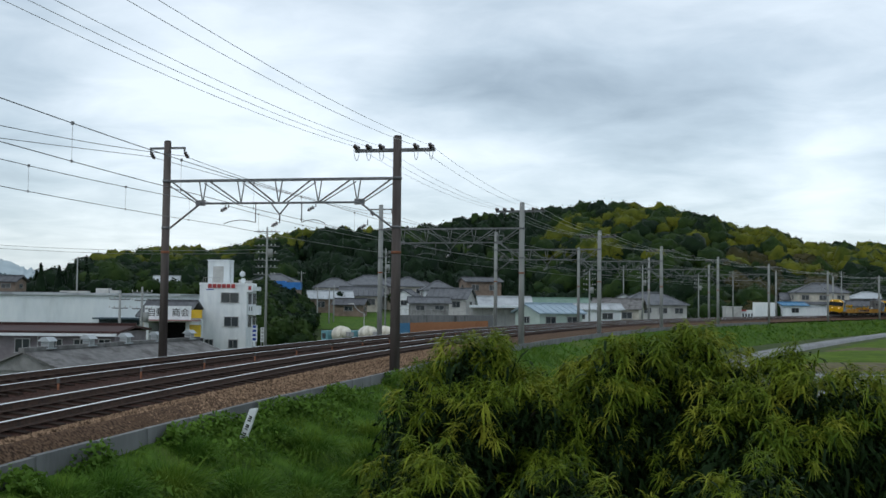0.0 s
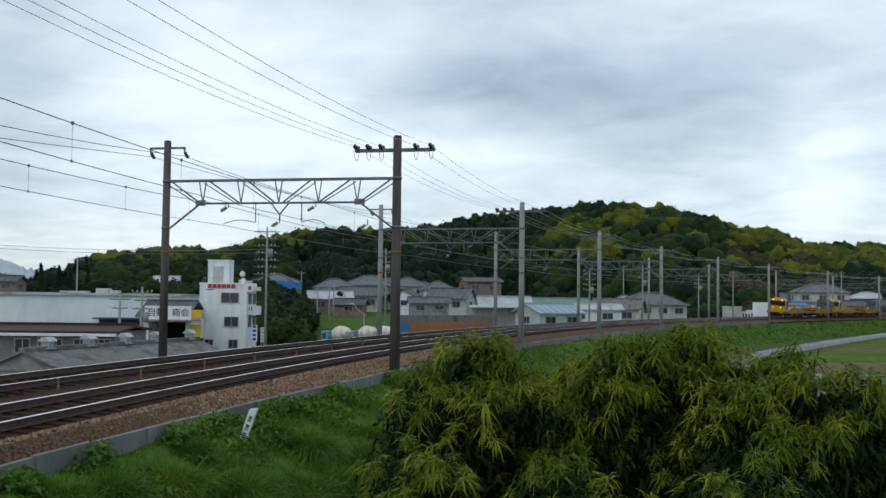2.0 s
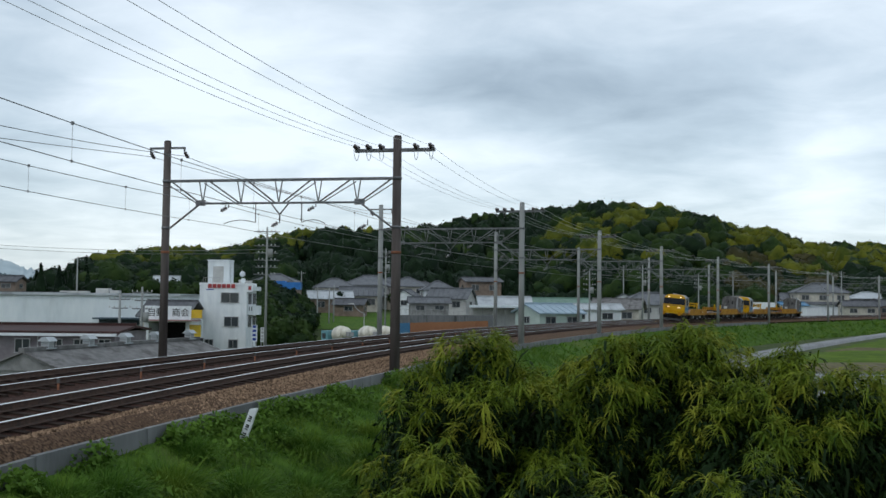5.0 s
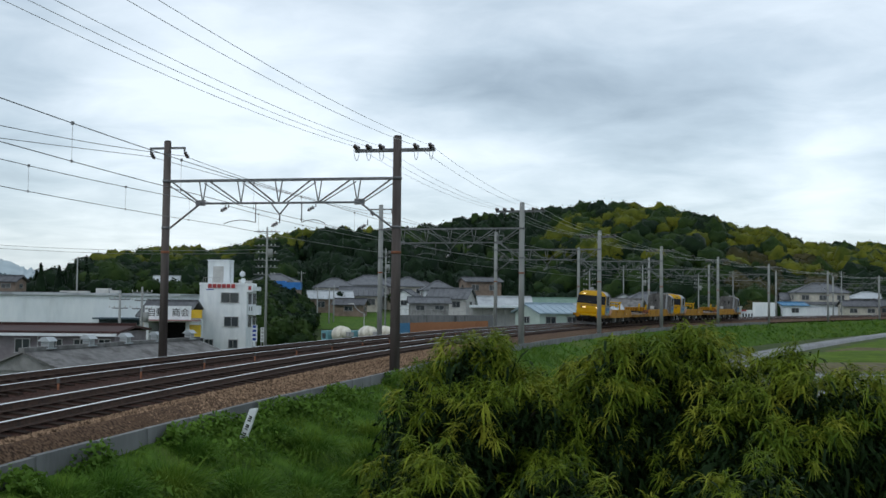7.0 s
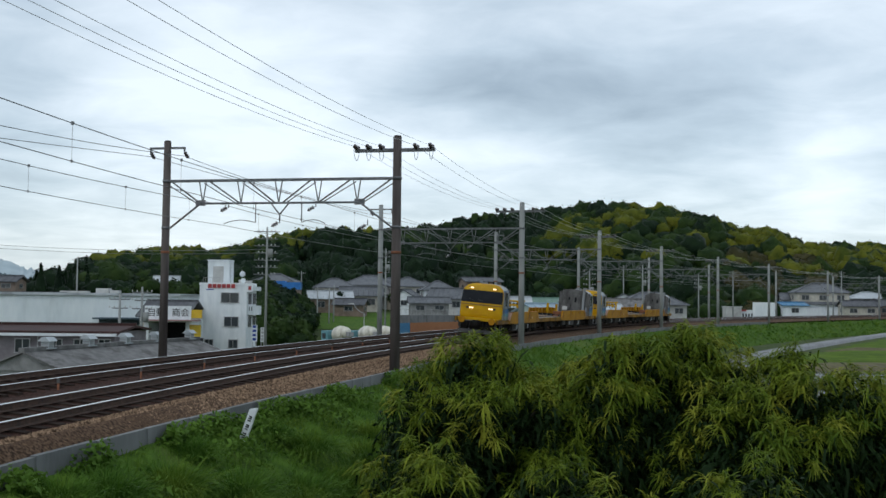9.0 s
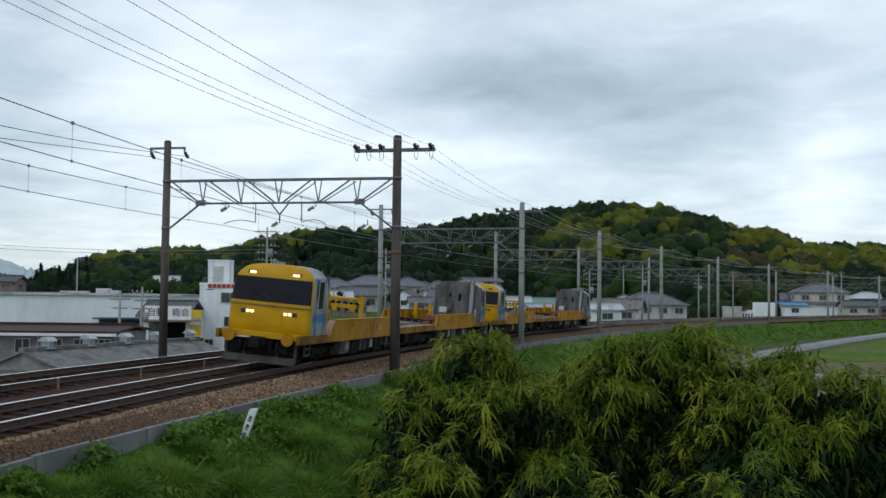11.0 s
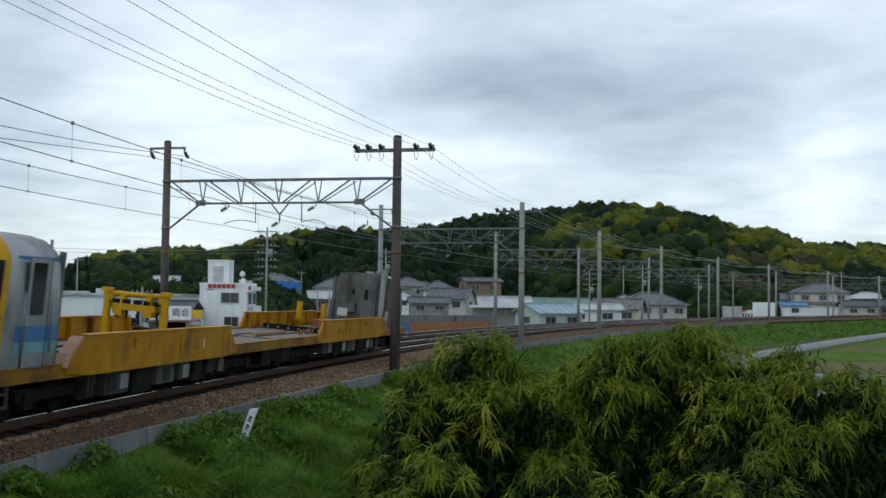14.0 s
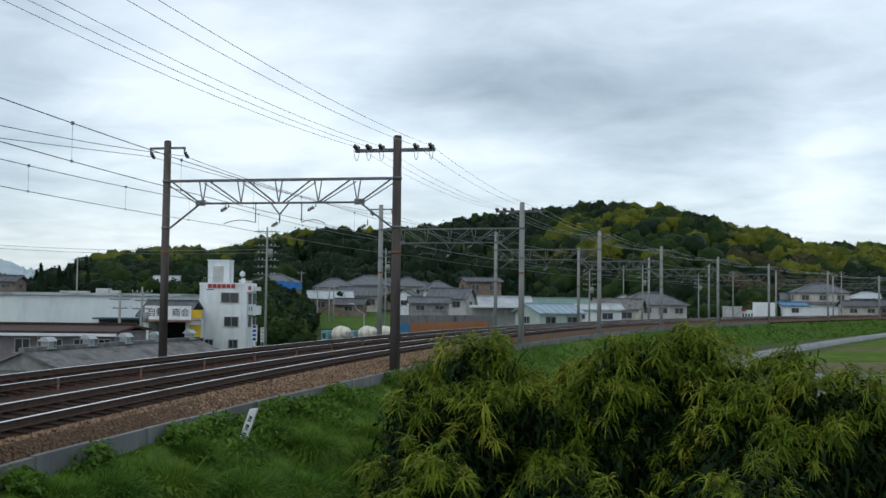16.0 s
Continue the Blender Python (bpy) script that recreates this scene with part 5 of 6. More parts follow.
house("two-storey house with a grey hip roof", (-8.24, 246.00), 0.42, 8.5, 7, 5.0, 2.0, 15, M_CREAM, M_ROOF, "hip")
house("small white-gabled house with a grey roof", (-7.54, 225.00), 0.20, 5, 5, 2.6, 1.5, 75, M_WHITE, M_ROOF, "gable", 1)
house("grey house with a wide tiled roof", (1.92, 222.00), -0.15, 8.5, 6, 2.9, 1.9, -20, M_GREYCLAD, M_ROOF, "gable", 1)
house("house with dark tiles and two storeys", (-1.16, 238.00), 0.55, 7, 6, 4.0, 2.0, 10, M_WHITE, M_ROOF, "hip")
house("brown-clad house with a low roof", (8.99, 252.00), 0.58, 8.5, 8, 6.2, 0.9, 12, M_BROWNWALL, M_ROOFDK, "gable")
house("low white building with a pale metal roof", (10.13, 172.00), -1.96, 8, 7, 2.6, 2.1, 4, M_WHITE, M_ROOFMETAL, "gable", 1, name="workshop", cat="workshop")
house("pale green shed with a blue-grey gable roof", (15.24, 150.00), -1.69, 7.4, 6, 2.3, 1.1, 30, surf("pale_green_cladding", (0.36, 0.44, 0.40), (0.44, 0.52, 0.48), 1.0, 0.7, bump=0.1), surf("blue_grey_metal_roof", (0.22, 0.30, 0.36), (0.30, 0.39, 0.46), 0.8, 0.5, bump=0.1), "gable", 1, name="shed", cat="shed")
house("long shed with a dull green roof", (21.36, 190.00), -0.42, 9.5, 6, 2.3, 0.8, 2, M_GREYCLAD, surf("dull_green_roof", (0.09, 0.17, 0.13), (0.14, 0.23, 0.18), 0.8, 0.6, bump=0.1), "gable", 1, name="shed", cat="shed")
house("long white shed with a grey metal roof", (24.08, 170.00), -1.29, 9.0, 5, 2.3, 0.7, 3, M_WHITE, M_ROOFMETAL, "gable", 1, name="shed", cat="shed")
house("shed with a broad rusty-edged grey roof", (30.60, 182.00), -1.36, 8.0, 7, 2.5, 1.5, -18, M_CREAM, M_SLATE, "gable", 1, name="shed", cat="shed")
house("house with a large grey tiled hip roof", (42.54, 215.00), -0.78, 13, 9, 2.6, 2.4, 3, M_GREYCLAD, M_ROOF, "hip", 1)
house("small white-gabled house in the trees", (40.78, 235.00), -0.22, 6, 6, 2.8, 1.4, 80, M_WHITE, M_ROOF, "gable", 1)
house("white-walled store with a blue roof edge", (81.58, 245.00), -0.54, 5.6, 5, 2.5, 0.6, 4, M_WHITE, M_ROOFBLUE, "gable", 1, name="store", cat="store")
house("two-storey house, tan above white, grey hip roof", (94.32, 262.00), -0.36, 12.5, 9, 5.6, 2.3, -8, M_CREAM, M_ROOF, "hip", 2, M_WHITE)
house("low annexe with a blue-grey roof", (89.24, 268.00), -0.07, 5, 5, 3.6, 1.4, -8, M_GREYCLAD, M_ROOF, "gable", 1)
house("low dark-roofed house by the line", (99.46, 250.00), -0.41, 8, 6, 2.4, 1.1, -6, M_CREAM, M_ROOFDK, "gable", 1)
house("grey-roofed house among trees", (115.69, 285.00), -0.12, 10, 7, 4.2, 1.6, -10, M_GREYWALL, M_ROOFMETAL, "hip", 1)
house("dark weathered wooden house", (107.79, 255.00), -0.39, 7, 6, 2.6, 1.2, 8, M_BROWNWALL, M_ROOFDK, "gable", 1)
house("small white house up in the trees", (-67.26, 255.00), 3.83, 5.5, 5, 2.2, 1.2, 10, M_WHITE, M_ROOFMETAL, "gable", 1)
house("house with a grey roof beside blue sheeting", (-34.17, 215.00), 2.65, 8, 6, 3.0, 1.5, -6, M_GREYWALL, M_ROOF, "hip", 1)
house("dark low wooden house beyond the warehouse", (-79.90, 190.00), 2.95, 6.5, 5, 1.8, 0.9, 0, M_BROWNWALL, M_ROOFDK, "gable", 1)


house("small grey house among garden trees", (-13.62, 268.00), 1.67, 6.5, 6, 4.4, 1.7, 20, M_GREYWALL, M_ROOF, "hip")
house("grey-roofed house below the wood", (-4.53, 262.00), 1.07, 6.5, 6, 4.0, 1.8, -12, M_CREAM, M_ROOFDK, "hip")
house("low outbuilding with a grey tiled roof", (-2.66, 205.00), -0.46, 7.5, 4, 2.2, 0.9, 6, M_GREYWALL, M_ROOF, "gable", 1, name="outbuilding", cat="outbuilding")
house("low outbuilding with a dark roof", (-18.83, 215.00), -0.78, 6.0, 4, 2.0, 1.0, -8, M_BROWNWALL, M_ROOFDK, "gable", 1, name="outbuilding", cat="outbuilding")


def canopy():
    """Long open-sided white canopy on thin posts."""
    a, b = (4.10, 158.00), (12.98, 158.00)
    root = thing("open_canopy", "long white flat canopy on thin posts", "canopy", pose((a[0] + b[0]) / 2, a[1], -1.38))
    L_ = b[0] - a[0]
    boxes("roof", M_WHITEMETAL, root, ((0, 0, 2.75), (L_, 4.0, 0.35)), bev=0.03)
    for i in range(6):
        boxes("post", M_FRAME, root, ((-L_ / 2 + 0.3 + i * (L_ - 0.6) / 5, -1.8, 1.2), (0.12, 0.12, 2.8)))
    boxes("back_wall", M_GREYCLAD, root, ((0, 1.8, 1.0), (L_, 0.15, 3.2)))


canopy()


def grass_terrace():
    """Mown green slope between the yard and the houses."""
    vs, nd, nu = [], 18, 22
    for d in np.linspace(176, 226, nd):
        for u in np.linspace(-0.132, -0.046, nu):
            vs.append((u * d, d, float(ground_z(np.array(u * d), np.array(d))) + 0.12))
    i = (np.arange(nd - 1)[:, None] * nu + np.arange(nu - 1)[None]).ravel()
    tagged(new("grass_terrace", raw_mesh("grass_terrace", vs, np.stack([i, i + 1, i + nu + 1, i + nu], 1), M_BANK, True)), "mown green grass slope below the houses", "grass", kind="structure")


grass_terrace()


def trellis():
    """Pale netting frames in the gardens."""
    for px, dd, w in (((-6.92, 200.00), 0, 4.0), ((-0.97, 200.00), 0, 4.4), ((3.00, 198.00), 0, 3.6)):
        root = thing("garden_trellis", "pale garden frame of thin poles", "trellis", pose(px[0], px[1], float(ground_z(np.array(px[0]), np.array(px[1])))), group="garden frames")
        for i in range(5):
            boxes("upright", M_FRAME, root, ((-w / 2 + w * i / 4, 0, 1.2), (0.07, 0.07, 2.6)))
        for z in (1.3, 2.4):
            boxes("rail", M_FRAME, root, ((0, 0, z), (w, 0.06, 0.06)))


trellis()


def yard_fence():
    """Rust-red sheet fence before a concrete wall."""
    root = thing("sheet_fence", "rust-red corrugated sheet fence with one blue panel", "fence")
    a, b = Vector((*(-6.13, 140.00), -2.12)), Vector((*(6.57, 150.00), -1.87))
    n = 14
    d = (b - a) / n
    bm = bmesh.new()
    L_ = d.length - 0.02
    zig = [(-L_ / 2 + L_ * i / 12, 0.05 * (i % 2)) for i in range(13)]
    add_prism(bm, zig + [(x, y + 0.03) for x, y in zig[::-1]], -0.95, 0.95, "z")
    me = mesh_of("sheet", bm, M_RUST)
    me2 = me.copy()
    me2.materials[0] = M_ROOFBLUE
    for i in range(n):
        p = a + d * (i + 0.5)
        part("sheet", me2 if i < 2 else me, None, root, m=Matrix.Translation((p.x, p.y, p.z + 0.25)) @ Matrix.Rotation(math.atan2(d.y, d.x), 4, "Z"))
    w = thing("yard_wall", "grey concrete yard wall behind the fence", "wall", kind="structure")
    d = b - a
    boxes("wall", M_CONC, w, ((0, 0, 0), (d.length + 2, 0.3, 3.0)), m=Matrix.Translation((a + b) / 2 + Vector((0, 3, 0.6))) @ Matrix.Rotation(math.atan2(d.y, d.x), 4, "Z"))


yard_fence()


def simple_thing(name, label, cat, mat, items, m=None, bev=0.02, group=""):
    root = thing(name, label, cat, m, group)
    boxes("body", mat, root, *items, bev=bev)
    return root


x_, y_ = (70.13, 228.00)
simple_thing("white_hoarding", "plain white hoarding beside the line", "hoarding", M_WHITE, (((0, 0, 1.2), (5.0, 0.25, 3.6)), ((0, 0.6, 0.6), (4.6, 0.2, 0.2))), pose(x_, y_, -0.42))
x_, y_ = (64.21, 232.00)
h_ = simple_thing("block_hut", "small pale block hut", "hut", M_GREYCLAD, (((0, 0, 0.6), (3.4, 3, 2.9)), ((0, 0, 2.1), (3.7, 3.3, 0.2))), pose(x_, y_, -0.55))
x_, y_ = (66.97, 232.00)
h_ = simple_thing("low_fence", "low white and pink shop front behind a rail", "shop front", M_WHITE, (((0, 0, 0.3), (4.0, 0.3, 2.2)),), pose(x_, y_, -0.52))
for i in range(6):
    boxes("pane", M_GLASS, h_, ((-1.6 + i * 0.64, -0.16, 0.2), (0.36, 0.03, 0.8)))
boxes("awning", M_RED, h_, ((-0.8, -0.25, 1.25), (2.2, 0.2, 0.35)))
x_, y_ = (-31.03, 205.00)
simple_thing("blue_sheeting", "bright blue tarpaulin-covered stack", "tarpaulin stack", M_BLUE, (((0.2, 0, 1.06), (6.2, 3, 1.4)), ((-1.2, 0.2, 1.85), (3.0, 2.4, 0.3))), pose(x_, y_, 3.64), 0.3)
boxes("stack", M_BROWNWALL, bpy.data.objects["blue_sheeting"], ((0.2, 0, -1.2), (6.0, 2.8, 3.2)), bev=0.03, label="timber stack below the sheeting")


def utility_pole(x, y, z, h, arms, label="slim grey utility pole with cross-arms", lattice=False):
    root = thing("utility_pole", label, "utility pole", pose(x, y, z, 0, 0, 10), group="village utility poles")
    bm = bmesh.new()
    add_tube(bm, (0, 0, -3), (0, 0, h), 0.16, 0.09, n=10)
    part("pole", bm, M_POLE, root)
    for k in range(arms):
        za = h - 0.5 - k * 0.75
        a = boxes("cross_arm", M_BEAM, root, ((0, 0, za), ((2.7 if arms > 5 else 1.7) - 0.4 * (k % 2), 0.09, 0.09)))
        for xx in (-0.85, -0.45, 0.45, 0.85):
            rods("insulator", M_GREYCLAD, a, ((xx, 0, za + 0.04), (xx, 0, za + 0.2), 0.05), n=6)
    if arms > 2:
        rods("transformer", M_POLE, root, ((0.35, 0, h - 3.2), (0.35, 0, h - 2.3), 0.26), n=12)
    return root


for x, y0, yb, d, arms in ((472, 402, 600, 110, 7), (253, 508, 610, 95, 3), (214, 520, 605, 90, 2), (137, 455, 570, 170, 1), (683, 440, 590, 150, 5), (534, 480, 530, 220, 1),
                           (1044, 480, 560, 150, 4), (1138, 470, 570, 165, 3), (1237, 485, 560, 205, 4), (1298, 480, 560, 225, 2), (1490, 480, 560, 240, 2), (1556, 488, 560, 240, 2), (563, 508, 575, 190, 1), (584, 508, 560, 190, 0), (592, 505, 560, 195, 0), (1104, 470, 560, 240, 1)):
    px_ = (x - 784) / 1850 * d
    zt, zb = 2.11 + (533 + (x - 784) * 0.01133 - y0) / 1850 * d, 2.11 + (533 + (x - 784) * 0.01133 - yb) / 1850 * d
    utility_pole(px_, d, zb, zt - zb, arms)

for z_ in (0.0, 0.35):
    bm = bmesh.new()
    a_, b_ = Vector((-52.0, 108.0, 7.4 + z_)), Vector((-18.5, 110.0, 7.0 + z_))
    pts = [a_.lerp(b_, k / 16) - Vector((0, 0, 0.5 * 4 * (k / 16) * (1 - k / 16))) for k in range(17)]
    for p_, q_ in zip(pts, pts[1:]):
        add_tube(bm, p_, q_, 0.02, n=5, cap=False)
    tagged(part("power_line", bm, M_WIRE), "thin power line slung to the village pole", "wire", "village wires")

# ---------------------------------------------------------------- woods


def crowns(name, label, spots, mat, leaves=90, seed=1, cone=False, leaf=0.55):
    """A wood of many crowns, each a lumpy core with loose leaf clumps round it, in one mesh."""
    rng = np.random.default_rng(seed)
    spots = np.asarray(spots, float)
    n = len(spots)
    V, F, base = [], [], 0
    x, y, z, r, h = spots.T
    ph = rng.random((n, 1)) * 6.28

    def lump(d):
        return 1 + 0.20 * np.sin(d[..., 0] * 4.5 + ph) * np.sin(d[..., 1] * 5 + ph * 2) + 0.16 * np.sin(d[..., 2] * 7 + ph * 3) * np.sin(d[..., 0] * 6 - ph)
    d = rng.normal(size=(n, leaves, 3))
    d[..., 2] = np.abs(d[..., 2]) - 0.3
    d /= np.linalg.norm(d, axis=-1, keepdims=True)
    k = (lump(d) * (0.95 + 0.045 * rng.normal(size=(n, leaves))))[..., None] * d
    if cone:
        t = rng.random((n, leaves)) ** 0.8
        ang = rng.random((n, leaves)) * 2 * np.pi
        rad = (1 - t) * (0.75 + 0.4 * rng.random((n, leaves))) + 0.05
        k = np.stack([np.cos(ang) * rad, np.sin(ang) * rad, t * 2 - 1], -1)
    c = np.stack([x, y, z + h * 0.55], -1)[:, None] + k * np.stack([r, r, h * 0.5], -1)[:, None]
    size = leaf * (0.5 + 0.8 * rng.random((n, leaves, 1))) * (r[:, None, None] / 4.0) ** 0.6
    out = k / (np.linalg.norm(k, axis=-1, keepdims=True) + 1e-6)
    # each clump: a ragged leafy tile lying roughly on the crown, tipped at random
    for q in range(1):
        u = np.cross(out, rng.normal(size=(n, leaves, 3)))
        u /= np.linalg.norm(u, axis=-1, keepdims=True) + 1e-6
        w = np.cross(out + 0.5 * rng.normal(size=(n, leaves, 3)), u)
        w /= np.linalg.norm(w, axis=-1, keepdims=True) + 1e-6
        quad = np.stack([c - u * size, c - w * size * 0.8, c + u * size * 1.1, c + w * size * 0.7], -2).reshape(-1, 3)
        V.append(quad)
        F.append(np.arange(len(quad)).reshape(-1, 4) + base)
        base += len(quad)
    nu, nv = 11, 8
    a = np.linspace(0, 2 * np.pi, nu, endpoint=False)
    b = np.linspace(-1.3, 1.5, nv)
    A, B = np.meshgrid(a, b)
    D = np.stack([np.cos(B) * np.cos(A), np.cos(B) * np.sin(A), np.sin(B)], -1).reshape(1, -1, 3).repeat(n, 0)
    if cone:
        t = ((B + 1.3) / 2.8).reshape(1, -1)
        R_ = (1 - t) * (0.75 + 0.2 * rng.random((n, nu * nv))) + 0.03
        K = np.stack([R_ * np.cos(A).reshape(1, -1), R_ * np.sin(A).reshape(1, -1), (t * 2 - 1) * np.ones_like(R_)], -1)
    else:
        K = D * (lump(D) * (0.92 + 0.04 * rng.normal(size=(n, nu * nv))))[..., None]
    core = (np.stack([x, y, z + h * 0.55], -1)[:, None] + K * np.stack([r, r, h * 0.5], -1)[:, None]).reshape(-1, 3)
    i = (np.arange(nv - 1)[:, None] * nu + np.arange(nu)[None])
    j = (np.arange(nv - 1)[:, None] * nu + (np.arange(nu)[None] + 1) % nu)
    q = np.stack([i, j, j + nu, i + nu], -1).reshape(-1, 4)
    F.append((q[None] + (np.arange(n) * nu * nv)[:, None, None]).reshape(-1, 4) + base)
    V.append(core)
    me = raw_mesh(name, np.concatenate(V), np.concatenate(F), mat, False)
    me.polygons.foreach_set("use_smooth", np.arange(len(me.polygons)) >= n * leaves)
    return tagged(new(name, me), label, "trees", kind="stuff")


def plant_hill():
    rng = np.random.default_rng(11)
    groups = {"dark": [], "green": [], "yellow": [], "brown": [], "cone": []}
    n = 0
    while n < 2150:
        az = rng.uniform(-21.6, 25.5)
        f = float(foot(az))
        u = rng.random() ** 0.85
        r = f - 4 + u * 200
        x, y = r * math.sin(math.radians(az)), r * math.cos(math.radians(az))
        z = float(ground_z(np.array(x), np.array(y)))
        v = noise.noise(Vector((x * 0.014, y * 0.014, 0.3))) + 0.3 * noise.noise(Vector((x * 0.05, y * 0.05, 4.0)))
        size = rng.uniform(2.9, 5.4) if u > 0.15 else rng.uniform(2.4, 3.6)
        ht = size * rng.uniform(1.5, 2.0)
        bright = (0.42 < u and az > 5) or (0.55 < u and az < -3)
        if az < -18.5 or (-8 < az < 5 and u < 0.85 and v < 0.3):
            k = "cone" if rng.random() < (0.7 if az < -18.5 else 0.3) else "dark"
        elif bright and v > -0.08:
            k = "yellow" if rng.random() < (0.62 if v > 0.1 else 0.4) else ("green" if rng.random() < 0.7 else "dark")
        elif v > -0.1:
            k = "green" if rng.random() < 0.6 else "dark"
        else:
            k = "dark" if rng.random() < 0.8 else "green"
        if 15 < az < 21 and u < 0.55 and rng.random() < 0.4:
            k = "brown"
        if k == "cone":
            size, ht = rng.uniform(1.9, 2.8), rng.uniform(7, 10)
        groups[k].append((x, y, z - 1.0, size, ht))
        n += 1
    crowns("evergreen_wood", "dark evergreen broadleaf trees on the hillside", groups["dark"], M_TREE_DARK, 300, 1, leaf=0.26)
    crowns("broadleaf_wood", "mid-green broadleaf trees on the hillside", groups["green"], M_TREE_GREEN, 360, 2, leaf=0.26)
    crowns("blossoming_wood", "yellow-green blossoming trees along the ridge", groups["yellow"], M_TREE_YELLOW, 420, 3, leaf=0.25)
    crowns("reddish_wood", "brownish young-leaved trees on the slope", groups["brown"], M_TREE_BROWN, 300, 4, leaf=0.26)
    crowns("conifer_wood", "dark pointed conifers on the hillside", groups["cone"], M_TREE_DARK, 190, 5, True, leaf=0.45)
    # shrubs and garden trees between the houses, and the overgrown bank beside the office
    sh, dk = [], []
    for _ in range(170):
        u = rng.uniform(-0.13, 0.42)
        dd = rng.uniform(200, 285)
        x, y = u * dd, dd
        if (u > 0.2 and dd < 262) or dd < 222:
            continue
        sz = rng.uniform(0.9, 2.2)
        (sh if rng.random() < 0.5 else dk).append((x, y, float(ground_z(np.array(x), np.array(y))) + 0.6, sz, sz * 1.8))
    for _ in range(150):
        u = rng.uniform(-0.172, -0.124)
        dd = rng.uniform(138, 215)
        edge = (u + 0.172) / 0.048
        sz = rng.uniform(1.0, 2.4) * (1.15 - 0.5 * edge)
        top = (dd - 138) / 77
        (sh if rng.random() < 0.78 else dk).append((u * dd, dd, -5.0 + 7.6 * top - 2.5 * edge * top, sz, sz * 1.9))
    for _ in range(60):
        u = rng.uniform(-0.31, -0.2)
        dd = rng.uniform(205, 240)
        sz = rng.uniform(1.6, 3.0)
        sh.append((u * dd, dd, rng.uniform(-1.5, 0.5), sz, sz * 1.9))
    crowns("garden_shrubs", "mixed green shrubs between houses and along banks", sh, M_TREE_GREEN, 260, 6, leaf=0.42)
    crowns("dark_shrubs", "dark evergreen hedge shrubs round the village", dk, M_TREE_DARK, 260, 7, leaf=0.42)


plant_hill()


def far_ridges():
    for name, d, pts, seed in (("far_ridge", 1900, ((-0.62, 40), (-0.5, 58), (-0.435, 66), (-0.41, 62), (-0.385, 46), (-0.365, 28), (-0.35, 8), (-0.33, -10)), 1),
                               ("far_ridge", 1400, ((-0.62, 26), (-0.5, 38), (-0.45, 36), (-0.42, 30), (-0.39, 27), (-0.36, 14), (-0.34, -4)), 2)):
        vs, us = [], np.linspace(pts[0][0], pts[-1][0], 160)
        rng = np.random.default_rng(seed)
        hs = np.interp(us, [p[0] for p in pts], [p[1] for p in pts]) + rng.normal(size=160) * 1.2 + 3 * np.sin(us * 160)
        for u, h in zip(us, hs * 1.1):
            vs += [(u * d, d, -10), (u * (d + 60), d + 60, h * 0.55), (u * (d + 160), d + 160, h), (u * (d + 500), d + 500, -10)]
        i = (np.arange(159)[:, None] * 4 + np.arange(3)[None]).ravel()
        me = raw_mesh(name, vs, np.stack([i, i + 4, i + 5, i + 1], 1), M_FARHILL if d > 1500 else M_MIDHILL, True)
        tagged(new("backdrop_ridge", me), "distant wooded ridge tinted blue-grey for haze", "distant hills", kind="structure")


# Nearer ridge: a thinner haze is likewise mixed into the base colour.
M_MIDHILL = surf("haze_tinted_wooded_ridge", (0.06, 0.09, 0.10), (0.10, 0.135, 0.145), 0.03, 1.0, bump=0, spec=0.0)
far_ridges()

# ---------------------------------------------------------------- fields and lane on the low side
LANE = ((20, 74), (30, 103), (41, 123), (56.5, 150), (80, 189), (130, 265))


def lane_x(y):
    return float(np.interp(y, [p[1] for p in LANE], [p[0] for p in LANE]))


def field(name, label, cat, y0, y1, x1, z, mat, lip=0.25, left=None, wob=0.03, kind="structure"):
    """A field strip beside the lane, with a low edge all round."""
    rng = np.random.default_rng(int(y0))
    ys = np.linspace(y0, y1, max(4, int((y1 - y0) / 1.5)))
    vs, cols = [], 26
    for y in ys:
        xa = (lane_x(y) + 3.0) if left is None else left
        for j in range(cols):
            e = 0.0 if 0 < j < cols - 1 and y not in (ys[0], ys[-1]) else -lip
            vs.append((xa + (x1 - xa) * j / (cols - 1), y, z + e + float(rng.normal()) * wob))
    i = (np.arange(len(ys) - 1)[:, None] * cols + np.arange(cols - 1)[None]).ravel()
    tagged(new(name, raw_mesh(name, vs, np.stack([i, i + 1, i + cols + 1, i + cols], 1), mat, True)), label, cat, kind=kind)


field("water", "still flooded paddy water reflecting the sky", "paddy water", 42, 84.5, 130, -3.20, M_WATER, 0.2, 14, 0.0)
field("dike", "dry earthen dike between paddies", "dike", 84.7, 94, 140, -2.9, M_DIKE, 0.5, None, 0.06)
field("paddy_field", "bright green field of young grass", "field", 94.5, 121, 150, -3.0, M_PADDY, 0.3)
field("dike", "narrow dry dike across the green field", "dike", 121.5, 125.5, 160, -2.85, M_DIKE, 0.5, None, 0.06)
field("paddy_field", "bright green field of young grass", "field", 126, 166, 170, -3.0, M_PADDY, 0.3)
field("paddy_field", "dull olive field beyond the lane bend", "field", 167, 240, 190, -2.98, M_DIKE, 0.3)


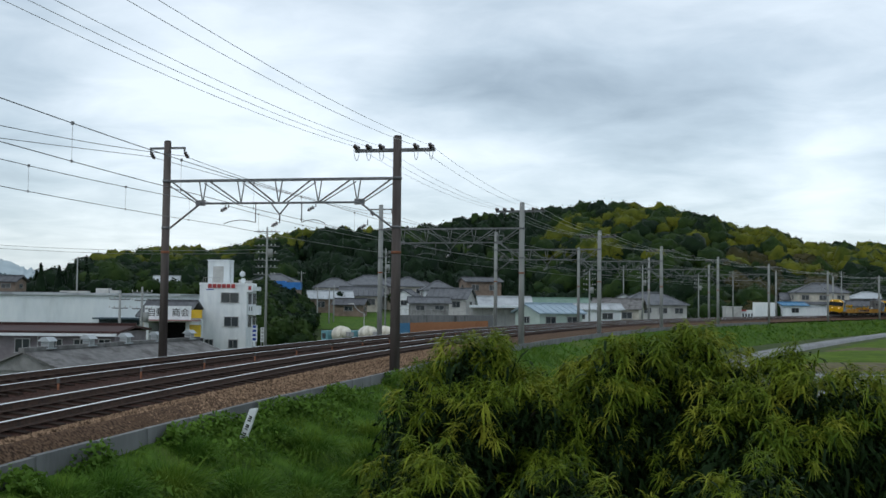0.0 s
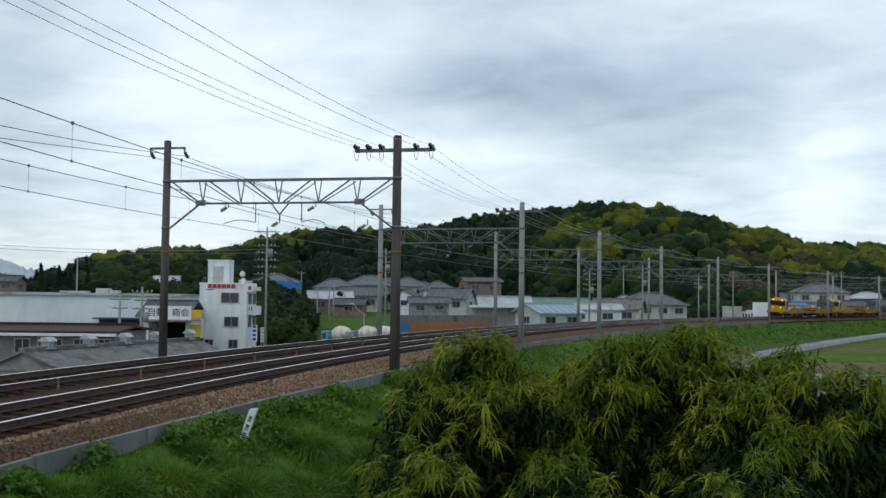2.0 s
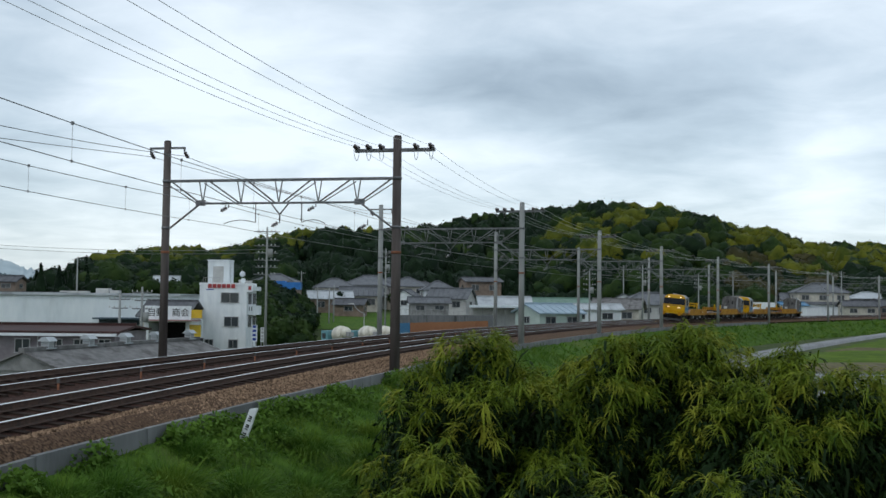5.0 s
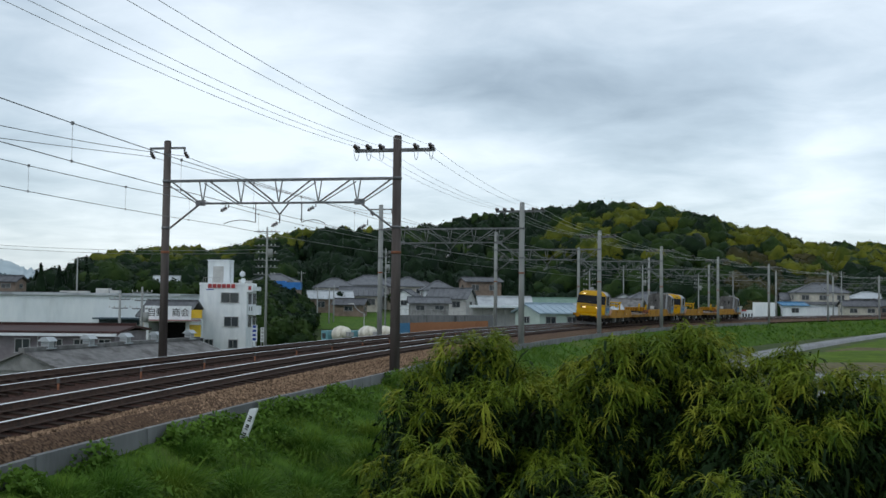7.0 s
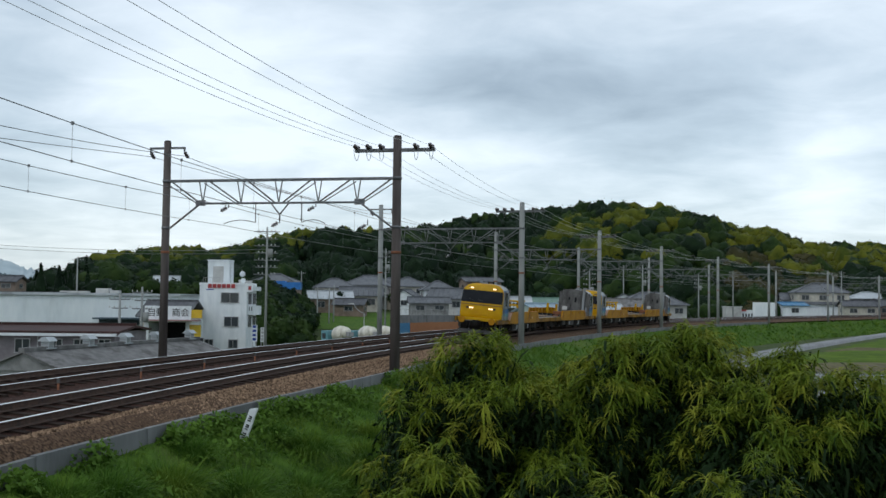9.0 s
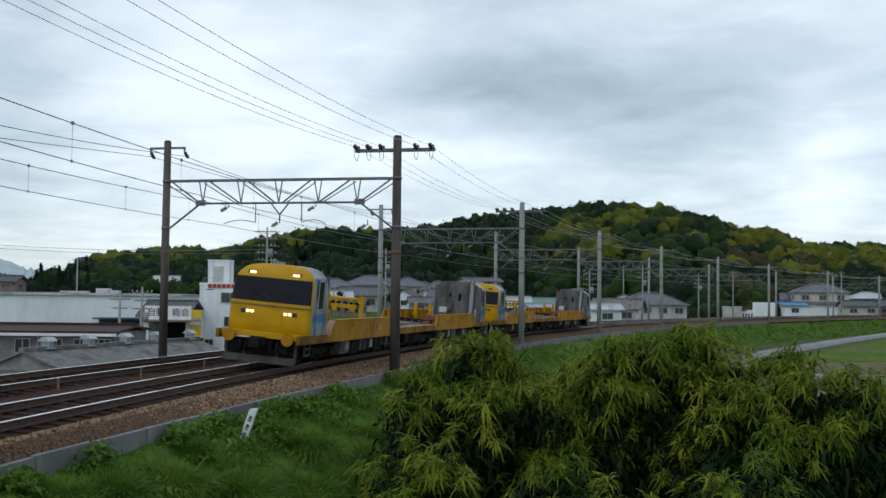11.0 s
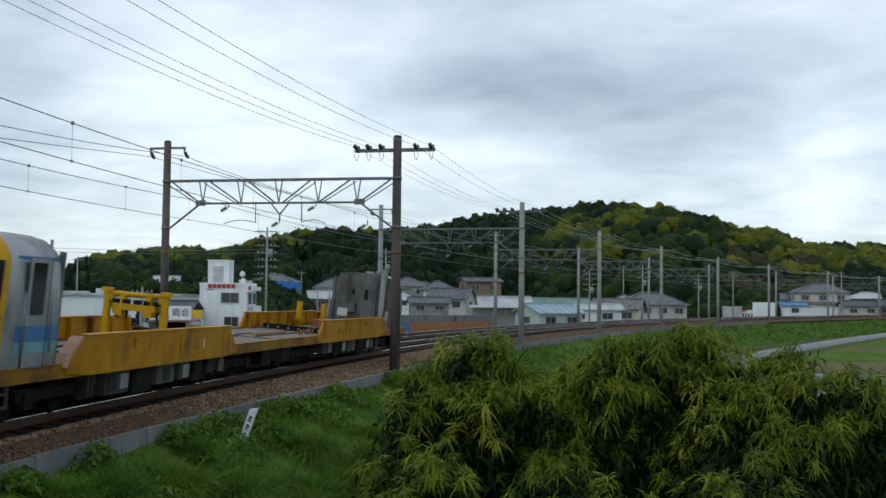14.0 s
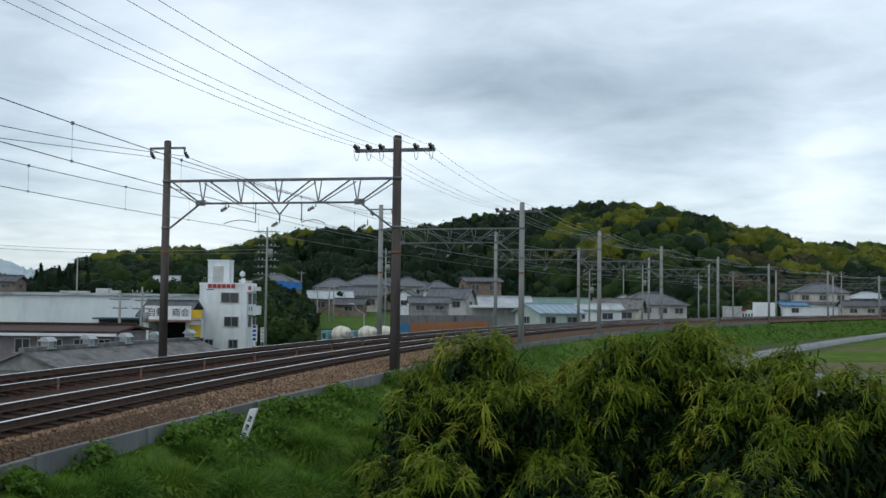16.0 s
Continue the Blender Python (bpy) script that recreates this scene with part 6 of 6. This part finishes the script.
def build_lane():
    vs = []
    ys = np.linspace(74, 265, 80)
    for y in ys:
        x = lane_x(y)
        for dx, z in ((-1.6, -3.5), (-1.3, -2.9), (0, -2.85), (1.3, -2.9), (1.6, -3.5)):
            vs.append((x + dx * 1.0, y, z))
    i = (np.arange(len(ys) - 1)[:, None] * 5 + np.arange(4)[None]).ravel()
    tagged(new("road", raw_mesh("road", vs, np.stack([i, i + 1, i + 6, i + 5], 1), M_ROAD, True)), "narrow pale asphalt lane beside the embankment", "road", kind="structure")


build_lane()

# ---------------------------------------------------------------- near trees, grass and weeds


def strips(P, D, L, W, droop, seg=3, rng=None, curl=1.0):
    """Leaf blades: from places P in directions D, lengths L and widths W, bending down; arrays in, vertices and faces out."""
    n = len(P)
    side = np.cross(D, np.array((0, 0, 1.0)) + 0.3 * rng.normal(size=(n, 3)))
    side /= np.linalg.norm(side, axis=1, keepdims=True) + 1e-9
    prof = {4: (0.5, 0.95, 1.0, 0.7, 0.05), 3: (0.55, 1.0, 0.8, 0.05), 2: (0.8, 0.9, 0.05)}[seg]
    rows = []
    for k in range(seg + 1):
        t = k / seg
        c = P + D * (L * t)[:, None]
        c = c + np.array((0, 0, -1.0))[None] * (droop * L * t ** 2 * curl)[:, None]
        w = (W * prof[k])[:, None] * side
        rows.append(np.stack([c - w, c + w], 1))
    V = np.stack(rows, 1).reshape(-1, 3)
    m = 2 * (seg + 1)
    q = np.concatenate([np.array([[2 * k, 2 * k + 1, 2 * k + 3, 2 * k + 2]]) for k in range(seg)])
    F = (q[None] + (np.arange(n) * m)[:, None, None]).reshape(-1, 4)
    return V, F


def tufted_tree(label, xy, zc, rad, tufts, seed, lobes=22, leaf=0.38):
    """A tree whose crown is many drooping tufts of narrow leaves over dark inner foliage."""
    rng = np.random.default_rng(seed)
    gz = float(ground_z(np.array(xy[0]), np.array(xy[1])))
    root = thing("tree", label, "tree", pose(xy[0], xy[1], gz), group="near trees below the embankment")
    rad = np.array(rad, float)
    c0 = np.array((0, 0, zc - gz))
    d = rng.normal(size=(lobes, 3))
    d[:, 2] = np.abs(d[:, 2]) * 0.9 - 0.25
    d /= np.linalg.norm(d, axis=1, keepdims=True)
    lc = c0 + d * rad * rng.uniform(0.55, 0.86, (lobes, 1))
    lr = rng.uniform(0.5, 0.9, lobes)
    # trunk and limbs
    bm = bmesh.new()
    add_tube(bm, (0, 0, -0.3), (0.1, 0.05, c0[2] * 0.5), 0.22, 0.15, n=10)
    add_tube(bm, (0.1, 0.05, c0[2] * 0.5), (0.0, 0, c0[2]), 0.15, 0.09, n=9)
    part("trunk", bm, M_BARK, root, "brown tapered trunk")
    for i in range(lobes):
        bm = bmesh.new()
        a = Vector((0.05, 0, c0[2] * rng.uniform(0.45, 0.95)))
        b = Vector(lc[i])
        mid = a.lerp(b, 0.55) + Vector((0, 0, 0.15))
        add_tube(bm, a, mid, 0.06, 0.04, n=6, cap=False)
        add_tube(bm, mid, b, 0.04, 0.015, n=6, cap=False)
        part("limb", bm, M_BARK, root)
    # tufts
    up = np.clip((lc[:, 2] - lc[:, 2].min()) / np.ptp(lc[:, 2]), 0, 1) ** 2.0 + 0.05
    li = rng.choice(lobes, tufts, p=up / up.sum())
    td = rng.normal(size=(tufts, 3))
    td[:, 2] = td[:, 2] * 0.55 + 0.9
    td /= np.linalg.norm(td, axis=1, keepdims=True)
    tp = lc[li] + td * lr[li][:, None] * rng.uniform(0.72, 1.12, (tufts, 1))
    # each tuft: long narrow blades springing from the last stretch of its shoot and hanging over
    per = 34
    m_ = tufts * per
    ax = td * 0.6 + np.array((0, 0, 0.8))
    ax = np.repeat(ax / np.linalg.norm(ax, axis=1, keepdims=True), per, 0)
    P = np.repeat(tp, per, 0) - ax * rng.uniform(0.0, 0.26, (m_, 1)) + rng.normal(size=(m_, 3)) * 0.02
    rd = rng.normal(size=(m_, 3))
    rd -= ax * np.sum(rd * ax, 1, keepdims=True)
    rd /= np.linalg.norm(rd, axis=1, keepdims=True) + 1e-9
    D = rd + ax * rng.uniform(0.1, 1.1, (m_, 1))
    D /= np.linalg.norm(D, axis=1, keepdims=True)
    sz = np.repeat(rng.uniform(0.7, 1.25, tufts), per)
    L = leaf * sz * rng.uniform(0.6, 1.15, m_)
    V, F = strips(P, D, L, 0.0125 * sz * rng.uniform(0.7, 1.3, m_), rng.uniform(0.35, 1.0, m_), 4, rng)
    tagged(part("crown", raw_mesh("crown", V, F, M_LEAF_BUSH, False), None, root, "drooping yellow-green narrow leaves in tufts"), kind="stuff")
    # inner foliage, its near-black green putting crown shade into the colour
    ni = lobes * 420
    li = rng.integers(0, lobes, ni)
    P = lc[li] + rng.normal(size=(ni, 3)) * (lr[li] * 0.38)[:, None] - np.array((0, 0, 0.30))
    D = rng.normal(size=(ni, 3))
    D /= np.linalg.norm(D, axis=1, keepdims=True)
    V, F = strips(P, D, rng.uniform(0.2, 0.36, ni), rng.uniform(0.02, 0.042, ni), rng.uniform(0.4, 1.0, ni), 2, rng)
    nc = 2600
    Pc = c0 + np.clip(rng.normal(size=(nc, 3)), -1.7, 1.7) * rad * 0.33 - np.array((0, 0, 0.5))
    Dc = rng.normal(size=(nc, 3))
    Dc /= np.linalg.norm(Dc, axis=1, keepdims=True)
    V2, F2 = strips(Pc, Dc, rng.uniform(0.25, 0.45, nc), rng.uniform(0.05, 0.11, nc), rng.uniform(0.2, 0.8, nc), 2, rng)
    tagged(part("inner_foliage", raw_mesh("inner_foliage", np.concatenate([V, V2]), np.concatenate([F, F2 + len(V)]), M_LEAF_DEEP, False), None, root, "inner leaves coloured dark for crown shade"), kind="stuff")


tufted_tree("bushy tree with drooping yellow-green leaf tufts", (1.2, 24.5), -1.7, (3.0, 2.3, 2.9), 480, 21, 60)
tufted_tree("tallest bushy tree with drooping narrow leaves", (5.7, 25.5), -1.45, (2.9, 2.3, 3.3), 500, 22, 60)
tufted_tree("spreading tree with pale drooping shoots", (8.6, 23.5), -1.45, (3.0, 2.1, 2.8), 470, 23, 70)
tufted_tree("bushy tree between two larger ones", (2.2, 25.2), -1.55, (2.4, 2.0, 2.9), 330, 28, 40)
tufted_tree("bushy tree filling the middle of the thicket", (3.5, 25.0), -1.65, (2.2, 2.0, 2.9), 300, 30, 40)
tufted_tree("spreading bush of pale drooping shoots", (6.6, 22.6), -2.2, (2.2, 1.8, 2.7), 150, 29, 40)
tufted_tree("low tree with drooping leaves on the bank foot", (-0.5, 20.8), -3.0, (1.6, 1.7, 2.5), 130, 24, 30)
tufted_tree("low bush of drooping leaves below the larger trees", (2.4, 19.7), -3.2, (2.3, 1.6, 2.4), 40, 25, 34)
tufted_tree("low bush with long pale shoots", (5.6, 18.7), -3.0, (2.3, 1.6, 2.3), 60, 26, 34)
tufted_tree("dark bush beside the flooded field", (10.4, 24.0), -2.1, (2.0, 1.8, 2.7), 200, 27, 34)


def bank_z(l):
    return float(np.interp(l, (-0.1, 0.4, 2.4, 4.6, 6.6, 8), (-0.8, -0.95, -2.05, -3.5, -4.55, -4.8)))


def grass():
    rng = np.random.default_rng(31)
    for name, label, n, s0, s1, l0, l1, lmin, lmax, wid, mat, pw in (
            ("tall_grass", "thick tall green grass on the embankment", 56000, -6, 52, 0.1, 7.5, 0.3, 0.75, 0.008, M_GRASS, 1.3),
            ("bank_grass", "rough grass on the farther embankment", 22000, 50, 230, 0.2, 7.0, 0.4, 0.9, 0.03, M_GRASS, 1.0)):
        s = s0 + (s1 - s0) * rng.random(n) ** pw
        l = l0 + (l1 - l0) * rng.random(n)
        cl = rng.integers(0, n // 14, n)
        cs, cq = rng.random(n // 14), rng.random(n // 14)
        tuft = rng.random(n) < 0.6
        s = np.where(tuft, s0 + (s1 - s0) * cs[cl] ** pw + rng.normal(size=n) * 0.09, s)
        l = np.where(tuft, l0 + (l1 - l0) * cq[cl] + rng.normal(size=n) * 0.09, l)
        x, y, t = np.interp(s, LINE_S, LINE_XY[:, 0]), np.interp(s, LINE_S, LINE_XY[:, 1]), np.interp(s, LINE_S, LINE_TH)
        wl = np.array([wall_lat(v) for v in s]) + l
        z = np.interp(l, (-0.1, 0.4, 2.4, 4.6, 6.6, 8), (-0.8, -0.95, -2.05, -3.5, -4.55, -4.8)) - 0.03
        P = np.stack([x + wl * np.sin(t), y - wl * np.cos(t), z], -1)
        D = rng.normal(size=(n, 3)) * 0.38 + np.array((0.1, -0.15, 1.0))
        D /= np.linalg.norm(D, axis=1, keepdims=True)
        L = rng.uniform(lmin, lmax, n) * (0.45 + 0.75 * np.where(tuft, cs[cl], 0.3))
        V, F = strips(P, D, L, np.full(n, wid) * rng.uniform(0.7, 1.5, n), rng.uniform(0.25, 0.8, n), 3, rng)
        tagged(new(name, raw_mesh(name, V, F, mat, False)), label, "grass", kind="stuff")
    # arching clumps of coarse grass
    for cx, cl_, k in ((6.4, 1.6, 1.15), (-2.0, 0.9, 0.95), (-0.2, 1.2, 1.1), (5.4, 2.7, 1.1), (10.8, 1.9, 0.9), (1.2, 1.9, 1.2), (-3.2, 0.7, 0.8), (5.8, 0.9, 0.7), (1.8, 0.7, 0.8),
                       (15.6, 1.4, 0.8), (3.2, 2.5, 1.2), (8.6, 2.4, 1.0), (7.6, 3.4, 1.1), (13.0, 3.0, 1.0), (18.5, 2.2, 0.8)):
        n = 1300
        p = on_line(cx, wall_lat(cx) + cl_, bank_z(cl_))
        P = np.array(p)[None] + rng.normal(size=(n, 3)) * np.array((0.24, 0.24, 0.02)) * k
        D = (P - np.array(p)) * 1.5 + rng.normal(size=(n, 3)) * 0.22 + np.array((0.0, -0.05, 1.0))
        D /= np.linalg.norm(D, axis=1, keepdims=True)
        V, F = strips(P, D, rng.uniform(0.55, 1.1, n) * k, rng.uniform(0.004, 0.008, n), rng.uniform(0.35, 0.95, n), 4, rng)
        tagged(new("grass_clump", raw_mesh("grass_clump", V, F, M_GRASS, False)), "arching clump of coarse green grass on the bank", "grass clump", "grass clumps")
    # broad weeds by the wall and in patches
    n = 24000
    s = rng.uniform(-4, 42, n)
    l = np.where(rng.random(n) < 0.45, rng.uniform(0.1, 0.5, n), np.abs(rng.normal(size=n)) * 1.1 + 0.12)
    patch = np.array([noise.noise(Vector((a * 0.45, b * 0.8, 2.0))) for a, b in zip(s, l)])
    keep = patch > -0.02
    s, l = s[keep], l[keep]
    n = len(s)
    x, y, t = np.interp(s, LINE_S, LINE_XY[:, 0]), np.interp(s, LINE_S, LINE_XY[:, 1]), np.interp(s, LINE_S, LINE_TH)
    wl = np.array([wall_lat(v) for v in s]) + l
    z = np.interp(l, (-0.1, 0.4, 2.4, 4.6, 6.6, 8), (-0.8, -0.95, -2.05, -3.5, -4.55, -4.8)) + rng.uniform(0.02, 0.42, n) * np.clip(patch[keep] * 4 + 0.3, 0.2, 1)
    P = np.stack([x + wl * np.sin(t), y - wl * np.cos(t), z], -1)
    D = rng.normal(size=(n, 3)) * 0.8 + np.array((0.1, -0.25, 0.4))
    D /= np.linalg.norm(D, axis=1, keepdims=True)
    V, F = strips(P, D, rng.uniform(0.07, 0.17, n), rng.uniform(0.022, 0.05, n), rng.uniform(0.2, 0.8, n), 3, rng)
    tagged(new("weeds", raw_mesh("weeds", V, F, M_WEED, False)), "leafy weeds crowding the foot of the wall", "weeds", kind="stuff")


grass()


def stones():
    """Loose crushed stone on the near shoulder."""
    rng = np.random.default_rng(41)
    n = 30000
    s = -6 + 50 * rng.random(n) ** 1.5
    f = rng.random(n)
    wl = np.array([wall_lat(v) for v in s]) - 0.08
    l = 1.05 + (wl - 1.05) * f
    z = np.interp(f, (0, 0.2, 1), (-0.262, -0.265, -0.60)) + 0.005
    x, y, t = np.interp(s, LINE_S, LINE_XY[:, 0]), np.interp(s, LINE_S, LINE_XY[:, 1]), np.interp(s, LINE_S, LINE_TH)
    P = np.stack([x + l * np.sin(t), y - l * np.cos(t), z], -1)
    octa = np.array(((1, 0, 0), (-1, 0, 0), (0, 1, 0), (0, -1, 0), (0, 0, 1), (0, 0, -1)), float)
    V = P[:, None] + octa[None] * rng.uniform(0.45, 1.3, (n, 6, 1)) * rng.uniform(0.016, 0.042, (n, 1, 1)) + rng.normal(size=(n, 6, 3)) * 0.006
    T = np.array(((0, 2, 4), (2, 1, 4), (1, 3, 4), (3, 0, 4), (2, 0, 5), (1, 2, 5), (3, 1, 5), (0, 3, 5)))
    F = (T[None] + (np.arange(n) * 6)[:, None, None]).reshape(-1, 3)
    tagged(new("loose_ballast", raw_mesh("loose_ballast", V.reshape(-1, 3), F, M_STONE, False)), "loose brown crushed stones on the shoulder", "ballast", kind="stuff")


stones()

# ---------------------------------------------------------------- small things along the line


def distance_post():
    """Leaning white post with three worn black figures as bars."""
    root = thing("distance_post", "leaning white post with worn black figures", "post", Matrix.Translation(POST_AT) @ Matrix.Rotation(radians(-8), 4, "Z") @ Matrix.Rotation(radians(19), 4, "Y"))
    bm = bmesh.new()
    add_prism(bm, [(-0.085, -0.4), (0.085, -0.4), (0.085, 0.90), (-0.085, 0.82)], -0.05, 0.05, "y")
    bevel(bm, 0.008)
    part("shaft", bm, M_WHITE, root)
    for k in range(3):
        for dz in (0.05, 0.0, -0.05):
            boxes("figure_bar", M_INK, root, ((0.0, -0.055, 0.62 - k * 0.2 + dz), (0.075, 0.012, 0.022)))
        boxes("figure_bar", M_INK, root, ((0.025 , -0.055, 0.645 - k * 0.2), (0.022, 0.012, 0.05)))


POST_AT = (-4.54, 24.0, -1.2)
distance_post()

# short rusty stakes between the tracks
for k in range(13):
    s = 5.05 + k * 4.4
    p = on_line(s, -2.2, 0)
    root = thing("track_stake", "short rusty marker stake between the tracks", "stake", Matrix.Translation((p.x, p.y, -0.32)), group="stakes between the tracks")
    rods("shaft", M_RUSTBAND, root, ((0, 0, -0.1), (0, 0, 0.38), 0.03), n=8)
    boxes("head", M_TUNDER, root, ((0, 0, 0.40), (0.06, 0.06, 0.12)), bev=0.01)

# street lamp with a curved arm in the yard
x_, y_ = (-11.19, 150.00)
lamp_ = thing("street_lamp", "slim grey street lamp with a curved arm", "street lamp", pose(x_, y_, -4.4))
bm = bmesh.new()
pts = [Vector((0, 0, 0)), Vector((0, 0, 4.6))] + [Vector((-1.6 * math.sin(a) - 0.0, 0, 4.6 + 1.3 * (1 - math.cos(a)) * 0.9 + 0.5 * math.sin(a))) for a in (0.3, 0.6, 0.9, 1.2)]
for a, b in zip(pts, pts[1:]):
    add_tube(bm, a, b, 0.06, n=8)
part("mast", bm, M_FRAME, lamp_)
boxes("lamp_head", M_GREYCLAD, lamp_, ((-1.9, 0, 5.95), (0.8, 0.25, 0.16)), bev=0.05, label="long lamp head")
# parked cars near the yard wall
for px, py, rot, mt in ((*(1.45, 168.00), 8, M_WHITE), (*(-4.30, 185.00), -20, M_WHITE), (*(-26.93, 205.00), 15, M_WHITE), (*(8.20, 158.00), 5, M_GREYCLAD)):
    c = thing("parked_car", "small pale car parked by the village houses", "car", pose(px, py, float(ground_z(np.array(px), np.array(py))) + 0.05, 0, 0, rot), group="parked cars")
    bm = bmesh.new()
    add_prism(bm, [(-1.9, 0.35), (1.9, 0.35), (1.9, 0.8), (1.2, 0.9), (0.7, 1.42), (-1.2, 1.45), (-1.85, 0.9)], -0.8, 0.8, "y")
    bevel(bm, 0.06)
    b_ = part("body", bm, mt, c)
    boxes("window", M_GLASS, b_, ((-0.2, 0, 1.15), (1.7, 1.62, 0.36)))
    for wx in (-1.2, 1.2):
        for s in (-1, 1):
            rods("wheel", M_TDARK, c, ((wx, s * 0.62, 0.3), (wx, s * 0.82, 0.3), 0.3), n=12)


motions()
